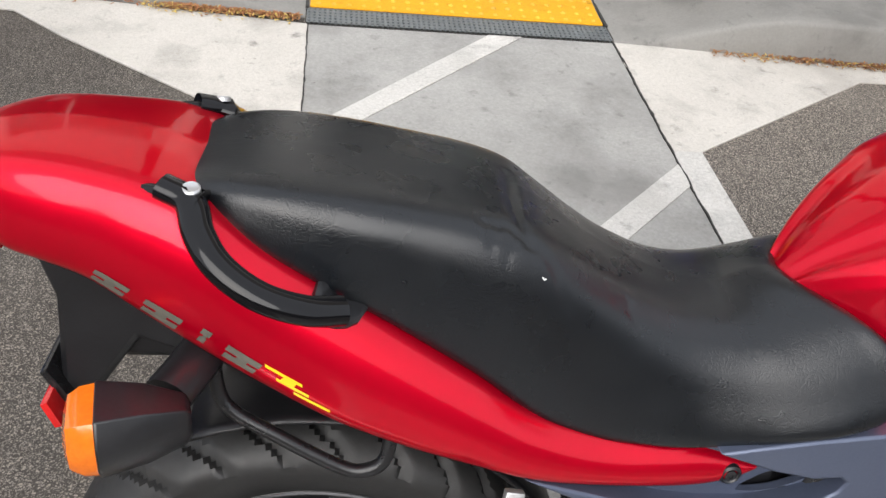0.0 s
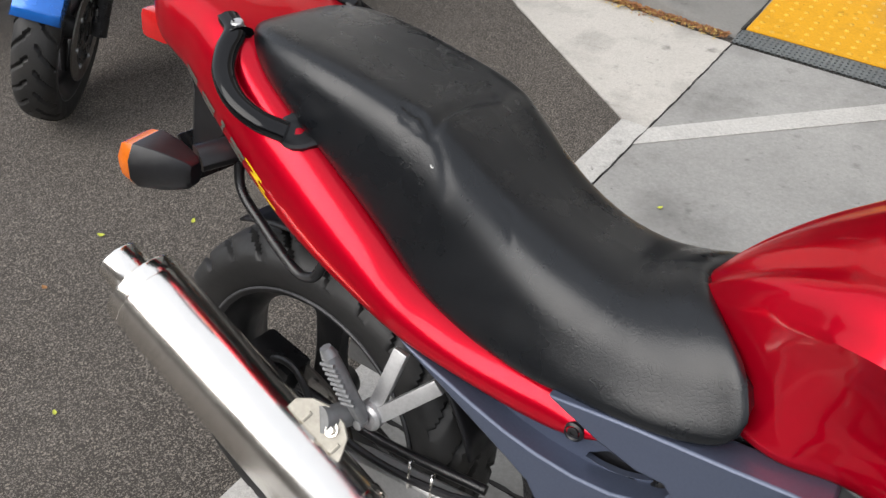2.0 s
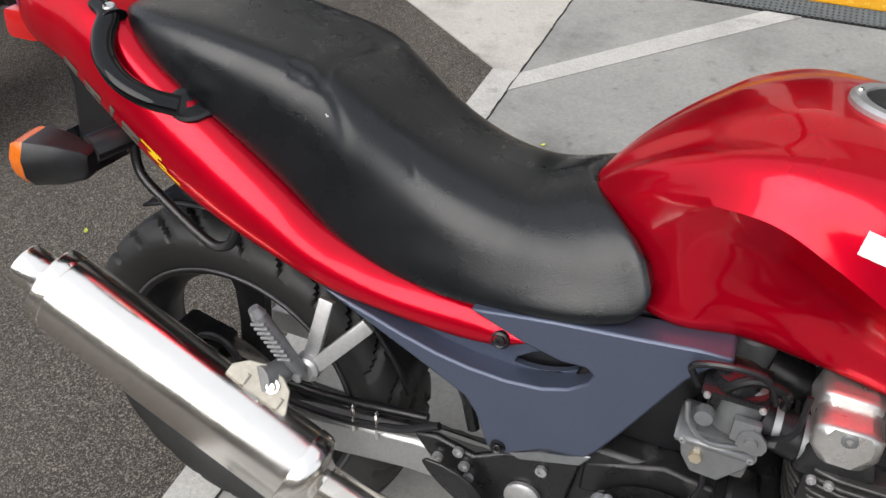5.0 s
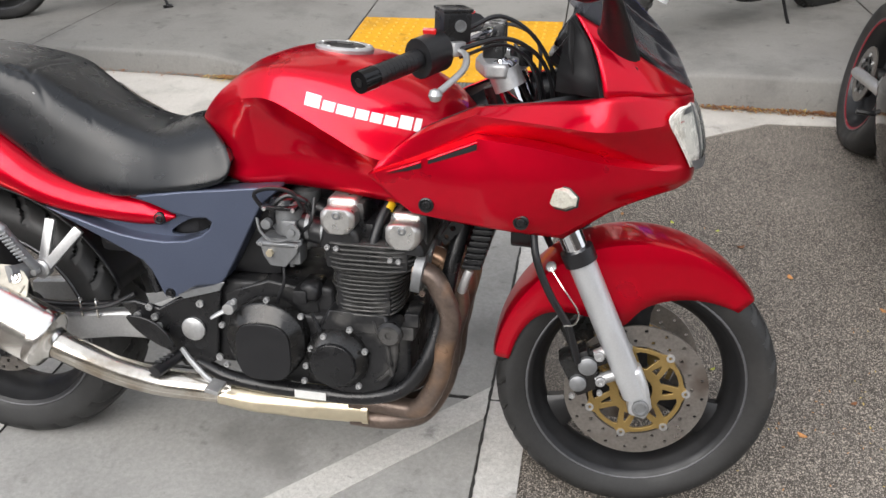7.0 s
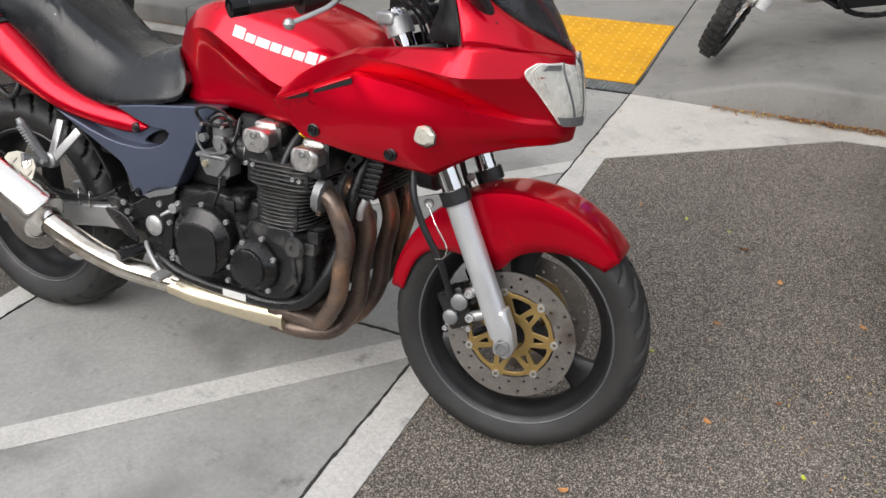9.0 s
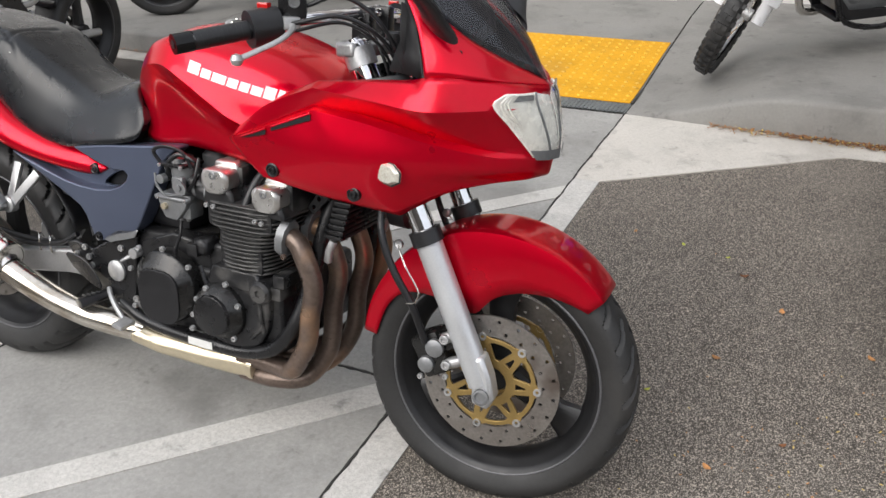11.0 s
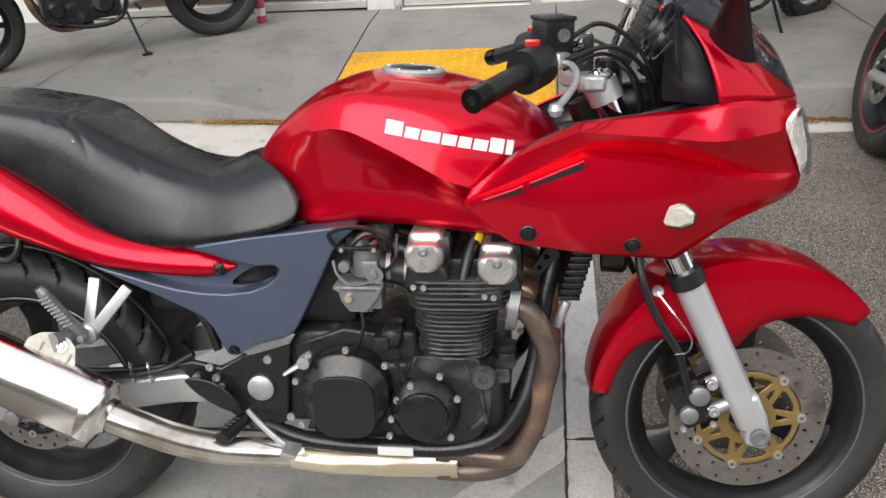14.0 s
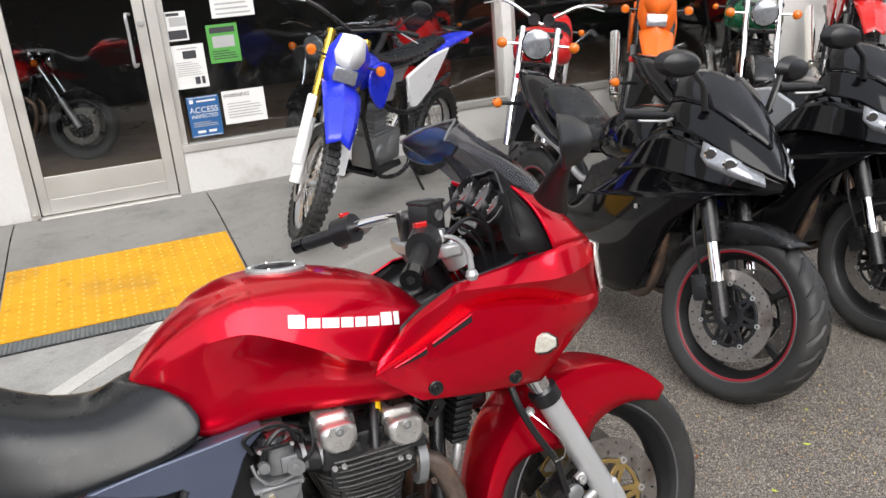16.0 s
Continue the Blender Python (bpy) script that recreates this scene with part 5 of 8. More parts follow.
lines_ = [aligned(c, 26, 38) if k in (1, 2) else creased(c, (2,), (26, 38)) for k, c in enumerate(FAIR)]
rows = [creased([l[i] for l in lines_], (3, 4, 5), (14, 3, 6, 5)) for i in range(65)]
fairing = part("fairing", both(grid(rows)), RED, bike, "candy-red half fairing with side vents", solid=0.005)
fair_skin = skin(fairing)
for s in (-1, 1):
    part("fairing_liner", grid([[Vector((p.x - 0.004, (p.y + 0.016) * -s, p.z)) for p in r[18:]] for r in rows[9:50]]), BLACK, fairing, "matt black inner liner")

UPPER = [
    [(1.345, -0.188, 0.912), (1.385, -0.172, 0.914), (1.430, -0.149, 0.913), (1.468, -0.099, 0.905), (1.508, 0.0, 0.893)],
    [(1.336, -0.182, 0.952), (1.372, -0.168, 0.950), (1.412, -0.142, 0.942), (1.448, -0.102, 0.926), (1.507, 0.0, 0.8945)],
    [(1.318, -0.170, 1.0), (1.35, -0.158, 0.992), (1.385, -0.138, 0.976), (1.43, -0.104, 0.95), (1.505, 0.0, 0.897)],
    [(1.288, -0.154, 1.046), (1.315, -0.148, 1.030), (1.352, -0.135, 1.008), (1.404, -0.107, 0.968), (1.503, 0.0, 0.90)],
]
ul = [smooth_line(c, 32) for c in UPPER]
part("fairing_upper", both(grid([smooth_line([l[i] for l in ul], 12) for i in range(33)])), RED, fairing, solid=0.005)
part("cowl_liner", both(grid([[p + Vector((-0.007, 0.006, -0.005)) for p in smooth_line([l[i] for l in ul], 12)] for i in range(33)])), BLACK, fairing)
# smoked screen above the cowl
SCREEN = [
    UPPER[3],
    [(1.258, -0.152, 1.078), (1.283, -0.144, 1.078), (1.325, -0.127, 1.062), (1.378, -0.094, 1.032), (1.458, 0.0, 0.98)],
    [(1.217, -0.153, 1.115), (1.240, -0.138, 1.120), (1.27, -0.112, 1.118), (1.308, -0.078, 1.108), (1.360, 0.0, 1.08)],
    [(1.170, -0.136, 1.150), (1.186, -0.114, 1.160), (1.207, -0.084, 1.170), (1.230, -0.048, 1.178), (1.254, 0.0, 1.183)],
]
sl = [smooth_line([Vector(p) + Vector((0.002, 0, 0.003)) for p in c], 32) for c in SCREEN]
screen = part("screen", both(grid([smooth_line([l[i] for l in sl], 16) for i in range(33)])), SMOKE, fairing, "dark smoked plastic windscreen", solid=0.003)
rim_line = sl[-1]
part("screen_edge", tube(rim_line + [Vector((p.x, -p.y, p.z)) for p in reversed(rim_line)][1:], 0.0025, 6), GREYP, screen)
for s in (-1, 1):
    for bx, bz in ((1.048, 0.719), (1.215, 0.692)):
        at = laid(fair_skin, bx, bz, s, 0.005)
        part("fairing_bolt", join(moved(bolt(0.007, 0.005, (0, 0, 0)), Matrix.Translation(at) @ Matrix.Diagonal((1, -s, 1, 1))), lathe([(-s * 0.006, 0.014), (s * 0.002, 0.014), (s * 0.003, 0.011), (s * 0.001, 0.009), (s * 0.001, 0)], 20, "y", at)), SATIN, fairing, "black bolt in a rubber washer")
    part("fairing_bolt", lathe([(0, 0.006), (s * 0.003, 0.006), (s * 0.003, 0)], 12, "y", (1.392, s * 0.147, 0.955)), SATIN, fairing)
    part("fairing_bolt", lathe([(0, 0.006), (s * 0.003, 0.006), (s * 0.003, 0)], 12, "y", (1.318, s * 0.168, 0.93)), SATIN, fairing)
    bl = part("turn_signal", moved(lathe([(0, 0.0), (0, 0.027), (s * 0.006, 0.027), (s * 0.012, 0.021), (s * 0.014, 0.0)], 8), Matrix.Translation(laid(fair_skin, 1.284, 0.738, s, -0.001)) @ pose(0, 0, 0, 0, 6, s * 14) @ Matrix.Diagonal((1.2, 1, 0.80, 1)) @ pose(0, 0, 0, 0, 22.5, 0)), CLEARLENS, fairing, "clear six-sided flush turn signal")
    part("lens_rim", moved(lathe([(0, 0.026), (s * 0.004, 0.030), (s * 0.005, 0.027)], 8), Matrix.Translation(laid(fair_skin, 1.284, 0.738, s, 0.0)) @ pose(0, 0, 0, 0, 6, s * 14) @ Matrix.Diagonal((1.2, 1, 0.80, 1)) @ pose(0, 0, 0, 0, 22.5, 0)), BLACK, bl)
    # two slanting vents, split by a small red bridge; black films paint their inner shade
    crest = spline([(0.94, 0.764), (1.03, 0.797), (1.14, 0.840)])
    for xa, xb, wa, wb in ((0.978, 1.040, 0.002, 0.010), (1.052, 1.136, 0.007, 0.012)):
        lip = [(x, crest(x) - 0.004) for x in steps(xa, xb, 8)]
        part("side_vent", grid([[laid(fair_skin, x, z - (wa + (wb - wa) * k / 8) * q / 2, s, 0.0052) for q in range(3)] for k, (x, z) in enumerate(lip)]), MATT, fairing, "black film painting the shade inside a slanting air vent")
        part("vent_lip", tube([laid(fair_skin, x, z + 0.001, s, 0.0050) for x, z in lip], 0.0022, 8), RED, fairing)
    mr = part("mirror", moved(lathe([(-0.052, 0.0), (-0.045, 0.45), (-0.02, 0.85), (0.006, 1.0), (0.010, 0.97), (0.008, 0.9)], 28, "x"), pose(1.318, s * 0.330, 1.126, 0, 0, 180 + s * 28) @ Matrix.Diagonal((0.95, 0.092, 0.049, 1))), BLACK, bike, "black oval mirror on a short stalk")
    part("mirror_glass", moved(lathe([(0.009, 0.93), (0.009, 0.0)], 28, "x"), pose(1.318, s * 0.330, 1.126, 0, 0, 180 + s * 28) @ Matrix.Diagonal((0.95, 0.092, 0.049, 1))), CHROME, mr, "mirror glass")
    rings = []
    for k in range(13):
        u = k / 12
        c = Vector((1.362 - 0.020 * u, s * (0.172 + 0.118 * u), 1.0 + 0.125 * u - 0.035 * u * u))
        long, thin = Vector((0.032, 0, -0.022)) * (1.15 - 0.80 * u ** 0.6), Vector((0.5, 0, 0.8)) * (0.016 - 0.004 * u)
        rings.append([c + long * math.cos(a) + thin * math.sin(a) for a in (j * math.tau / 14 for j in range(14))])
    part("mirror_stalk", grid(rings, True), BLACK, mr)
# inner cockpit panel and dash
for s in (-1, 1):
    part("cockpit_panel", grid([[(1.298, s * 0.163, 0.915), (1.28, s * 0.158, 0.98), (1.278, s * 0.15, 1.035)], [(1.30, s * 0.12, 0.90), (1.305, s * 0.115, 0.96), (1.32, s * 0.105, 1.005)], [(1.33, s * 0.06, 0.88), (1.35, s * 0.05, 0.93), (1.37, s * 0.045, 0.97)]]), MATT, fairing, "matt black inner cockpit panel", solid=0.004)
    part("inner_panel", grid([[(1.0, s * 0.196, 0.80), (1.13, s * 0.185, 0.875), (1.23, s * 0.177, 0.90), (1.30, s * 0.163, 0.914)], [(1.02, s * 0.15, 0.76), (1.14, s * 0.15, 0.81), (1.24, s * 0.15, 0.84), (1.31, s * 0.13, 0.86)]]), BLACK, fairing, solid=0.003)
for s in (-1, 1):
    part("cockpit_side", grid([[(1.340, s * 0.180, 0.909), (1.334, s * 0.176, 0.945), (1.316, s * 0.165, 0.998), (1.286, s * 0.150, 1.042)], [(1.300, s * 0.174, 0.914), (1.296, s * 0.162, 0.950), (1.288, s * 0.148, 0.992), (1.276, s * 0.134, 1.030)], [(1.262, s * 0.162, 0.916), (1.262, s * 0.140, 0.946), (1.268, s * 0.122, 0.980), (1.274, s * 0.112, 1.012)]]), MATT, fairing, "matt black cockpit side trim", solid=0.003)
POD = pose(1.318, 0, 0.985, 0, 36, 0)
lobes = [(y + r * math.cos(a), z + r * math.sin(a)) for y, z, r, lo, hi in ((-0.088, -0.008, 0.042, 150, 330), (0.0, -0.02, 0.062, 235, 305), (0.078, 0.002, 0.056, -120, 80), (0.0, 0.012, 0.062, 60, 120)) for a in (radians(lo + (hi - lo) * k / 6) for k in range(7))]
dash = part("instrument_pod", moved(grid([[(x, y * k, z * k) for y, z in lobes] for x, k in ((0.045, 0.62), (0.020, 0.86), (-0.030, 1.0), (-0.046, 0.98), (-0.046, 0.90), (-0.038, 0.88))], True, True), POD), BLACK, bike, "black instrument pod with three round dials")
part("dial_bezel", moved(grid([[(-0.0465, y * k, z * k) for y, z in lobes] for k in (0.99, 0.93)], True), POD), GREYP, dash, "grey painted dial surround")
for y, r in ((0.072, 0.044), (-0.016, 0.044), (-0.088, 0.030)):
    m = POD @ Matrix.Translation((-0.046, y, 0.004 if r > 0.04 else -0.008))
    dial = part("dial_face", moved(lathe([(0.004, 0.0), (0.004, r * 0.92)], 28, "x"), m), DIALFACE, dash, "round dial under glass")
    part("dial_ring", moved(lathe([(0.002, r * 0.88), (-0.008, r * 0.92), (-0.011, r * 0.97), (-0.009, r * 1.03), (0.004, r * 1.05)], 32, "x"), m), SATIN, dial, "black dial ring")
    part("dial_needle", moved(tube([(-0.001, 0, 0), (-0.001, r * 0.4, -r * 0.5)], 0.0012, 5), m), REDLENS, dial)
    for k in range(9):
        a = radians(-30 + 30 * k)
        part("dial_tick", moved(tube([(0.001, r * 0.66 * math.cos(a), r * 0.66 * math.sin(a)), (0.001, r * 0.80 * math.cos(a), r * 0.80 * math.sin(a))], 0.0012, 4), m), LABEL, dial)
part("warning_lamps", moved(box(-0.052, -0.044, -0.05, 0.03, -0.064, -0.050, 0.002), POD), GREYP, dash)

# headlamp: bright bowl under a clear cover that follows the nose
HL = [
    [(1.508, -0.062, 0.768), (1.522, -0.035, 0.765), (1.532, 0.0, 0.764)],
    [(1.494, -0.084, 0.796), (1.518, -0.048, 0.793), (1.533, 0.0, 0.790)],
    [(1.474, -0.112, 0.832), (1.507, -0.064, 0.830), (1.526, 0.0, 0.829)],
    [(1.455, -0.144, 0.872), (1.492, -0.083, 0.873), (1.512, 0.0, 0.870)],
    [(1.472, -0.124, 0.889), (1.489, -0.078, 0.886), (1.503, 0.0, 0.882)],
]
hl = [smooth_line(c, 20) for c in HL]
lamp = part("headlamp", both(grid([smooth_line([l[i] + Vector((0.003, -0.003, 0.001)) for l in hl], 16) for i in range(21)])), REFLECT, fairing, "clear headlamp with bright reflector", solid=0.002)
lc = part("lamp_cover", both(grid([smooth_line([l[i] + Vector((0.010, -0.006, 0.002)) for l in hl], 16) for i in range(21)])), LENS, lamp, "clear glossy lamp cover")
lc.visible_shadow = False
for s in (-1, 1):
    part("lamp_rib", tube([Vector((p.x + 0.0045, s * -p.y if s > 0 else p.y, p.z)) for p in smooth_line([l[13] for l in hl], 10)], 0.0035, 6), GREYP, lamp)
    for k in (2, 3, 4):
        part("lamp_flute", tube([Vector((p.x + 0.004, (p.y - 0.003) * (1 if s < 0 else -1), p.z)) for p in smooth_line([hl[2][k], hl[3][k], hl[4][k]], 6)], 0.0022, 6), REFLECT, lamp)
for s in (-1, 1):
    band = [[hl[3][k].lerp(hl[4][k], q / 3 * 0.75 + 0.05) + Vector((0.0065, -0.004, 0.001)) for k in range(5, 13)] for q in range(4)]
    part("lamp_step", grid([[Vector((p.x, p.y * -s, p.z)) for p in r] for r in band]), GREYP, lamp, "grey inner step of the lamp")
part("lamp_base", both(grid([smooth_line([hl[0][i] + Vector((0.011, -0.006, -0.002)), hl[0][i].lerp(hl[1][i], 0.62) + Vector((0.0115, -0.006, 0.0))], 3) for i in range(21)])), GREYP, lamp, "grey lower trim of the lamp")

# ---- engine ----
eng = new("engine")
eng.parent = bike
eng.empty_display_size = 0.05
eng["label"] = "air-cooled four-cylinder engine, satin black, dirty"
part("crankcase", join(box(0.62, 1.0, -0.15, 0.15, 0.27, 0.44, 0.02), box(0.56, 0.84, -0.14, 0.14, 0.30, 0.50, 0.02), slab(rounded([(0.80, 0.30), (0.85, 0.274), (0.92, 0.278), (0.966, 0.31), (0.980, 0.39), (0.965, 0.462), (0.835, 0.468), (0.795, 0.40)], 1), -0.170, -0.12), slab([(0.815, 0.42), (0.97, 0.42), (0.955, 0.462), (0.835, 0.466)], -0.175, -0.12), slab([(0.60, 0.47), (0.70, 0.505), (0.80, 0.49), (0.81, 0.44), (0.60, 0.42)], -0.142, -0.10), box(0.775, 0.812, -0.165, -0.10, 0.475, 0.512, 0.006)), ENGINE, eng, "black engine cases with road dirt", bevel=0.012)


def bevelled_cover(outer, inner, y0, y1, y2):
    """A cast cover: upright wall from y0 to y1, then a wide chamfer in to a flat face at y2."""
    rows = [[(x, y0, z) for x, z in outer], [(x, y1 + 0.003, z) for x, z in outer]]
    for t in (0.04, 0.12, 0.5, 0.88, 0.96):
        rows.append([(p[0] + (q[0] - p[0]) * t, y1 + (y2 - y1) * t, p[1] + (q[1] - p[1]) * t) for p, q in zip(outer, inner)])
    return grid(rows, True, True)


rim_, face_ = [], []
for k in range(56):
    a = 2 * math.pi * k / 56
    c, q = math.cos(a), math.sin(a)
    rim_.append((0.703 + 0.0845 * c + 0.004 * c * abs(q), 0.389 + 0.0845 * q))
    e = (abs(c) ** 3.2 + abs(q) ** 3.2) ** (-1 / 3.2)
    face_.append((0.706 + 0.0585 * c * e, 0.3745 + (0.0625 if q > 0 else 0.064) * q * e))
part("clutch_cover", bevelled_cover(rim_, face_, -0.15, -0.184, -0.2065), COVER, eng, "round black clutch cover, worn chamfered rim coloured lighter as sky reflection")
part("cover_face", slab([(0.706 + 0.985 * (x - 0.706), 0.3745 + 0.985 * (z - 0.3745)) for x, z in face_], -0.2095, -0.195), BLACK, eng, bevel=0.002)
part("clutch_arm", join(tube([(0.628, -0.19, 0.455), (0.612, -0.198, 0.447), (0.596, -0.20, 0.437)], 0.008, 10, squash=0.7, r_end=0.005), lathe([(-0.185, 0.012), (-0.205, 0.012), (-0.207, 0.0)], 12, "y", (0.636, 0, 0.462))), ALU, eng, "bare alloy clutch release arm")
part("pulser_cover", lathe([(-0.15, 0.066), (-0.180, 0.0655), (-0.183, 0.0645), (-0.203, 0.049), (-0.205, 0.047)], 40, "y", (0.852, 0, 0.360)), COVER, eng, "round black crank end cover, worn bevel coloured lighter as sky reflection")
part("pulser_face", lathe([(-0.204, 0.048), (-0.211, 0.046), (-0.212, 0.044), (-0.212, 0.0)], 40, "y", (0.852, 0, 0.360)), SATIN, eng)
for x0, z0, x1, z1 in ((0.80, 0.455, 0.825, 0.40), (0.93, 0.45, 0.945, 0.40), (0.955, 0.40, 0.965, 0.33), (0.93, 0.31, 0.96, 0.34), (0.80, 0.40, 0.795, 0.34)):
    part("case_rib", tube([(x0, -0.172, z0), ((x0 + x1) / 2, -0.176, (z0 + z1) / 2), (x1, -0.172, z1)], 0.0045, 6), ENGINE, eng)
for x, z in ((0.618, 0.33), (0.615, 0.42), (0.645, 0.475), (0.715, 0.485), (0.785, 0.455), (0.803, 0.385), (0.785, 0.310), (0.790, 0.345), (0.885, 0.435), (0.83, 0.415), (0.915, 0.39), (0.90, 0.31)):
    part("cover_bolt", bolt(0.0065, 0.008, (x, -0.19, z)), ALU, eng)
part("breather_cap", lathe([(-0.13, 0.026), (-0.178, 0.026), (-0.185, 0.02), (-0.185, 0.008), (-0.18, 0.007), (-0.18, 0)], 24, "y", (0.962, 0, 0.425)), ENGINE, eng)
for x, z in ((0.98, 0.41), (0.99, 0.44), (0.76, 0.47)):
    part("side_lug", box(x, x + 0.03, -0.17, -0.1, z, z + 0.03, 0.006), ENGINE, eng)


def fin_stack(z0, z1, n, x_lo, x_hi, half, name):
    part(name + "_core", box(x_lo(z0) + 0.010, min(x_hi(z0), x_hi(z1)) - 0.010, -half + 0.010, half - 0.010, z0, z1, 0.01), ENGINE, eng)
    for k in range(n):
        z = z0 + (z1 - z0) * (k + 0.5) / n
        a, b, j = x_lo(z) + 0.003 * math.sin(5 * k), x_hi(z) + 0.003 * math.cos(7 * k), half - 0.002 * (k % 2)
        corner = [(0.0, 0.055), (0.004, 0.034), (0.014, 0.016), (0.030, 0.005), (0.050, 0.0)]
        out = [(a + u, -j + v) for u, v in corner] + [(b - u, -j + v) for u, v in reversed(corner)] + [(b - u, j - v) for u, v in corner] + [(a + u, j - v) for u, v in reversed(corner)]
        part("cooling_fin", slab(out, z - 0.0022, z + 0.0022, (), "z"), FIN, eng, bevel=0.0014)


fin_stack(0.456, 0.556, 11, lambda z: 0.842 - 0.10 * (z - 0.452), lambda z: 0.972 + 0.18 * (z - 0.452), 0.176, "cylinder_block")
fin_stack(0.559, 0.618, 6, lambda z: 0.828 - 0.10 * (z - 0.556), lambda z: 1.012 + 0.20 * (z - 0.556), 0.192, "cylinder_head")
part("cam_tower", join(*[slab([(x - 0.045, 0.60), (x + 0.045, 0.595), (x + 0.034, z - 0.012), (x + 0.012, z + 0.012), (x - 0.02, z + 0.012), (x - 0.036, z - 0.012)], -0.182, 0.182) for x, z in ((0.868, 0.648), (0.992, 0.632))]), ENGINE, eng, bevel=0.008)
part("cam_cover", join(box(0.835, 0.91, -0.150, 0.150, 0.612, 0.688, 0.014), box(0.965, 1.035, -0.150, 0.150, 0.60, 0.672, 0.014), box(0.90, 0.97, -0.15, 0.15, 0.60, 0.645, 0.008)), ENGINE, eng, "black cam cover")
for x, z in ((0.866, 0.660), (0.993, 0.638)):
    for s in (-1, 1):
        face = [(-0.028, 0.024), (0.028, 0.024), (0.034, 0.012), (0.034, -0.010), (0.022, -0.028), (-0.022, -0.028), (-0.034, -0.010), (-0.034, 0.012)]
        part("cam_end_cap", slab([(x + a, z + b) for a, b in face], s * 0.14, s * 0.192), CAPSIL, eng, "dull polished cam end cap", bevel=0.012)
        part("cap_bolt", lathe([(s * 0.186, 0.0), (s * 0.186, 0.0085), (s * 0.1935, 0.0085), (s * 0.1945, 0.0065), (s * 0.1945, 0.004), (s * 0.191, 0.0038), (s * 0.191, 0.0)], 14, "y", (x, 0, z + 0.012)), GREYP, eng, "socket bolt in the cap")
        part("cap_block", slab([(x - 0.030, z + 0.034), (x + 0.030, z + 0.034), (x + 0.037, z), (x + 0.026, z - 0.03), (x - 0.026, z - 0.03), (x - 0.037, z)], s * 0.09, s * 0.150), CAPSIL, eng, bevel=0.008)
for x, z in ((0.846, 0.607), (0.864, 0.606), (0.970, 0.590), (0.986, 0.588)):
    part("head_bolt", bolt(0.0055, 0.006, (x, -0.190, z)), ALU, eng)
part("plug_cap", tube([(0.930, -0.175, 0.585), (0.932, -0.170, 0.615), (0.942, -0.15, 0.655), (0.958, -0.12, 0.69)], 0.010, 10, 14), BLACK, eng, "black spark plug cap and lead")
part("plug_boot", tube([(0.929, -0.176, 0.575), (0.931, -0.173, 0.605)], 0.014, 12), SATIN, eng)
part("lead_tag", tube([(0.952, -0.135, 0.672), (0.957, -0.125, 0.683)], 0.0108, 10), YELLOWV, eng, "yellow lead tag")
for y in (-0.150, -0.05, 0.05, 0.150):
    cb = part("carburettor", join(lathe([(0.03, 0.0), (0.03, 0.028), (-0.012, 0.030), (-0.018, 0.024), (-0.018, 0)], 20, "y", (0.755, y, 0.64)), lathe([(-0.035, 0.028), (0.0, 0.030), (0.022, 0.030), (0.03, 0.022), (0.03, 0)], 20, "z", (0.758, y, 0.655)), box(0.728, 0.785, y - 0.024, y + 0.02, 0.556, 0.60, 0.008), box(0.72, 0.79, y - 0.028, y + 0.024, 0.598, 0.612, 0.003), lathe([(0.0, 0.006), (-0.012, 0.005), (-0.012, 0)], 8, "z", (0.757, y, 0.556))), GREYP, eng, "cast grey carburettor")
    part("intake_boot", tube([(0.78, y, 0.635), (0.81, y, 0.625), (0.845, y, 0.615)], 0.026, 16), BLACK, eng)
part("carb_cap", join(box(0.715, 0.785, -0.188, -0.12, 0.672, 0.680, 0.003), lathe([(0.678, 0.030), (0.690, 0.026), (0.694, 0.012), (0.694, 0)], 20, "z", (0.75, -0.152, 0))), SATIN, eng, "black carburettor cap")
part("float_bowl", join(slab([(0.706, 0.606), (0.786, 0.600), (0.782, 0.585), (0.766, 0.566), (0.758, 0.556), (0.725, 0.558), (0.712, 0.578)], -0.186, -0.12), box(0.700, 0.790, -0.190, -0.12, 0.598, 0.608, 0.003), lathe([(0.545, 0.005), (0.560, 0.008)], 10, "z", (0.742, -0.155, 0))), GREYP, eng, "cast grey float bowl", bevel=0.004)
part("choke_link", join(tube([(0.705, -0.186, 0.655), (0.712, -0.190, 0.63), (0.735, -0.192, 0.612), (0.775, -0.19, 0.618)], 0.003, 6, 16), box(0.755, 0.785, -0.192, -0.18, 0.625, 0.655, 0.004), lathe([(-0.18, 0.010), (-0.194, 0.010), (-0.195, 0)], 12, "y", (0.725, 0, 0.645))), GREYP, eng)
part("boot_clamp", join(lathe([(-0.004, 0.0285), (0.004, 0.0285)], 20, "x", (0.80, -0.15, 0.632)), lathe([(-0.004, 0.0285), (0.004, 0.0285)], 20, "x", (0.832, -0.15, 0.622))), GREYP, eng)
for x, z in ((0.71, 0.603), (0.784, 0.603), (0.722, 0.675), (0.78, 0.675)):
    part("float_screw", bolt(0.004, 0.004, (x, -0.188, z)), ALU, eng)
part("fuel_hose", tube([(0.73, -0.17, 0.64), (0.735, -0.178, 0.675), (0.765, -0.175, 0.70), (0.80, -0.165, 0.685), (0.802, -0.15, 0.65)], 0.0055, 8, 26), SATIN, eng)

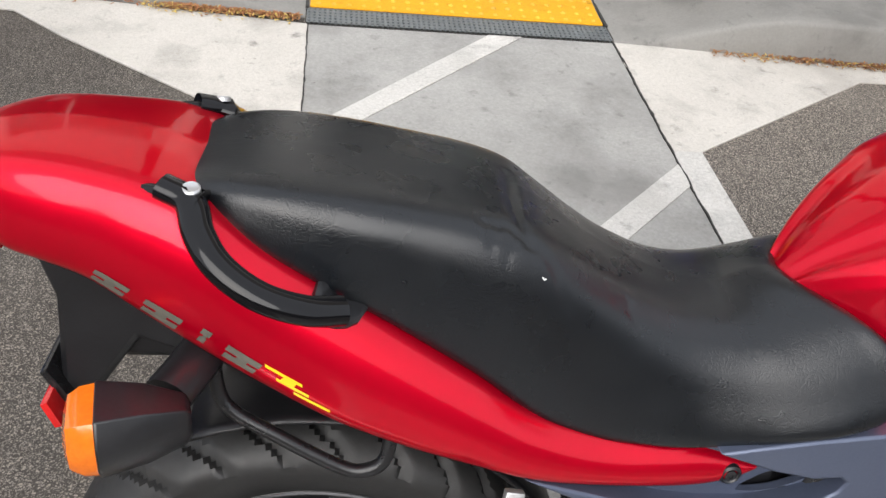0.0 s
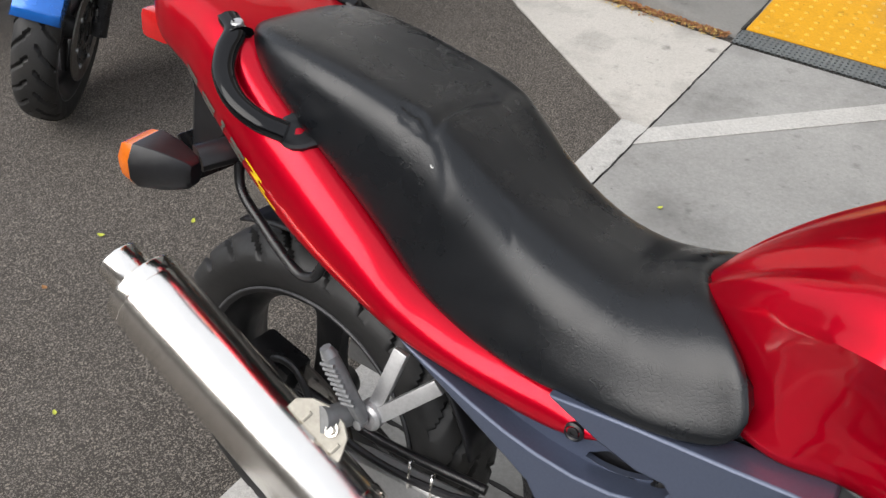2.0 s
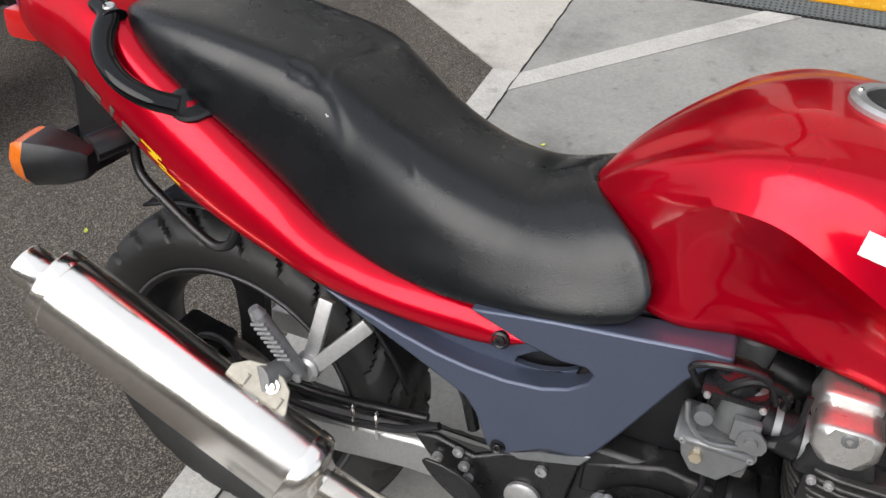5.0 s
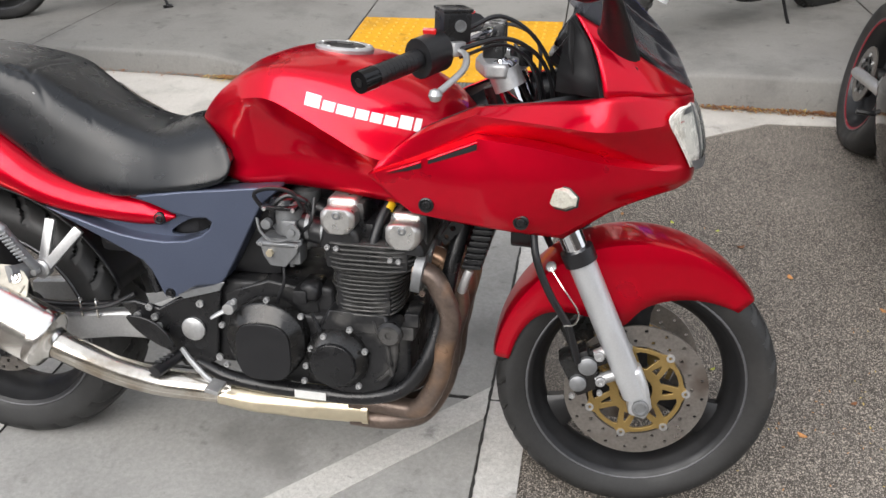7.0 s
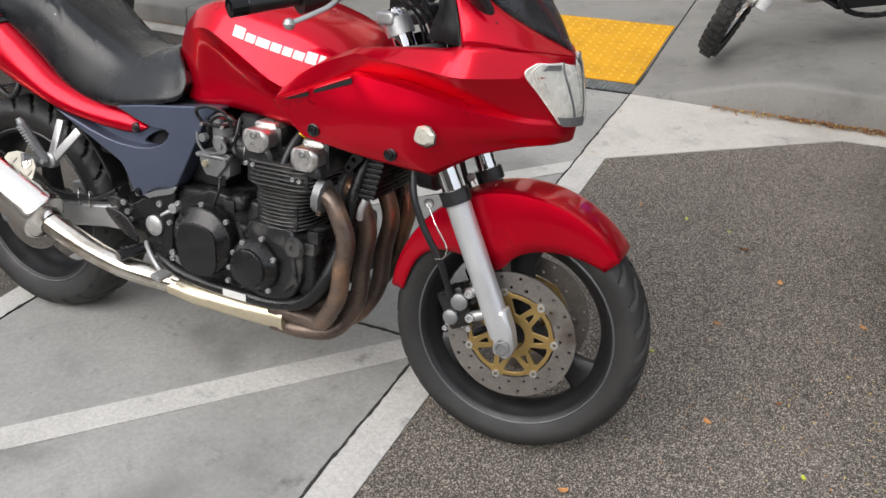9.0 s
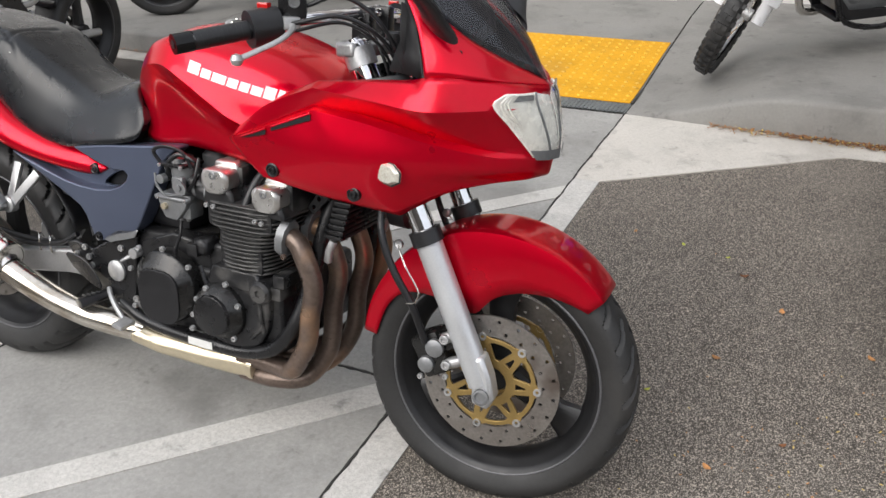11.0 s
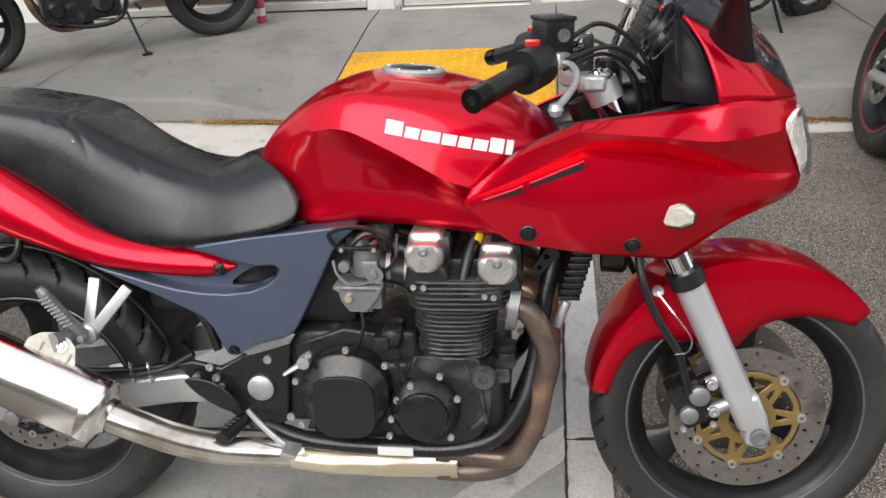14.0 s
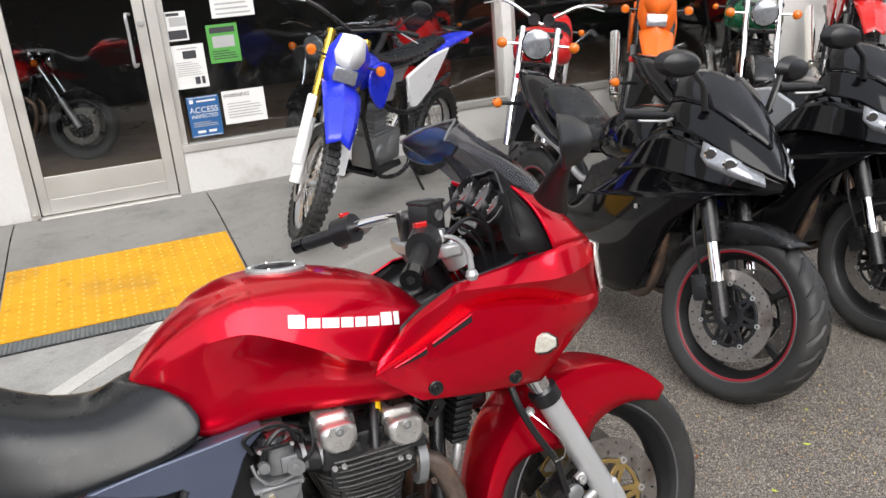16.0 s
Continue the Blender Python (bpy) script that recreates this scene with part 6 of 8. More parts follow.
part("vent_hose", tube([(0.712, -0.168, 0.668), (0.700, -0.180, 0.700), (0.735, -0.186, 0.716), (0.775, -0.176, 0.706), (0.792, -0.168, 0.672)], 0.0042, 8, 30), BLACK, eng)
part("drain_hose", tube([(0.742, -0.158, 0.545), (0.744, -0.166, 0.515), (0.730, -0.168, 0.48), (0.722, -0.16, 0.45)], 0.0035, 8, 20), BLACK, eng)
part("throttle_cable", tube([(0.790, -0.178, 0.628), (0.815, -0.188, 0.655), (0.820, -0.176, 0.70)], 0.0035, 8, 16), BLACK, eng)
part("throttle_lever", join(slab(rounded([(0.762, 0.622), (0.790, 0.616), (0.797, 0.634), (0.780, 0.652), (0.764, 0.645)], 1), -0.196, -0.192), lathe([(-0.19, 0.007), (-0.201, 0.007), (-0.202, 0)], 10, "y", (0.778, 0, 0.634))), GREYP, eng, "dull throttle lever")
part("jet_cap", lathe([(-0.186, 0.0075), (-0.194, 0.0075), (-0.195, 0)], 6, "y", (0.728, 0, 0.585)), COLLECT, eng, "small brass jet plug")

# frame
for s in (-1, 1):
    part("frame_tube", tube([(1.155, s * 0.05, 0.80), (1.10, s * 0.075, 0.66), (1.075, s * 0.10, 0.56), (1.055, s * 0.125, 0.44), (1.03, s * 0.15, 0.355), (0.985, s * 0.160, 0.295), (0.91, s * 0.162, 0.268), (0.80, s * 0.162, 0.265), (0.62, s * 0.156, 0.272), (0.53, s * 0.15, 0.30)], 0.0165, 14, 60), SATIN, bike, "black frame cradle tube")
    part("frame_tube", tube([(1.14, s * 0.04, 0.84), (0.95, s * 0.06, 0.79), (0.75, s * 0.08, 0.74), (0.58, s * 0.10, 0.69), (0.40, s * 0.11, 0.70), (0.10, s * 0.10, 0.77)], 0.016, 12, 30), SATIN, bike)
    part("frame_tube", tube([(0.62, s * 0.11, 0.68), (0.56, s * 0.13, 0.52), (0.53, s * 0.14, 0.36)], 0.018, 12, 16), SATIN, bike)
part("steering_head", tube([(1.20, 0, 0.75), (1.145, 0, 0.90)], 0.034, 16), SATIN, bike)
part("frame_label", moved(box(-0.034, 0.034, -0.0006, 0.0006, -0.009, 0.009), pose(0.79, -0.1792, 0.2675, 0, 1, 0)), LABEL, bike, "pale data label with plain print bars")
part("gusset", slab([(1.062, 0.60), (1.10, 0.64), (1.092, 0.66), (1.075, 0.65), (1.05, 0.615)], -0.118, -0.108, (ngon(1.077, 0.636, 0.006, 8), ngon(1.064, 0.617, 0.005, 8))), SATIN, bike)
# inner dark boxes below tank and seat
part("air_box", box(0.52, 0.72, -0.11, 0.11, 0.50, 0.69, 0.02), BLACK, bike)
part("battery_box", box(0.30, 0.54, -0.10, 0.10, 0.52, 0.67, 0.02), BLACK, bike)
part("inner_guard", grid([[(0.0 + 0.345 * math.cos(a), y, 0.308 + 0.345 * math.sin(a)) for y in (-0.085, -0.07, 0.07, 0.085)] for a in steps(radians(20), radians(112), 16)]), BLACK, bike, solid=0.004)

# oil cooler: ribbed stack ahead of the engine
oc = new("oil_cooler")
oc.parent = bike
for k in range(8):
    part("cooler_fin", box(1.096 + 0.0035 * (7 - k), 1.140 + 0.0035 * (7 - k) - 0.004, -0.128, 0.128, 0.5605 + 0.0125 * (7 - k) - 0.0046, 0.5605 + 0.0125 * (7 - k) + 0.0046, 0.004), SATIN, oc)
part("cooler_core", moved(box(-0.012, 0.012, -0.12, 0.12, -0.05, 0.05), pose(1.130, 0, 0.605, 0, 14, 0)), BLACK, oc)
for s in (-1, 1):
    part("cooler_bracket", tube([(1.112, s * 0.12, 0.552), (1.104, s * 0.124, 0.532), (1.096, s * 0.118, 0.505)], 0.009, 10), ALU, oc)
part("horn", lathe([(-0.02, 0.04), (0.02, 0.042), (0.028, 0.036), (0.028, 0)], 24, "x", (1.20, 0.02, 0.60)), BLACK, bike)

# exhaust: four headers, collector, link pipe, silencer
for i, y in enumerate((-0.150, -0.055, 0.055, 0.150)):
    outer = i in (0, 3)
    s = -1 if y < 0 else 1
    ye = s * (0.038 if outer else 0.03) - 0.085
    low = 0.230 if outer else 0.188
    front_x = 1.080 if outer else 1.082
    ex = part("header_pipe", tube([(1.005, y, 0.556), (1.04, y, 0.548), (front_x - 0.018, y * 1.02, 0.515), (front_x, y, 0.455), (front_x - 0.014, y * 0.96, 0.38), (front_x - 0.026, y * 0.92, low + 0.085), (front_x - 0.055, y * 0.75 + ye * 0.25, low + 0.022), (1.0, y * 0.4 + ye * 0.6, low + 0.002), (0.94, ye, low), (0.86, ye, low)], 0.0215, 16, 52), PIPE, bike, "heat-browned steel header pipe")
    part("port_flange", moved(lathe([(-0.010, 0.0), (-0.010, 0.036), (0.008, 0.036), (0.010, 0.030), (0.010, 0.0)], 10, "x"), pose(1.018, y, 0.552, 0, 10, 0) @ Matrix.Diagonal((1, 0.9, 1.15, 1))), GREYP, ex, "dull grey header clamp")
    part("flange_nut", bolt(0.006, 0.006, (1.03, y - 0.03, 0.522)), PIPE, ex)
part("collector", tube([(0.895, -0.092, 0.210), (0.88, -0.092, 0.210), (0.81, -0.106, 0.212), (0.765, -0.122, 0.218), (0.70, -0.136, 0.224), (0.66, -0.146, 0.228), (0.58, -0.152, 0.237)], 0.054, 24, 30, squash=0.80, r_end=0.032), COLLECT, bike, "golden heat-stained collector pipe")
part("collector_lip", tube([(0.902, -0.092, 0.210), (0.888, -0.092, 0.210)], 0.056, 24, squash=0.80), COLLECT, bike)
part("link_pipe", tube([(0.60, -0.148, 0.240), (0.52, -0.168, 0.252), (0.45, -0.188, 0.268), (0.38, -0.210, 0.298), (0.32, -0.228, 0.333), (0.25, -0.240, 0.372)], 0.030, 20, 34), LINK, bike, "stainless link pipe with brown reflections painted on")
A, Bm = Vector((0.247, -0.240, 0.374)), Vector((-0.157, -0.246, 0.572))
d = (Bm - A).normalized()
mf = new("silencer")
mf.parent = bike
mf["label"] = "bright stainless oval silencer"
can_m = Matrix.Translation(A) @ Vector((0, 0, 1)).rotation_difference(d).to_matrix().to_4x4() @ Matrix.Diagonal((1.10, 0.96, 1.0, 1.0))
L = (Bm - A).length


def turned(profile, n=48):
    return moved(lathe(profile, n, "z"), can_m)


part("canister", turned([(0.020, 0.0580), (0.024, 0.0592), (L - 0.026, 0.0592), (L - 0.020, 0.0580)]), STEEL, mf)
part("front_band", turned([(0.023, 0.0585), (0.022, 0.0604), (0.019, 0.0609), (0.006, 0.0606), (-0.001, 0.0596), (-0.005, 0.0570), (-0.006, 0.0535)]), STEEL, mf, "bright rolled front band")
part("front_cone", turned([(-0.004, 0.0545), (-0.0075, 0.0480), (-0.010, 0.0390), (-0.016, 0.0335), (-0.022, 0.0310)]), STEEL, mf, "short cone behind the front band")
part("end_band", turned([(L - 0.021, 0.055), (L - 0.021, 0.0590), (L - 0.018, 0.0594), (L - 0.002, 0.0594), (L + 0.001, 0.058), (L + 0.001, 0.054), (L - 0.005, 0.045), (L - 0.005, 0.031)]), STEEL, mf, "bright rolled rear band")
part("tail_pipe", tube([Bm - d * 0.02, Bm + d * 0.050, Bm + d * 0.053], 0.031, 28, caps=False), STEEL, mf, "short round outlet pipe", solid=0.003)
part("outlet_dark", tube([Bm - d * 0.015, Bm - d * 0.010], 0.028, 20), BLACK, mf)
hang_m = Matrix.Translation((0.160, -0.238, 0.480)) @ pose(0, 0, 0, 0, 27, 0) @ pose(0, 0, 0, -32, 0, 0)
part("hanger", moved(slab([(-0.050, 0.0), (0.050, 0.0), (0.050, 0.012), (0.036, 0.040), (0.018, 0.050), (-0.012, 0.050), (-0.034, 0.040), (-0.050, 0.022)], -0.0025, 0.0025, (ngon(0.012, 0.032, 0.005, 10),)), hang_m), PLATE, mf, "dull zinc hanger plate with pressed ribs", bevel=0.001)
for x in (-0.022, 0.034):
    part("hanger_rib", moved(tube([(x, -0.003, 0.010), (x, -0.003, 0.026)], 0.003, 8), hang_m), PLATE, mf)
part("hanger_bolt", moved(lathe([(0, 0.0), (-0.010, 0.0), (-0.010, 0.006), (-0.004, 0.008), (-0.004, 0.011), (0.0, 0.011)], 12, "y", (0.012, -0.002, 0.032)), hang_m), STEEL, mf)
part("hanger_strap", moved(tube([(-0.058, -0.003, -0.001), (-0.054, -0.003, -0.002), (0.054, -0.003, -0.002), (0.058, -0.003, -0.001)], 0.0042, 10), hang_m), STEEL, mf, "bright rolled edge of the hanger")


# rear end: swingarm, footrests, plates
for s in (-1, 1):
    part("swingarm", slab([(0.50, 0.405), (0.36, 0.402), (0.18, 0.376), (0.04, 0.345), (-0.05, 0.335), (-0.055, 0.285), (0.04, 0.285), (0.18, 0.312), (0.36, 0.340), (0.50, 0.345)], s * 0.108, s * 0.142), ALU, bike, "silver box-section swingarm", bevel=0.007)
    part("axle_nut", lathe([(0, 0.018), (s * 0.016, 0.018), (s * 0.018, 0.012), (s * 0.018, 0)], 6, "y", (0.0, s * 0.15, 0.308)), GREYP, bike)
    pl = part("footrest_plate", slab([(0.365, 0.43), (0.40, 0.438), (0.455, 0.425), (0.50, 0.452), (0.60, 0.482), (0.588, 0.40), (0.578, 0.315), (0.545, 0.292), (0.50, 0.292), (0.46, 0.33), (0.40, 0.385)], s * 0.142, s * 0.154), SATIN, bike, "black footrest plate", bevel=0.004)
    part("plate_top", slab([(0.52, 0.455), (0.60, 0.480), (0.612, 0.50), (0.55, 0.492), (0.50, 0.462)], s * 0.156, s * 0.160), GREYP, pl, bevel=0.002)
    part("pivot_cap", lathe([(0, 0.026), (s * 0.006, 0.026), (s * 0.010, 0.020), (s * 0.011, 0)], 28, "y", (0.532, s * 0.155, 0.386)), ALU, pl, "round silver pivot cap")
    for x, z in ((0.435, 0.428), (0.452, 0.385), (0.552, 0.446), (0.445, 0.405), (0.585, 0.325), (0.405, 0.405)):
        part("plate_bolt", lathe([(0, 0.008), (s * 0.006, 0.008), (s * 0.006, 0.004), (s * 0.002, 0.004), (s * 0.002, 0)], 10, "y", (x, s * 0.155, z)), ALU, pl)
    part("heel_guard", slab(rounded([(0.383, 0.414), (0.430, 0.412), (0.470, 0.392), (0.497, 0.345), (0.490, 0.335), (0.440, 0.356), (0.402, 0.386)], 1), s * 0.172, s * 0.177), SATIN, pl, "leaf-shaped dark heel guard", bevel=0.002)
    part("footrest", tube([(0.49, s * 0.155, 0.318), (0.478, s * 0.19, 0.314), (0.468, s * 0.222, 0.310)], 0.0165, 12, squash=0.75), BLACK, pl, "black rubber rider footrest")
    part("footrest_ribs", join(*[tube([(0.490 - 0.0035 * k, s * (0.175 + 0.011 * k), 0.3275), (0.472 - 0.0035 * k, s * (0.171 + 0.011 * k), 0.3255)], 0.0025, 6) for k in range(4)]), BLACK, pl)
    part("pedal" if s < 0 else "shift_lever", tube([(0.50, s * 0.158, 0.335), (0.525, s * 0.176, 0.322), (0.555, s * 0.19, 0.303), (0.575, s * 0.196, 0.290), (0.595, s * 0.205, 0.286)], 0.006, 8, 20), ALU, pl, "bent alloy pedal")
    part("pedal_pad", moved(box(-0.014, 0.016, -0.022, 0.022, -0.004, 0.006, 0.002), pose(0.597, s * 0.216, 0.286, 0, 12, 0)), ALU, pl)
    # pillion footrest hangers: a forked alloy bracket
    ph = part("pillion_hanger", join(moved(box(-0.011, 0.011, -0.006, 0.006, 0.0, 0.110, 0.003), pose(0.208, s * 0.170, 0.500, s * 16, 9, 0)), moved(box(-0.011, 0.011, -0.006, 0.006, 0.0, 0.120, 0.003), pose(0.212, s * 0.171, 0.500, s * 13, 42, 0)), moved(lathe([(-0.010, 0), (-0.010, 0.016), (-0.006, 0.021), (0.012, 0.021), (0.012, 0)], 16), Matrix.Translation((0.207, s * 0.172, 0.503)) @ Matrix.Diagonal((1, -s, 1, 1)))), ALU, bike, "silver forked pillion footrest hanger")
    foot = [(0.205, s * 0.186, 0.508), (0.196, s * 0.192, 0.528), (0.170, s * 0.201, 0.578), (0.158, s * 0.205, 0.598)]
    part("pillion_footrest", tube(foot, 0.0135, 12, 12, squash=0.75), GREYP, ph, "grey ribbed pillion footrest, folded up")
    for k in range(9):
        c = Vector(foot[1]).lerp(Vector(foot[3]), 0.08 + k / 10)
        part("footrest_rib", tube([c + Vector((-0.011, -s * -0.010, -0.003)), c + Vector((0.011, -s * -0.011, 0.005))], 0.0030, 6), GREYP, ph)
    part("footrest_tip", tube([Vector(foot[3]), Vector((0.152, s * 0.208, 0.610))], 0.012, 10, r_end=0.008), GREYP, ph)
    part("footrest_pin", lathe([(s * 0.184, 0.007), (s * 0.200, 0.007), (s * 0.201, 0.0)], 12, "y", (0.207, 0, 0.503)), ALU, ph)
    part("hanger_bush", tube([(0.186, s * 0.172, 0.500), (0.176, s * 0.205, 0.503), (0.168, s * 0.226, 0.508)], 0.018, 16), GREYP, ph, "grey rubber-mounted bush")
part("torque_arm", tube([(0.36, -0.09, 0.40), (0.18, -0.10, 0.385), (0.02, -0.105, 0.40)], 0.008, 10, 12), BLACK, bike)
part("brake_pipe", tube([(0.40, -0.145, 0.45), (0.33, -0.145, 0.415), (0.20, -0.145, 0.395), (0.08, -0.13, 0.40), (0.03, -0.125, 0.45), (-0.02, -0.12, 0.44), (-0.03, -0.12, 0.40)], 0.006, 8, 36), BLACK, bike)
for x in (0.304, 0.266):
    part("pipe_clip", tube([(x, -0.146, 0.385), (x, -0.148, 0.418), (x - 0.004, -0.140, 0.428), (x - 0.008, -0.128, 0.415)], 0.0025, 6, 16), STEEL, bike)
part("rear_caliper", moved(box(-0.045, 0.045, -0.03, 0.028, -0.028, 0.028, 0.010), pose(-0.03, -0.10, 0.415, 0, 12, 0)), SATIN, bike)
part("shock_absorber", join(*[tube([(0.42 - 0.004 * k, 0.0, 0.42 + 0.018 * k), (0.418 - 0.004 * k, 0, 0.428 + 0.018 * k)], 0.032, 14) for k in range(9)]), SATIN, bike)
part("stay_rod", tube([(0.445, -0.13, 0.452), (0.43, -0.125, 0.50), (0.40, -0.12, 0.56)], 0.009, 8), SATIN, bike)
# tail underside: mudguard, plate holder, rear signals
part("rear_mudguard", join(slab([(-0.26, 0.855), (-0.02, 0.765), (0.10, 0.70), (0.05, 0.68), (-0.10, 0.72), (-0.17, 0.75), (-0.235, 0.655), (-0.255, 0.66), (-0.245, 0.80)], -0.07, 0.07), box(-0.20, -0.05, -0.06, 0.06, 0.715, 0.79, 0.015)), BLACK, bike, "black plastic rear mudguard", bevel=0.008)
part("plate_bracket", join(moved(box(-0.004, 0.004, -0.085, 0.085, -0.040, 0.035, 0.002), pose(-0.246, 0.0, 0.690, 0, -28, 0)), tube([(-0.235, -0.06, 0.72), (-0.205, -0.06, 0.76)], 0.006, 8)), SATIN, bike, "black metal plate bracket")
for s in (-1, 1):
    rs = part("rear_signal_arm", tube([(-0.085, s * 0.05, 0.775), (-0.100, s * 0.11, 0.768), (-0.125, s * 0.165, 0.758)], 0.024, 12, 10, squash=0.75), BLACK, bike)
    shell = []
    for x, hw, hh in ((0.048, 0.012, 0.014), (0.043, 0.018, 0.020), (0.010, 0.031, 0.029), (-0.028, 0.040, 0.033), (-0.030, 0.039, 0.032)):
        shell.append([(x, hw * a, hh * b) for a, b in ((1, 0.35), (0.72, 1), (-0.72, 1), (-1, 0.35), (-0.95, -0.45), (-0.6, -1), (0.6, -1), (0.95, -0.45))])
    at = pose(-0.148, s * 0.200, 0.752, 0, 0, -s * 12)
    part("signal_body", moved(grid(shell, True, True), at), BLACK, rs, "black faceted turn signal shell", bevel=0.002)
    lens = [[(x, 0.038 * k * a, 0.031 * k * b) for a, b in ((1, 0.35), (0.72, 1), (-0.72, 1), (-1, 0.35), (-0.95, -0.45), (-0.6, -1), (0.6, -1), (0.95, -0.45))] for x, k in ((-0.029, 1.0), (-0.042, 0.97), (-0.052, 0.82), (-0.056, 0.5))]
    part("signal_lens", moved(grid(lens, True, True), at), AMBER, rs, "amber lens")
    part("reflector", moved(box(-0.004, 0.004, -0.022, 0.022, -0.016, 0.016, 0.002), pose(-0.252, s * 0.088, 0.685, 0, -20, 0)), REDLENS, rs, "red reflector")
# stand on the far side
part("side_stand", tube([(0.56, 0.15, 0.27), (0.53, 0.21, 0.17), (0.51, 0.262, 0.058), (0.508, 0.268, 0.050)], 0.011, 10), SATIN, bike, "black side stand, folded out")
part("stand_foot", moved(box(-0.03, 0.03, -0.02, 0.02, -0.005, 0.005, 0.002), pose(0.505, 0.27, 0.052, 10, 0, 0)), SATIN, bike)

# ---- the other parked motorcycles ----
BLUE = material("bright_blue_plastic", (0.010, 0.025, 0.55), 0.3, 0, 0.08, 4, 80, coat=0.4)
SKYBLUE = material("metallic_blue_paint", (0.01, 0.14, 0.55), 0.25, 0.3, 0.08, 4, 80, coat=0.6)
WHITEP = material("white_plastic", (0.72, 0.72, 0.72), 0.35, 0, 0.05, 5, 90)
ORANGE = material("orange_plastic", (0.72, 0.13, 0.01), 0.4, 0, 0.08, 5, 90)
REDP = material("red_plastic", (0.52, 0.012, 0.012), 0.3, 0, 0.08, 4, 80, coat=0.4)
GREENP = material("green_paint", (0.01, 0.12, 0.05), 0.25, 0.2, 0.08, 4, 80, coat=0.5)
SILVERP = material("silver_paint", (0.42, 0.43, 0.45), 0.32, 0.6, 0.06, 4, 200, coat=0.4)
GOLDFORK = material("gold_fork_tube", (0.60, 0.40, 0.06), 0.25, 0.9, 0.08, 8, 120)
PINK = material("pink_spray_can", (0.62, 0.07, 0.16), 0.3, 0.2, 0.06)
REDSTRIPE = material("red_rim_stripe", (0.20, 0.006, 0.014), 0.45, 0, 0.05)
BLUEGLASS = material("blue_round_badge", (0.01, 0.13, 0.45), 0.3, 0, 0.05)


def parked(rear, front, z, lean=9.0):
    """The pose of a bike by where its wheels touch the ground; the rear axle stands over its origin."""
    a = math.degrees(math.atan2(front[1] - rear[1], front[0] - rear[0]))
    return Matrix.Translation((rear[0], rear[1], z)) @ pose(0, 0, 0, 0, 0, a) @ pose(0, 0, 0, -lean, 0, 0)




def body(name, keys, parent, mat, label="", flat=0.3, n=26, segs=18):
    """A rounded lofted body: (x, top, half width, bottom) keys along the bike."""
    xs = steps(keys[0][0], keys[-1][0], n)

    def shape(zt, w, zb):
        h = zt - zb
        return [(0, zt), (flat * w * 1.6, zt - 0.02 * h), (0.85 * w, zt - 0.18 * h), (w, zt - 0.5 * h), (0.93 * w, zb + 0.16 * h), (0.6 * w, zb)]
    return part(name, grid(sections(keys, xs, shape, segs), False, True), mat, parent, label)


def knobby(parent, at, r, w, rim):
    """Spoked off-road wheel with block tread."""
    wh = new("wheel")
    wh.parent, wh.location, wh.empty_display_size = parent, at, 0.05
    part("tyre", lathe(tyre_profile(r - 0.012, w, rim), 48), RUBBER, wh, "black knobbly tyre")
    bm = bmesh.new()
    for k in range(44):
        for q, (y, dr) in enumerate(((-0.82, -0.02), (-0.32, 0.0), (0.32, 0.0), (0.82, -0.02))):
            a = 2 * math.pi * (k + (0.5 if q in (1, 2) else 0)) / 44
            m = Matrix.Rotation(-a, 4, "Y") @ Matrix.Translation((r - 0.012 + dr, y * w / 2, 0)) @ Matrix.Diagonal((0.024, 0.024, 0.022, 1))
            bmesh.ops.create_cube(bm, size=1, matrix=m)
    tagged(part("tread_block", bm, RUBBER, wh, smooth=False), kind="stuff")
    part("rim", lathe([(-0.022, rim), (-0.02, rim - 0.012), (0, rim - 0.018), (0.02, rim - 0.012), (0.022, rim)], 48), ALU, wh)
    part("hub", lathe([(-0.06, 0), (-0.06, 0.03), (-0.03, 0.024), (0.03, 0.024), (0.06, 0.03), (0.06, 0)], 20), ALU, wh)
    sp = []
    for k in range(32):
        a = 2 * math.pi * k / 32
        b = a + (0.5 if k % 2 else -0.5)
        s = -1 if k % 4 < 2 else 1
        sp.append(tube([(0.03 * math.cos(b), s * 0.045, 0.03 * math.sin(b)), ((rim - 0.014) * math.cos(a), 0, (rim - 0.014) * math.sin(a))], 0.0018, 5))
    tagged(part("spoke", join(*sp), STEEL, wh), kind="stuff")
    part("brake_disc", drilled(0.085, 0.12, -0.073, -0.069, 24, False), DISC, wh)
    return wh


def engine_lump(parent, x0, x1, z0, z1, half, mat, fins=True):
    e = part("engine", join(box(x0, x1, -half * 0.85, half * 0.85, z0, z0 + (z1 - z0) * 0.55, 0.02), lathe([(-half, 0), (-half, 0.05), (-half * 0.8, 0.075), (half * 0.8, 0.075), (half, 0.05), (half, 0)], 24, "y", (x0 + 0.10, 0, z0 + 0.10)), lathe([(-half, 0), (-half, 0.035), (-half * 0.8, 0.055), (half * 0.8, 0.055), (half, 0.035), (half, 0)], 24, "y", (x1 - 0.08, 0, z0 + 0.09))), mat, parent, "dirty cast engine cases")
    if fins:
        for k in range(6):
            z = z0 + (z1 - z0) * (0.58 + 0.07 * k)
            part("cooling_fin", box(x1 - 0.20, x1 - 0.03, -half * 0.8, half * 0.8, z - 0.003, z + 0.003, 0.001), mat, e, smooth=False)
        part("cylinder", box(x1 - 0.18, x1 - 0.05, -half * 0.7, half * 0.7, z0 + (z1 - z0) * 0.5, z1, 0.008), mat, e)
    return e


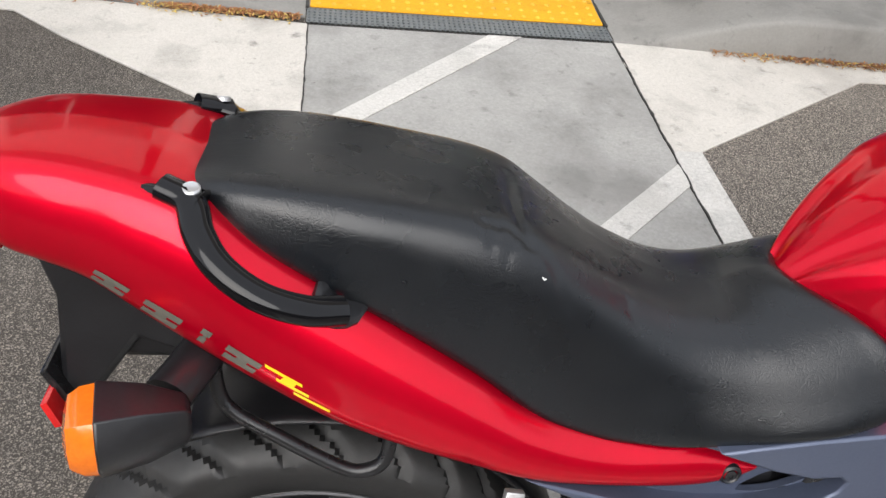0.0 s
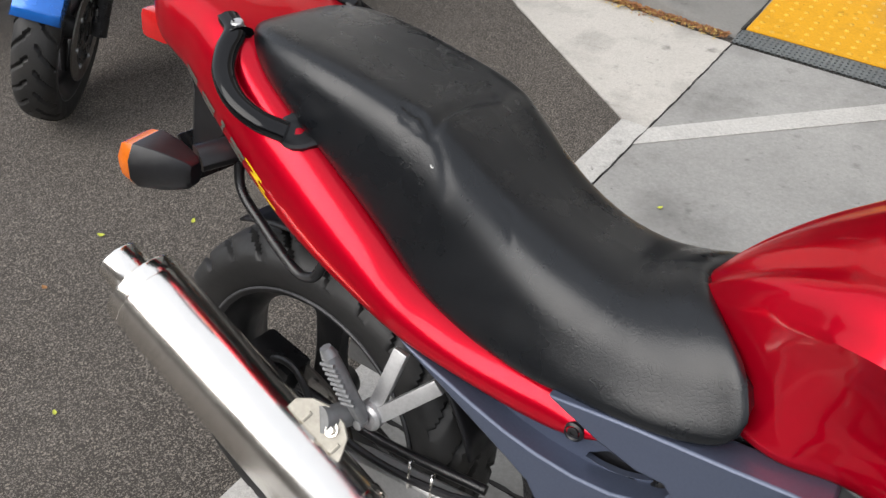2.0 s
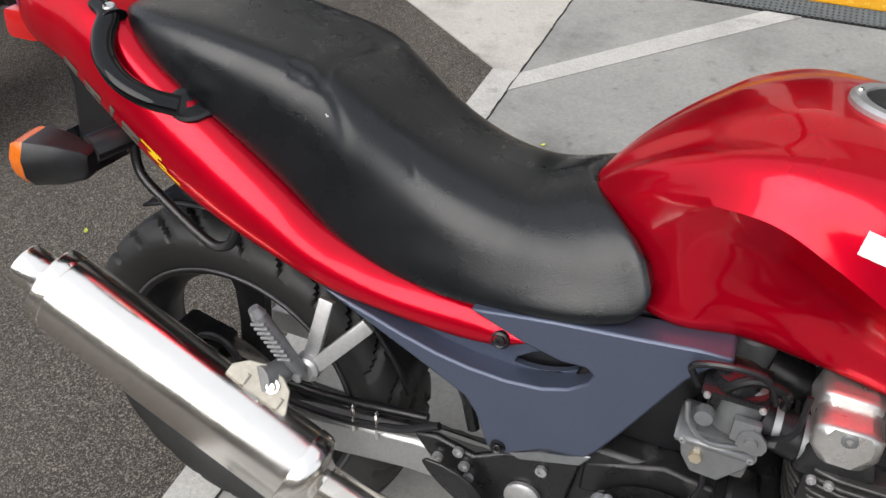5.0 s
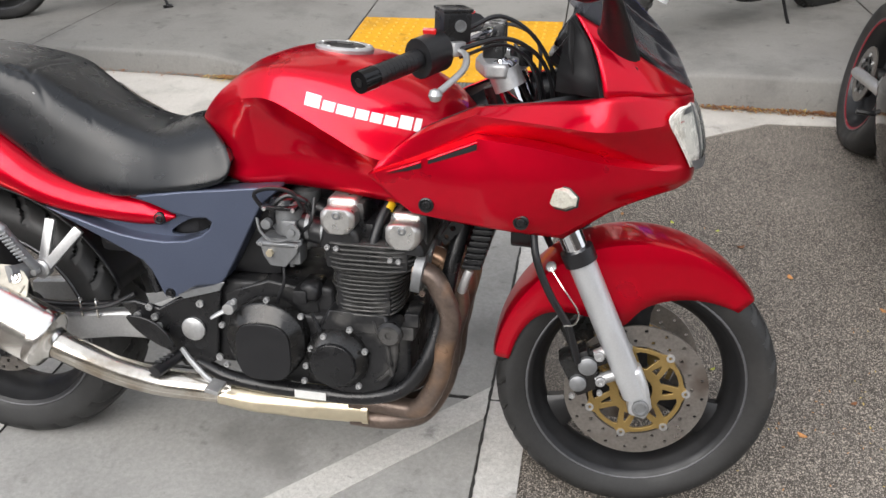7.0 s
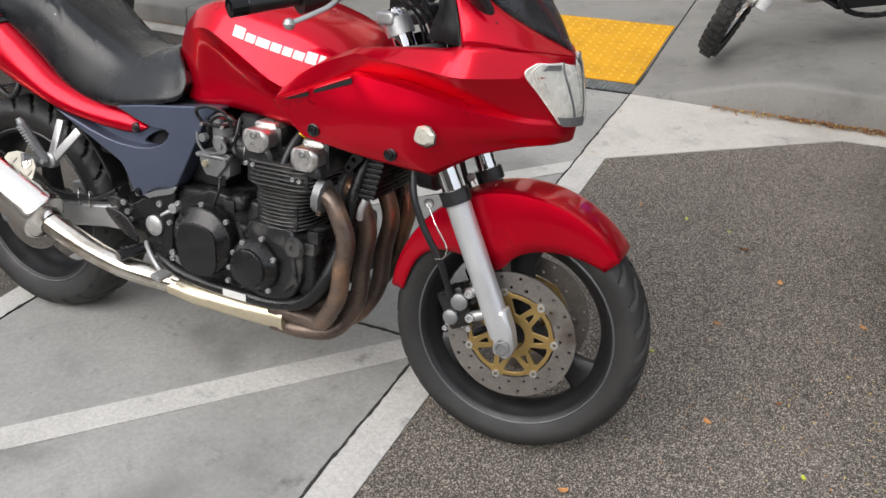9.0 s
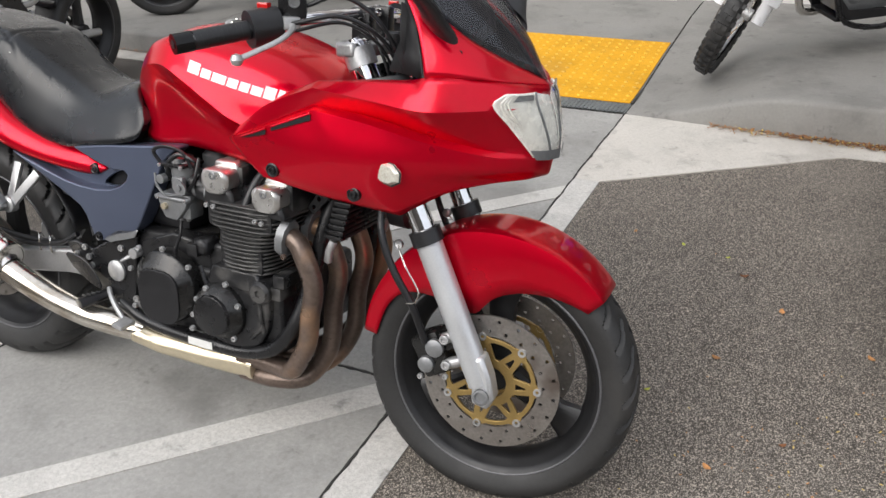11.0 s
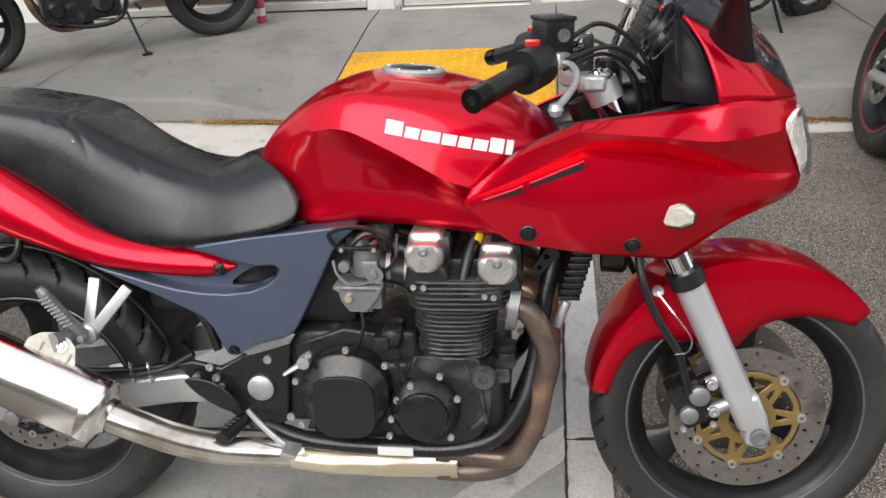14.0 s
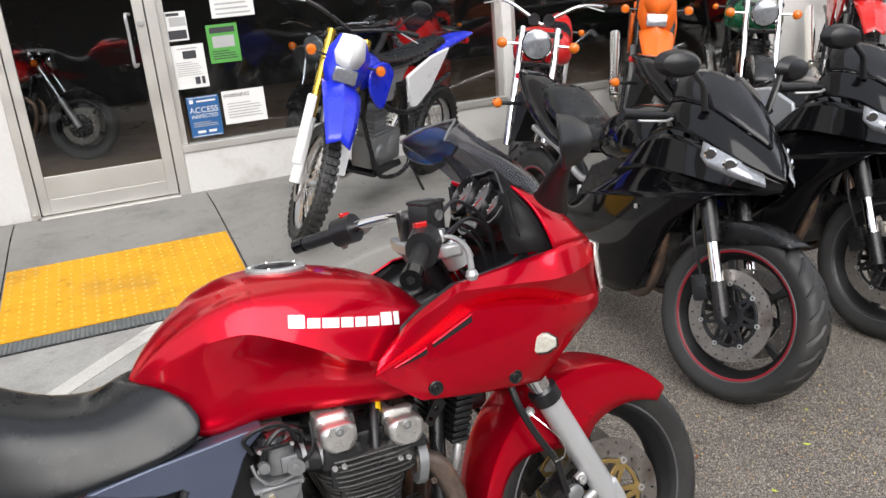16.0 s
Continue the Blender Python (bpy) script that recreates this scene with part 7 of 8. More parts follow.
def exhaust_run(parent, x_head, z_head, side, mat, up=0.45, long=True):
    part("exhaust_pipe", tube([(x_head, side * 0.06, z_head), (x_head + 0.08, side * 0.08, z_head - 0.08), (x_head + 0.04, side * 0.10, 0.26), (x_head - 0.15, side * 0.14, 0.22), (0.35, side * 0.17, 0.26)], 0.02, 12, 26), mat, parent)
    part("exhaust_can", tube([(0.36, side * 0.175, 0.27), (0.30, side * 0.18, 0.29), (-0.20 if long else 0.0, side * 0.20, up)], 0.045, 18), mat, parent, "round exhaust silencer")


def bars(parent, head, wide, rise, back, mat=SATIN, mirrors=True):
    x, z = head
    for s in (-1, 1):
        part("handlebar", tube([(x, 0, z), (x - 0.01, s * 0.10, z + rise * 0.5), (x - 0.03, s * wide * 0.6, z + rise), (x - back, s * wide, z + rise)], 0.011, 10, 16), mat, parent)
        part("grip", tube([(x - back * 0.75, s * wide * 0.78, z + rise), (x - back, s * wide, z + rise)], 0.017, 10), BLACK, parent)
        part("lever", tube([(x - back * 0.3, s * wide * 0.70, z + rise), (x - back * 0.4 + 0.02, s * wide * 0.98, z + rise - 0.02)], 0.006, 8, squash=0.6), ALU, parent)
        if mirrors:
            mr = part("mirror", moved(lathe([(-0.03, 0.0), (-0.02, 0.8), (0.0, 1.0), (0.004, 0.95)], 18, "x"), pose(x - 0.02, s * wide * 0.85, z + rise + 0.17, 0, 0, 180) @ Matrix.Diagonal((1, 0.06, 0.035, 1))), BLACK, parent)
            part("mirror_glass", moved(lathe([(0.003, 0.93), (0.003, 0.0)], 18, "x"), pose(x - 0.02, s * wide * 0.85, z + rise + 0.17, 0, 0, 180) @ Matrix.Diagonal((1, 0.06, 0.035, 1))), CHROME, mr)
            part("mirror_stalk", tube([(x - 0.03, s * wide * 0.6, z + rise), (x - 0.01, s * wide * 0.7, z + rise + 0.09), (x - 0.02, s * wide * 0.85, z + rise + 0.15)], 0.005, 8), SATIN, mr)


def forks(parent, base, top, gap, low_mat, up_mat, low_len=0.30, r=0.026):
    for s in (-1, 1):
        a, b = Vector((base[0], s * gap, base[1])), Vector((top[0], s * gap, top[1]))
        d = (b - a).normalized()
        part("fork_leg", tube([a - d * 0.02, a + d * low_len], r, 14), low_mat, parent)
        part("fork_tube", tube([a + d * low_len, b], r * 0.82, 14), up_mat, parent)
    part("fork_clamp", join(box(top[0] - 0.03, top[0] + 0.03, -gap - 0.03, gap + 0.03, top[1] - 0.05, top[1] - 0.02, 0.006), box(top[0] + 0.03, top[0] + 0.09, -gap - 0.03, gap + 0.03, top[1] - 0.22, top[1] - 0.19, 0.006)), SATIN, parent)


def stand(parent, x, drop=0.0):
    part("side_stand", tube([(x, 0.13, 0.28), (x - 0.03, 0.20, 0.13), (x - 0.05, 0.245, 0.045 + drop)], 0.009, 8), SATIN, parent)
    part("stand_foot", box(x - 0.08, x - 0.02, 0.225, 0.27, 0.036 + drop, 0.046 + drop, 0.002), SATIN, parent)


def chassis(parent, head, mat=SATIN):
    for s in (-1, 1):
        part("frame_tube", tube([(head[0] - 0.05, s * 0.03, head[1] - 0.10), (0.85, s * 0.10, 0.66), (0.52, s * 0.12, 0.58), (0.30, s * 0.11, 0.66), (0.0, s * 0.10, 0.72)], 0.016, 10, 20), mat, parent)
        part("frame_tube", tube([(head[0] - 0.03, s * 0.03, head[1] - 0.16), (1.0, s * 0.09, 0.45), (0.92, s * 0.12, 0.26), (0.60, s * 0.13, 0.25), (0.50, s * 0.12, 0.55)], 0.014, 10, 20), mat, parent)
        part("swingarm", tube([(0.52, s * 0.10, 0.36), (0.25, s * 0.11, 0.34), (-0.02, s * 0.11, 0.305)], 0.022, 10), ALU, parent)
        part("footrest", tube([(0.50, s * 0.14, 0.32), (0.49, s * 0.22, 0.315)], 0.010, 8), SATIN, parent)


def dirt_bike(m, main, panel, label, group, fork_low=WHITEP, fork_up=GOLDFORK, steer=0.0, number=WHITEP):
    """A tall off-road bike: knobbly wheels, long forks, high fenders, slim seat."""
    b = thing("motorcycle", m, label, "motorcycle", group)
    knobby(b, (0, 0, 0.315), 0.315, 0.11, 0.235)
    top, base = Vector((1.09, 0, 1.08)), Vector((1.44, 0, 0.335))
    T = Matrix.Translation(top) @ Matrix.Rotation(radians(steer), 4, (top - base).normalized()) @ Matrix.Translation(-top)
    made = set(b.children)
    knobby(b, (1.44, 0, 0.335), 0.335, 0.085, 0.265)
    forks(b, (1.44, 0.335), (1.09, 1.08), 0.10, fork_low, fork_up, 0.34, 0.03)
    part("fork_guard", join(*[moved(box(-0.014, 0.014, -0.026, 0.026, -0.19, 0.19, 0.012), pose(1.355, s * 0.122, 0.590, 0, -25, 0)) for s in (-1, 1)]), fork_low, b, "long plastic fork guards")
    rows = []
    for k in range(15):
        u = k / 14
        c = Vector((1.18 + 0.50 * u, 0, 0.87 - 0.08 * u - 0.10 * u * u + 0.04 * math.sin(math.pi * u)))
        w = 0.055 + 0.050 * math.sin(math.pi * min(1, 0.25 + 0.7 * u))
        rows.append([c + Vector((0, w * q / 3 * 1.0, -0.030 * abs(q / 3) ** 1.3 + (0.010 if q == 0 else 0))) for q in range(-3, 4)])
    part("front_fender", grid(rows), main, b, "high plastic front fender", solid=0.005)
    mask = part("headlight_mask", grid([[(1.20, -0.07, 1.10), (1.235, 0, 1.12), (1.20, 0.07, 1.10)], [(1.235, -0.115, 1.02), (1.275, 0, 1.04), (1.235, 0.115, 1.02)], [(1.26, -0.12, 0.93), (1.30, 0, 0.94), (1.26, 0.12, 0.93)], [(1.275, -0.09, 0.86), (1.315, 0, 0.86), (1.275, 0.09, 0.86)], [(1.285, -0.06, 0.82), (1.31, 0, 0.82), (1.285, 0.06, 0.82)]]), main, b, "headlight mask", solid=0.006)
    part("number_panel", grid([[(1.208, -0.064, 1.105), (1.240, 0, 1.122), (1.208, 0.064, 1.105)], [(1.246, -0.085, 1.01), (1.284, 0, 1.02), (1.246, 0.085, 1.01)], [(1.262, -0.06, 0.955), (1.300, 0, 0.950), (1.262, 0.06, 0.955)]]), number, mask, "white number panel", solid=0.004).location = (0.013, 0, 0.004)
    part("headlight", moved(box(-0.02, 0.022, -0.064, 0.064, -0.040, 0.040, 0.014), pose(1.300, 0, 0.915, 0, -12, 0)), LAMPGREY, mask, "square headlight")
    for s in (-1, 1):
        part("turn_signal", tube([(1.22, s * 0.10, 0.97), (1.22, s * 0.17, 0.975)], 0.007, 8), BLACK, b)
        part("signal_lens", moved(lathe([(-0.03, 0), (-0.025, 0.022), (0.0, 0.03), (0.025, 0.022), (0.03, 0)], 12, "x"), pose(1.22, s * 0.195, 0.975)), AMBER, b, "amber turn signal")
    bars(b, (1.08, 1.10), 0.39, 0.07, 0.10, SATIN, True)
    for o in set(b.children) - made:
        o.matrix_basis = T @ o.matrix_basis
    for s in (-1, 1):
        part("radiator_shroud", slab(rounded([(1.08, 0.93), (1.12, 0.82), (1.03, 0.70), (0.95, 0.66), (0.89, 0.75), (0.82, 0.86), (0.92, 0.94)], 1), s * 0.125, s * 0.145), main, b, "plastic radiator shroud", bevel=0.01)
        part("side_panel", slab([(0.62, 0.80), (0.55, 0.60), (0.40, 0.58), (0.22, 0.74), (0.05, 0.90), (0.30, 0.88)], s * 0.10, s * 0.12), panel, b, "pale side panel", bevel=0.008)
    body("seat", [(0.0, 0.955, 0.06, 0.90), (0.15, 0.955, 0.075, 0.88), (0.45, 0.93, 0.085, 0.84), (0.75, 0.935, 0.075, 0.84), (0.92, 0.985, 0.06, 0.88)], b, SEAT, "slim black seat")
    body("tank", [(0.80, 0.90, 0.07, 0.78), (0.92, 0.965, 0.10, 0.76), (1.02, 0.97, 0.11, 0.77), (1.10, 0.93, 0.08, 0.79)], b, main)
    body("rear_fender", [(-0.48, 0.93, 0.045, 0.915), (-0.30, 0.935, 0.07, 0.90), (-0.05, 0.925, 0.08, 0.87), (0.15, 0.90, 0.08, 0.84)], b, main, "upswept rear fender")
    part("tail_lamp", box(-0.44, -0.38, -0.04, 0.04, 0.86, 0.90, 0.01), REDLENS, b)
    engine_lump(b, 0.60, 0.94, 0.29, 0.64, 0.088, GREYP)
    part("skid_plate", join(box(0.62, 0.96, -0.10, 0.10, 0.255, 0.275, 0.01), *[slab([(0.64, 0.26), (0.95, 0.26), (1.0, 0.37), (0.97, 0.38), (0.90, 0.31), (0.66, 0.30)], q * 0.095, q * 0.105) for q in (-1, 1)]), BLACK, b, "black plastic skid plate")
    part("radiator", moved(box(-0.02, 0.02, -0.095, 0.095, -0.12, 0.12, 0.005), pose(1.05, 0, 0.75, 0, -15, 0)), SATIN, b)
    chassis(b, (1.12, 1.02))
    part("shock", tube([(0.42, 0, 0.40), (0.48, 0, 0.72)], 0.035, 12), SATIN, b)
    exhaust_run(b, 0.98, 0.62, -1, STEEL, 0.68)
    stand(b, 0.58)
    return b


def road_bike(m, main, accent, label, group, fairing_kind="none", stripe=None, disc=SATIN, rim_mat=RIM, fork_mat=ALU, seat_up=0.0, can=STEEL, round_lamp=True, steer=0.0, screen_mat=SMOKE, tall_bars=0.06, pipe_side=-1):
    """A road bike: cast wheels, tank, seat, tail, engine; bare, or with a full sports fairing."""
    b = thing("motorcycle", m, label, "motorcycle", group)
    wheel("rear_wheel", b, (0, 0, 0.308), 0.312, 0.165, 0.222, TYRE_R, rim_mat, 0.135, (-0.085,), 0.11, disc, 3, "rear wheel", stripe, 48)
    top, base = Vector((1.13, 0, 0.93)), Vector((1.42, 0, 0.296))
    T = Matrix.Translation(top) @ Matrix.Rotation(radians(steer), 4, (top - base).normalized()) @ Matrix.Translation(-top)
    made = set(b.children)
    wheel("front_wheel", b, base, 0.298, 0.122, 0.222, TYRE_F, rim_mat, 0.095, (-0.07, 0.07), 0.155, disc, 5, "front wheel with twin discs", stripe, 56, True, (24, 1.1))
    forks(b, (1.41, 0.31), (1.12, 0.95), 0.105, fork_mat, CHROME, 0.10 if fairing_kind == "full" else 0.26, 0.026)
    if fairing_kind == "full":
        for s in (-1, 1):
            part("fork_outer", tube([(1.41 - 0.29 * 0.33, s * 0.105, 0.31 + 0.64 * 0.33), (1.12, s * 0.105, 0.95)], 0.029, 14), SATIN, b, "black fork outer tube")
    for s in (-1, 1):
        part("brake_caliper", moved(box(-0.03, 0.03, -0.022, 0.022, -0.045, 0.045, 0.01), pose(1.305, s * 0.085, 0.36, 0, -25, 0)), SATIN, b)
        part("brake_hose", tube([(1.30, s * 0.10, 0.40), (1.25, s * 0.12, 0.52), (1.20, s * 0.10, 0.66)], 0.006, 8, 14), BLACK, b)
    rows = []
    for k in range(19):
        a = radians(146 - (84 if main == GLOSSB else 112) * k / 18)
        rows.append([(1.42 + (0.318 - 0.012 * (q / 4) ** 2 - (0.07 * math.sin(math.pi * k / 18) if abs(q) == 4 else 0)) * math.cos(a), 0.066 * math.sin(q / 4 * math.pi / 2), 0.296 + (0.318 - 0.012 * (q / 4) ** 2 - (0.07 * math.sin(math.pi * k / 18) if abs(q) == 4 else 0)) * math.sin(a)) for q in range(-4, 5)])
    part("front_mudguard", grid(rows), SATIN if main == GLOSSB or fairing_kind == "none" else main, b, "front mudguard", solid=0.004)
    sport = fairing_kind == "full"
    if not sport:
        bars(b, (1.10, 0.97), 0.37, tall_bars, 0.12, CHROME)
    else:
        for s in (-1, 1):
            part("clip_on", tube([(1.10, s * 0.10, 0.91), (1.02, s * 0.33, 0.885)], 0.012, 10), SATIN, b)
            part("grip", tube([(1.055, s * 0.22, 0.895), (1.015, s * 0.345, 0.882)], 0.018, 12), BLACK, b, "black rubber grip")
            part("lever", tube([(1.10, s * 0.19, 0.895), (1.13, s * 0.26, 0.885), (1.09, s * 0.35, 0.87)], 0.007, 8, 12, squash=0.6), ALU, b, "silver lever")
    for o in set(b.children) - made:
        o.matrix_basis = T @ o.matrix_basis
    body("tank", [(0.56, 0.80, 0.09, 0.70), (0.64, 0.87, 0.14, 0.69), (0.78, 0.925, 0.18, 0.69), (0.92, 0.925, 0.18, 0.70), (1.02, 0.88, 0.14, 0.72), (1.07, 0.83, 0.10, 0.74)], b, main, "painted fuel tank")
    body("seat", [(0.02, 0.90 + seat_up, 0.09, 0.84 + seat_up), (0.12, 0.895 + seat_up, 0.12, 0.80), (0.24, 0.865, 0.13, 0.76), (0.34, 0.815, 0.135, 0.72), (0.50, 0.805, 0.13, 0.70), (0.60, 0.82, 0.10, 0.71)], b, SEAT, "black seat")
    body("tail", [(-0.34, 0.93 + seat_up, 0.04, 0.90 + seat_up), (-0.20, 0.92 + seat_up, 0.09, 0.85), (-0.02, 0.87, 0.125, 0.76), (0.20, 0.78, 0.14, 0.68), (0.36, 0.72, 0.14, 0.66)], b, main, "painted tail")
    part("tail_lamp", box(-0.355, -0.32, -0.05, 0.05, 0.885 + seat_up, 0.915 + seat_up, 0.008), REDLENS, b)
    engine_lump(b, 0.58, 1.02, 0.26, 0.66, 0.16, ENGINE)
    chassis(b, (1.12, 0.92), ALU if sport else SATIN)
    part("rear_hugger", grid([[(0.335 * math.cos(a), y, 0.308 + 0.335 * math.sin(a)) for y in (-0.08, -0.06, 0.06, 0.08)] for a in steps(radians(35), radians(120), 10)]), BLACK, b, solid=0.004)
    part("plate_hanger", slab([(-0.30, 0.86), (-0.18, 0.80), (-0.30, 0.60), (-0.34, 0.62)], -0.05, 0.05), BLACK, b, bevel=0.005)
    for s in (-1, 1):
        part("rear_signal", tube([(-0.26, s * 0.05, 0.80), (-0.27, s * 0.16, 0.80)], 0.010, 8), BLACK, b)
        part("signal_lens", moved(lathe([(-0.03, 0), (-0.02, 0.02), (0.01, 0.025), (0.025, 0.015), (0.03, 0)], 10, "x"), pose(-0.275, s * 0.175, 0.80)), AMBER, b)
        part("header_pipe", tube([(1.02, s * 0.10, 0.58), (1.08, s * 0.10, 0.50), (1.05, s * 0.09, 0.33), (0.95, s * 0.07, 0.22), (0.75, s * 0.05, 0.21)], 0.02, 10, 20), PIPE, b)
    exhaust_run(b, 0.92, 0.30, pipe_side, can, 0.46)
    stand(b, 0.56)
    if sport:
        panel = [
            [(0.42, 0.32, 0.13), (0.58, 0.25, 0.15), (0.82, 0.215, 0.16), (1.00, 0.25, 0.155), (1.08, 0.37, 0.15), (1.14, 0.50, 0.14), (1.20, 0.59, 0.13)],
            [(0.47, 0.42, 0.18), (0.62, 0.40, 0.205), (0.82, 0.40, 0.215), (0.99, 0.43, 0.21), (1.10, 0.50, 0.20), (1.19, 0.57, 0.185), (1.27, 0.63, 0.16)],
            [(0.62, 0.535, 0.20), (0.74, 0.565, 0.225), (0.88, 0.595, 0.24), (1.02, 0.622, 0.24), (1.15, 0.645, 0.228), (1.26, 0.668, 0.20), (1.35, 0.688, 0.165)],
            [(0.64, 0.545, 0.165), (0.75, 0.578, 0.18), (0.89, 0.610, 0.19), (1.02, 0.638, 0.19), (1.15, 0.660, 0.18), (1.26, 0.682, 0.16), (1.35, 0.700, 0.13)],
            [(0.84, 0.665, 0.165), (0.92, 0.700, 0.178), (1.02, 0.728, 0.182), (1.13, 0.738, 0.178), (1.24, 0.735, 0.160), (1.35, 0.725, 0.125), (1.47, 0.722, 0.03)],
            [(0.83, 0.672, 0.190), (0.92, 0.712, 0.205), (1.02, 0.742, 0.210), (1.13, 0.752, 0.205), (1.25, 0.750, 0.182), (1.38, 0.742, 0.135), (1.50, 0.735, 0.0)],
            [(0.95, 0.775, 0.180), (1.0, 0.815, 0.190), (1.07, 0.850, 0.193), (1.16, 0.868, 0.185), (1.27, 0.858, 0.158), (1.39, 0.822, 0.110), (1.51, 0.765, 0.0)],
        ]
        ls = [smooth_line([(x, -w, z) for x, z, w in r], 30) for r in panel]
        f = part("fairing", both(grid([creased([l[i] for l in ls], (2, 3, 4, 5), (10, 2, 5, 2, 6)) for i in range(31)])), main, b, "full glossy sports fairing with recessed vents", solid=0.005)
        for s in (-1, 1):
            part("vent_grille", slab([(0.70, 0.555), (0.88, 0.60), (1.05, 0.635), (1.18, 0.66), (1.16, 0.73), (1.02, 0.725), (0.86, 0.67)], s * 0.150, s * 0.158), SATIN, f, "matt black recess behind the vent")
            part("panel_bolt", lathe([(0, 0.009), (s * 0.004, 0.009), (s * 0.005, 0.0)], 12, "y", (1.08, s * 0.237, 0.600)), ALU, f)
            part("frame_spar", slab([(0.52, 0.50), (0.60, 0.46), (0.68, 0.56), (0.90, 0.68), (1.04, 0.76), (1.02, 0.82), (0.86, 0.76), (0.62, 0.66)], s * 0.135, s * 0.155), SATIN, b, "black frame spar", bevel=0.010)
        nose = [[(1.02, -0.185, 0.84), (1.15, -0.188, 0.885), (1.28, -0.155, 0.87), (1.40, -0.105, 0.82), (1.52, 0, 0.77)],
                [(1.06, -0.17, 0.92), (1.16, -0.165, 0.935), (1.27, -0.135, 0.92), (1.38, -0.085, 0.865), (1.49, 0, 0.80)],
                [(1.08, -0.15, 0.97), (1.16, -0.14, 0.98), (1.25, -0.11, 0.965), (1.34, -0.065, 0.92), (1.43, 0, 0.86)]]
        nl = [smooth_line(c, 20) for c in nose]
        part("nose_cowl", both(grid([smooth_line([l[i] for l in nl], 8) for i in range(21)])), main, f, solid=0.004)
        scr = [nose[2], [(1.06, -0.13, 1.02), (1.13, -0.12, 1.035), (1.20, -0.09, 1.03), (1.27, -0.05, 1.00), (1.33, 0, 0.96)], [(1.03, -0.09, 1.06), (1.08, -0.08, 1.075), (1.13, -0.06, 1.08), (1.17, -0.03, 1.075), (1.20, 0, 1.06)]]
        sc = [smooth_line([Vector(p) + Vector((0.003, 0, 0.004)) for p in c], 20) for c in scr]
        part("screen", both(grid([smooth_line([l[i] for l in sc], 8) for i in range(21)])), screen_mat, f, "dark smoked screen", solid=0.003)
        for s in (-1, 1):
            hl_ = [[(1.285, s * 0.152, 0.862), (1.36, s * 0.118, 0.835), (1.46, s * 0.04, 0.785)], [(1.30, s * 0.168, 0.815), (1.385, s * 0.125, 0.79), (1.485, s * 0.05, 0.758)], [(1.33, s * 0.155, 0.785), (1.40, s * 0.115, 0.766), (1.485, s * 0.05, 0.748)]]
            q = [smooth_line([Vector(p) + Vector((0.008, s * 0.008, 0.004)) for p in c], 12) for c in hl_]
            lamp_ = part("headlight", grid(q), LAMPGREY, f, "slanted twin headlight", solid=0.004)
            part("lamp_bowl", moved(lathe([(0.006, 0.0), (0.006, 0.018), (0.0, 0.024)], 18, "x"), pose(1.395, s * 0.125, 0.805, 0, 0, s * 40)), CHROME, lamp_)
            part("lamp_bowl", moved(lathe([(0.006, 0.0), (0.006, 0.016), (0.0, 0.021)], 18, "x"), pose(1.335, s * 0.158, 0.832, 0, 0, s * 40)), CHROME, lamp_)
            mr = part("mirror", moved(lathe([(-0.05, 0.0), (-0.03, 0.75), (0.0, 1.0), (0.006, 0.96)], 20, "x"), pose(1.20, s * 0.235, 1.105, 0, 0, 180 + s * 14) @ Matrix.Diagonal((1.1, 0.082, 0.046, 1))), BLACK, b, "black mirror")
            part("mirror_glass", moved(lathe([(0.005, 0.93), (0.005, 0.0)], 20, "x"), pose(1.20, s * 0.235, 1.105, 0, 0, 180 + s * 14) @ Matrix.Diagonal((1.1, 0.082, 0.046, 1))), CHROME, mr)
            part("mirror_stalk", tube([(1.24, s * 0.13, 0.96), (1.24, s * 0.15, 1.04), (1.21, s * 0.19, 1.095)], 0.014, 8, squash=0.6), BLACK, mr)
            if accent != main:
                part("tank_cover", slab([(0.58, 0.74), (0.66, 0.86), (0.84, 0.89), (0.98, 0.84), (1.0, 0.76), (0.84, 0.70)], s * 0.165, s * 0.185), accent, b, bevel=0.012)
    else:
        if round_lamp:
            lampo = part("headlight", lathe([(-0.07, 0.0), (-0.06, 0.05), (-0.02, 0.085), (0.02, 0.092), (0.03, 0.088)], 28, "x", (1.25, 0, 0.87)), CHROME, b, "round chrome headlight")
            part("lamp_lens", lathe([(0.03, 0.080), (0.040, 0.056), (0.044, 0.0)], 28, "x", (1.25, 0, 0.87)), LAMPGREY, lampo, "clear fluted lens")
        for s in (-1, 1):
            part("front_signal", tube([(1.18, s * 0.10, 0.86), (1.18, s * 0.20, 0.86)], 0.008, 8), CHROME, b)
            part("signal_lens", moved(lathe([(-0.03, 0), (-0.02, 0.025), (0.01, 0.032), (0.025, 0.02), (0.03, 0)], 12, "x"), pose(1.19, s * 0.215, 0.86)), AMBER, b, "amber turn signal")
            part("side_panel", slab([(0.28, 0.70), (0.40, 0.52), (0.56, 0.50), (0.62, 0.62), (0.56, 0.70)], s * 0.125, s * 0.14), accent, b, bevel=0.008)
            part("dial", lathe([(0, 0), (0, 0.035), (-0.03, 0.035), (-0.03, 0)], 18, "x", (1.13, s * 0.045, 1.0)), BLACK, b)
    return b


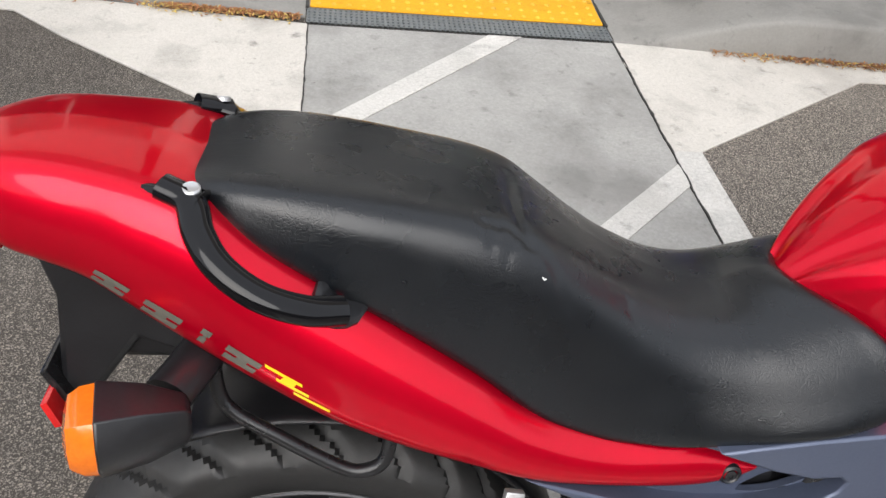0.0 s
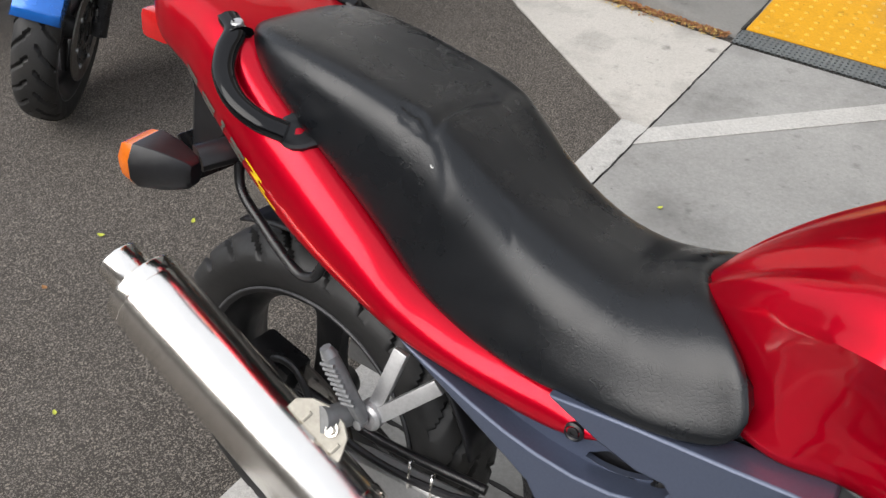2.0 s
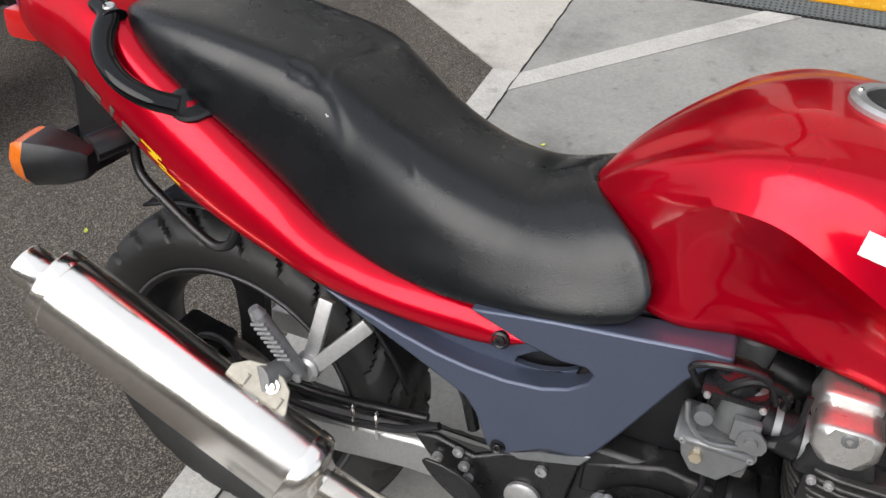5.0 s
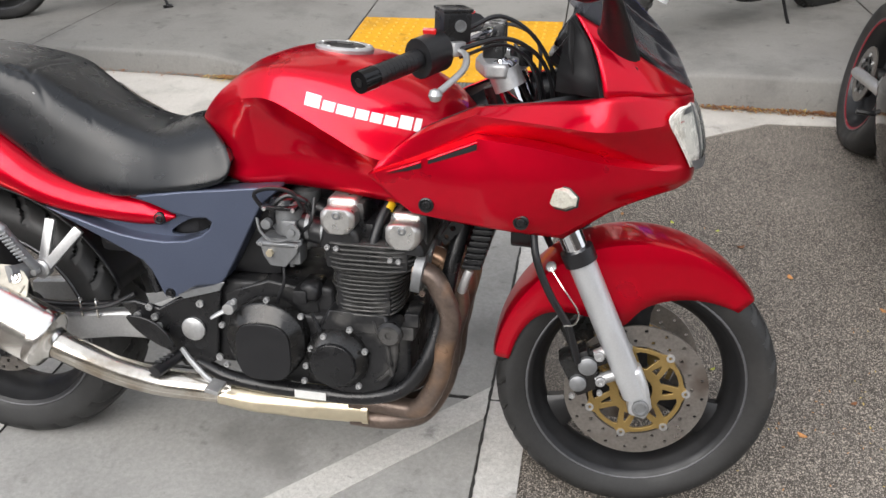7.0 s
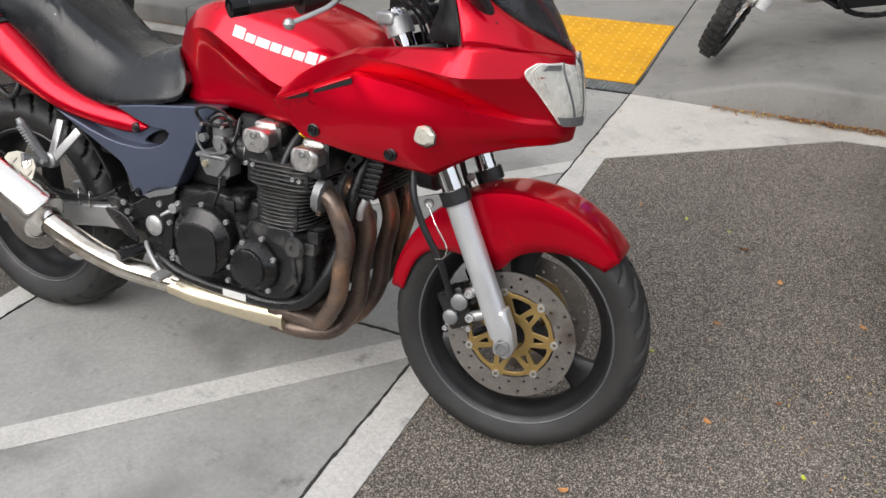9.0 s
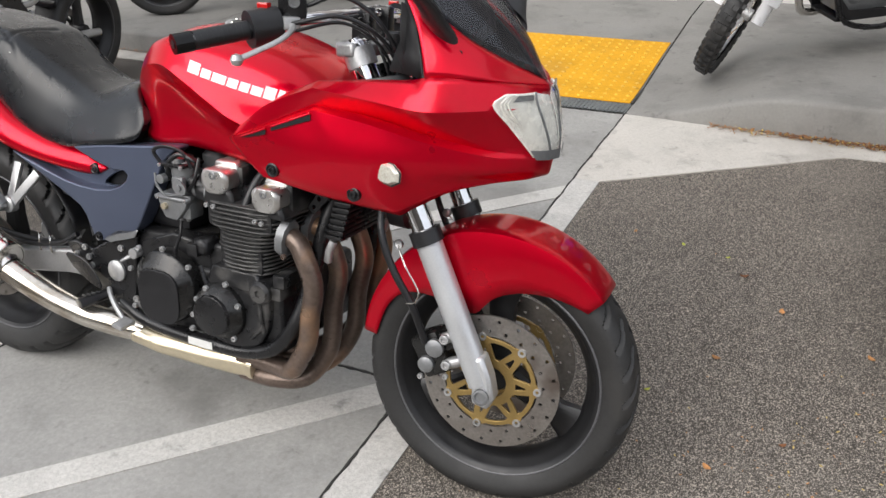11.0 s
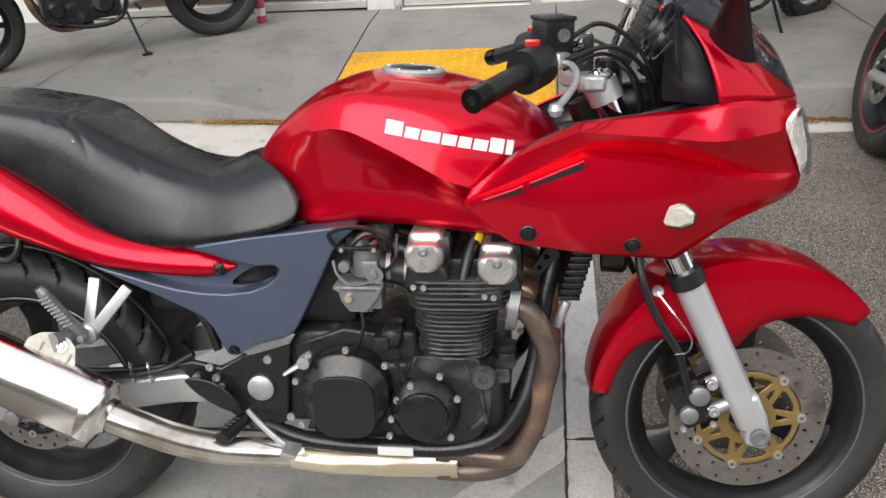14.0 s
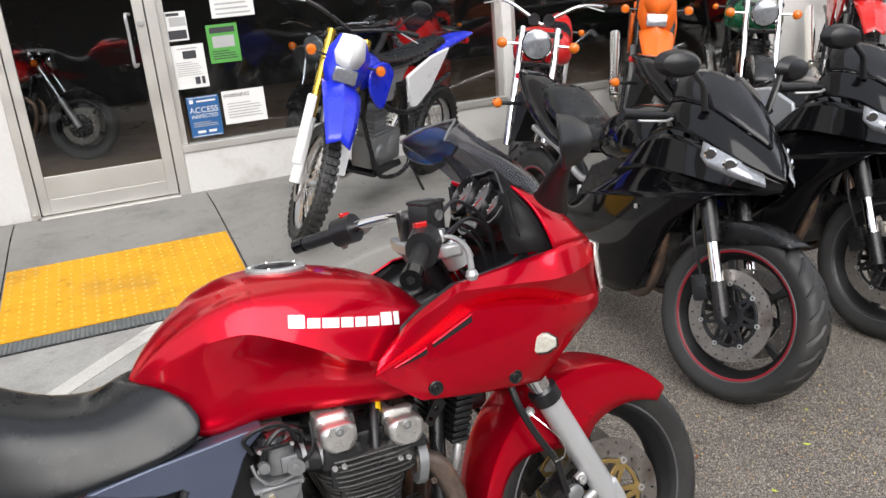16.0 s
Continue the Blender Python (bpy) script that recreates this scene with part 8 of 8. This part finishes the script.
SIDE = "motorcycles parked by the shop"
dirt_bike(parked((2.66, 4.38), (1.57, 3.42), 0.10, 9), BLUE, WHITEP, "blue and white dual-sport dirt bike with gold forks, on the sidewalk", SIDE, steer=44)
sport = road_bike(parked((2.50, 2.54), (2.46, 1.15), 0.0, 9), GLOSSB, GLOSSB, "glossy black sports motorcycle with red-striped wheels", SIDE, "full", REDSTRIPE, SATIN, RIM, SATIN, 0.03, SATIN, steer=18, screen_mat=DARKSMOKE, pipe_side=1)
tourer = road_bike(parked((3.25, 2.6), (3.25, 1.18), 0.0, 8), GLOSSB, SILVERP, "black and silver sports motorcycle parked at the kerb", SIDE, "full", None, SATIN, RIM, SATIN, 0.02, SATIN, steer=10, screen_mat=DARKSMOKE)
part("round_badge", join(lathe([(0, 0.028), (-0.004, 0.028), (-0.005, 0.0)], 20, "y", (0.80, -0.187, 0.80))), BLUEGLASS, tourer, "plain round blue and white badge")
road_bike(parked((3.70, 4.60), (2.88, 3.44), 0.13, 8), REDP, WHITEP, "red vintage trail motorcycle with round chrome headlight, on the sidewalk", SIDE, "none", None, SATIN, RIM, CHROME, 0.0, STEEL, tall_bars=0.12)
dirt_bike(parked((4.55, 4.66), (3.82, 3.52), 0.13, 6), ORANGE, BLACK, "orange dirt bike parked on the sidewalk", SIDE, BLACK, SATIN, number=ORANGE)
road_bike(parked((5.50, 4.66), (4.72, 3.55), 0.13, 6), GREENP, BLACK, "dark green roadster with round headlight, on the sidewalk", SIDE, "none", None, SATIN, RIM, CHROME, 0.0, STEEL, tall_bars=0.10)
dirt_bike(parked((6.55, 4.66), (5.70, 3.60), 0.13, 6), REDP, REDP, "red dirt bike parked on the sidewalk", SIDE, BLACK, SATIN, number=WHITEP)
road_bike(parked((-1.88, 2.55), (-1.60, 1.11), 0.0, 7), SKYBLUE, BLACK, "metallic blue sports motorcycle with black seat at the kerb", SIDE, "full", None, SATIN, RIM, SATIN, 0.03, SATIN, steer=28)
road_bike(parked((-2.72, 2.56), (-2.55, 1.12), 0.0, 7), REDP, BLACK, "red and black sports motorcycle at the kerb", SIDE, "full", REDSTRIPE, SATIN, RIM, SATIN, 0.03, SATIN, steer=6)
road_bike(parked((-1.02, 4.46), (-2.2, 3.64), 0.125, 8), GLOSSB, SILVERP, "black naked motorcycle with gold discs on its stand, on the sidewalk", SIDE, "none", None, GOLD, RIM, ALU, 0.0, STEEL)
INSIDE = "motorcycles inside the shop"
road_bike(parked((2.95, 6.45), (2.02, 5.30), 0.10, 5), SILVERP, SKYBLUE, "silver and blue cafe motorcycle behind the glass", INSIDE)
road_bike(parked((3.7, 6.75), (2.95, 5.50), 0.10, 5), REDP, REDP, "red motorcycle behind the shop glass", INSIDE, "full")
road_bike(parked((-0.9, 7.4), (0.4, 7.0), 0.10, 5), REDP, BLACK, "red motorcycle standing inside the shop", INSIDE)

# spray can by the wall
can = thing("spray_can", pose(-0.80, 4.72, 0.118), "pink spray can standing on the sidewalk by the wall", "spray can")
part("can_body", lathe([(0.0, 0.0), (0.0, 0.031), (0.004, 0.033), (0.15, 0.033), (0.165, 0.028), (0.172, 0.015)], 24, "z"), PINK, can)
part("can_band", lathe([(0.05, 0.0334), (0.10, 0.0334)], 24, "z"), LABEL, can, "pale label band")
part("can_cap", lathe([(0.170, 0.014), (0.172, 0.016), (0.205, 0.014), (0.207, 0.0)], 18, "z"), REDP, can)

# ---- leaves, litter and stains ----
LEAFY = material("yellow_green_leaf", (0.42, 0.45, 0.05), 0.6, 0, 0.2, 60, 200, random=0.3)
LEAFB = material("dry_brown_leaf", (0.30, 0.12, 0.045), 0.75, 0, 0.3, 60, 200, random=0.5)
LEAFO = material("dry_orange_leaf", (0.42, 0.20, 0.07), 0.75, 0, 0.25, 60, 200, random=0.4)
LEAFD = material("faded_yellow_leaf", (0.50, 0.36, 0.10), 0.75, 0, 0.25, 60, 200)
rng = random.Random(7)


def leaf_mesh(name, mat, long, wide, curl):
    rows = []
    for k in range(6):
        u = k / 5
        w = wide * math.sin(math.pi * (0.08 + 0.86 * u)) ** 0.8
        rows.append([((u - 0.5) * long, s * w, 0.002 + curl * ((u - 0.5) ** 2 * 2 + abs(s) * 0.35)) for s in (-1, 0, 1)])
    bm = grid(rows)
    me = bpy.data.meshes.new(name)
    bm.to_mesh(me)
    bm.free()
    me.materials.append(mat)
    me.shade_smooth()
    return me


LEAVES = [leaf_mesh("leaf", LEAFY, 0.026, 0.007, 0.008), leaf_mesh("leaf", LEAFO, 0.03, 0.009, 0.01), leaf_mesh("leaf", LEAFB, 0.028, 0.008, 0.012)]


def leaf_at(x, y, z, kind, s=1.0):
    ob = new("leaf", LEAVES[kind])
    ob.matrix_basis = pose(x, y, z, 0, 0, rng.uniform(0, 360)) @ Matrix.Diagonal((s, s, s, 1))
    tagged(ob, ("small yellow-green leaf lying on the ground", "small dry orange leaf lying on the ground", "small dry brown leaf lying on the ground")[kind], "leaf", "fallen leaves")


for x, y, k in ((0.19, 1.80, 0), (-0.98, 0.77, 0), (-0.83, 0.96, 0), (-0.92, 0.555, 1), (-0.56, 0.33, 0), (1.864, 1.727, 0), (1.713, 1.766, 0), (1.538, 1.806, 1), (1.92, 1.153, 1), (1.97, 0.72, 1), (1.93, 1.62, 2), (2.06, 1.45, 1), (1.78, 0.95, 0), (2.2, 0.62, 0), (2.12, 0.86, 2), (2.3, 1.3, 1), (1.72, 0.36, 1), (2.6, 0.9, 0), (2.35, 0.35, 1), (-1.2, 0.5, 1), (-0.7, 1.4, 1), (-1.1, 1.7, 0), (1.62, 1.25, 2), (2.45, 0.75, 0), (2.75, 0.65, 1), (2.85, 0.35, 1)):
    leaf_at(x, y, 0.0085 if -0.02 < x < 1.2 else (0.0050 if x > 1.3 else 0.002), k, rng.uniform(0.6, 0.95))


def litter(name, spots, label):
    """Drifts of dry leaf litter, uncountable scraps."""
    bm = bmesh.new()
    for x, y, z, s in spots:
        a, l, w = rng.uniform(0, 6.28), 0.0075 * s, 0.0034 * s
        c, d = math.cos(a), math.sin(a)
        tilt = rng.uniform(-0.5, 0.5)
        pts = [(-l, -w * 0.6), (0, -w), (l, 0), (0, w), (-l, w * 0.5)]
        bm.faces.new([bm.verts.new((x + p * c - q * d, y + p * d + q * c, z + 0.003 + abs(tilt) * 0.008 + tilt * p)) for p, q in pts])
    ob = part(name, bm, LEAFB if "brown" in label else LEAFD if "yellow" in label else LEAFO, smooth=False)
    return tagged(ob, label, "leaf litter", "", "stuff")


def kerb_drift(x0, x1, n, thick):
    out = []
    for _ in range(n):
        x = rng.uniform(x0, x1)
        out.append((x, kerb_y(x) - 0.003 - abs(rng.gauss(0, thick)), 0.009 + rng.uniform(0, 0.012), rng.uniform(0.5, 1.3)))
    return out


litter("leaf_litter", kerb_drift(-0.55, -0.06, 800, 0.016) + kerb_drift(-3.2, -0.6, 260, 0.014), "drift of dry brown leaf scraps along the kerb")
litter("leaf_litter", kerb_drift(-0.6, -0.05, 520, 0.022) + kerb_drift(-3.2, -0.6, 200, 0.02), "thin drift of dry orange leaf scraps along the kerb")
litter("leaf_litter", kerb_drift(-0.65, -0.08, 260, 0.035) + kerb_drift(1.7, 3.4, 300, 0.03), "scattered yellow leaf scraps along the kerb")
litter("leaf_litter", kerb_drift(1.9, 3.6, 1300, 0.02), "drift of dry brown leaf scraps along the kerb")
litter("leaf_litter", kerb_drift(1.6, 3.6, 900, 0.026), "thin drift of dry orange leaf scraps along the kerb")
litter("leaf_litter", [(rng.gauss(2.55, 0.35), rng.gauss(0.7, 0.28), 0.0025, rng.uniform(0.2, 0.55)) for _ in range(420)], "scattered dry orange leaf crumbs on the asphalt")

litter("leaf_litter", [(rng.gauss(2.64, 0.27), rng.gauss(0.76, 0.20), 0.0025, rng.uniform(0.3, 0.7)) for _ in range(240)], "scattered yellow leaf crumbs on the asphalt")

# loose grit on the asphalt beside the aisle
bm = bmesh.new()
for _ in range(4200):
    x, y = (rng.uniform(1.31, 3.0), rng.uniform(-0.2, 2.5)) if rng.random() < 0.6 else (rng.uniform(-1.6, -0.13), rng.uniform(-0.1, 2.6))
    s = rng.uniform(0.0009, 0.0025)
    a = rng.uniform(0, 6.28)
    g = 0.0041 if x > 1.3 else 0.0
    v = [bm.verts.new((x + s * math.cos(a + k * 1.57), y + s * math.sin(a + k * 1.57), g)) for k in range(4)]
    t = bm.verts.new((x, y, g + s * 1.1))
    for k in range(4):
        bm.faces.new((v[k], v[(k + 1) % 4], t))
GRIT = material("pale_grit", (0.22, 0.195, 0.165), 0.85, 0, 0.5, 40, 200)
tagged(part("grit", bm, GRIT, smooth=False), "pale grit and small stones on the asphalt", "grit", "", "stuff")
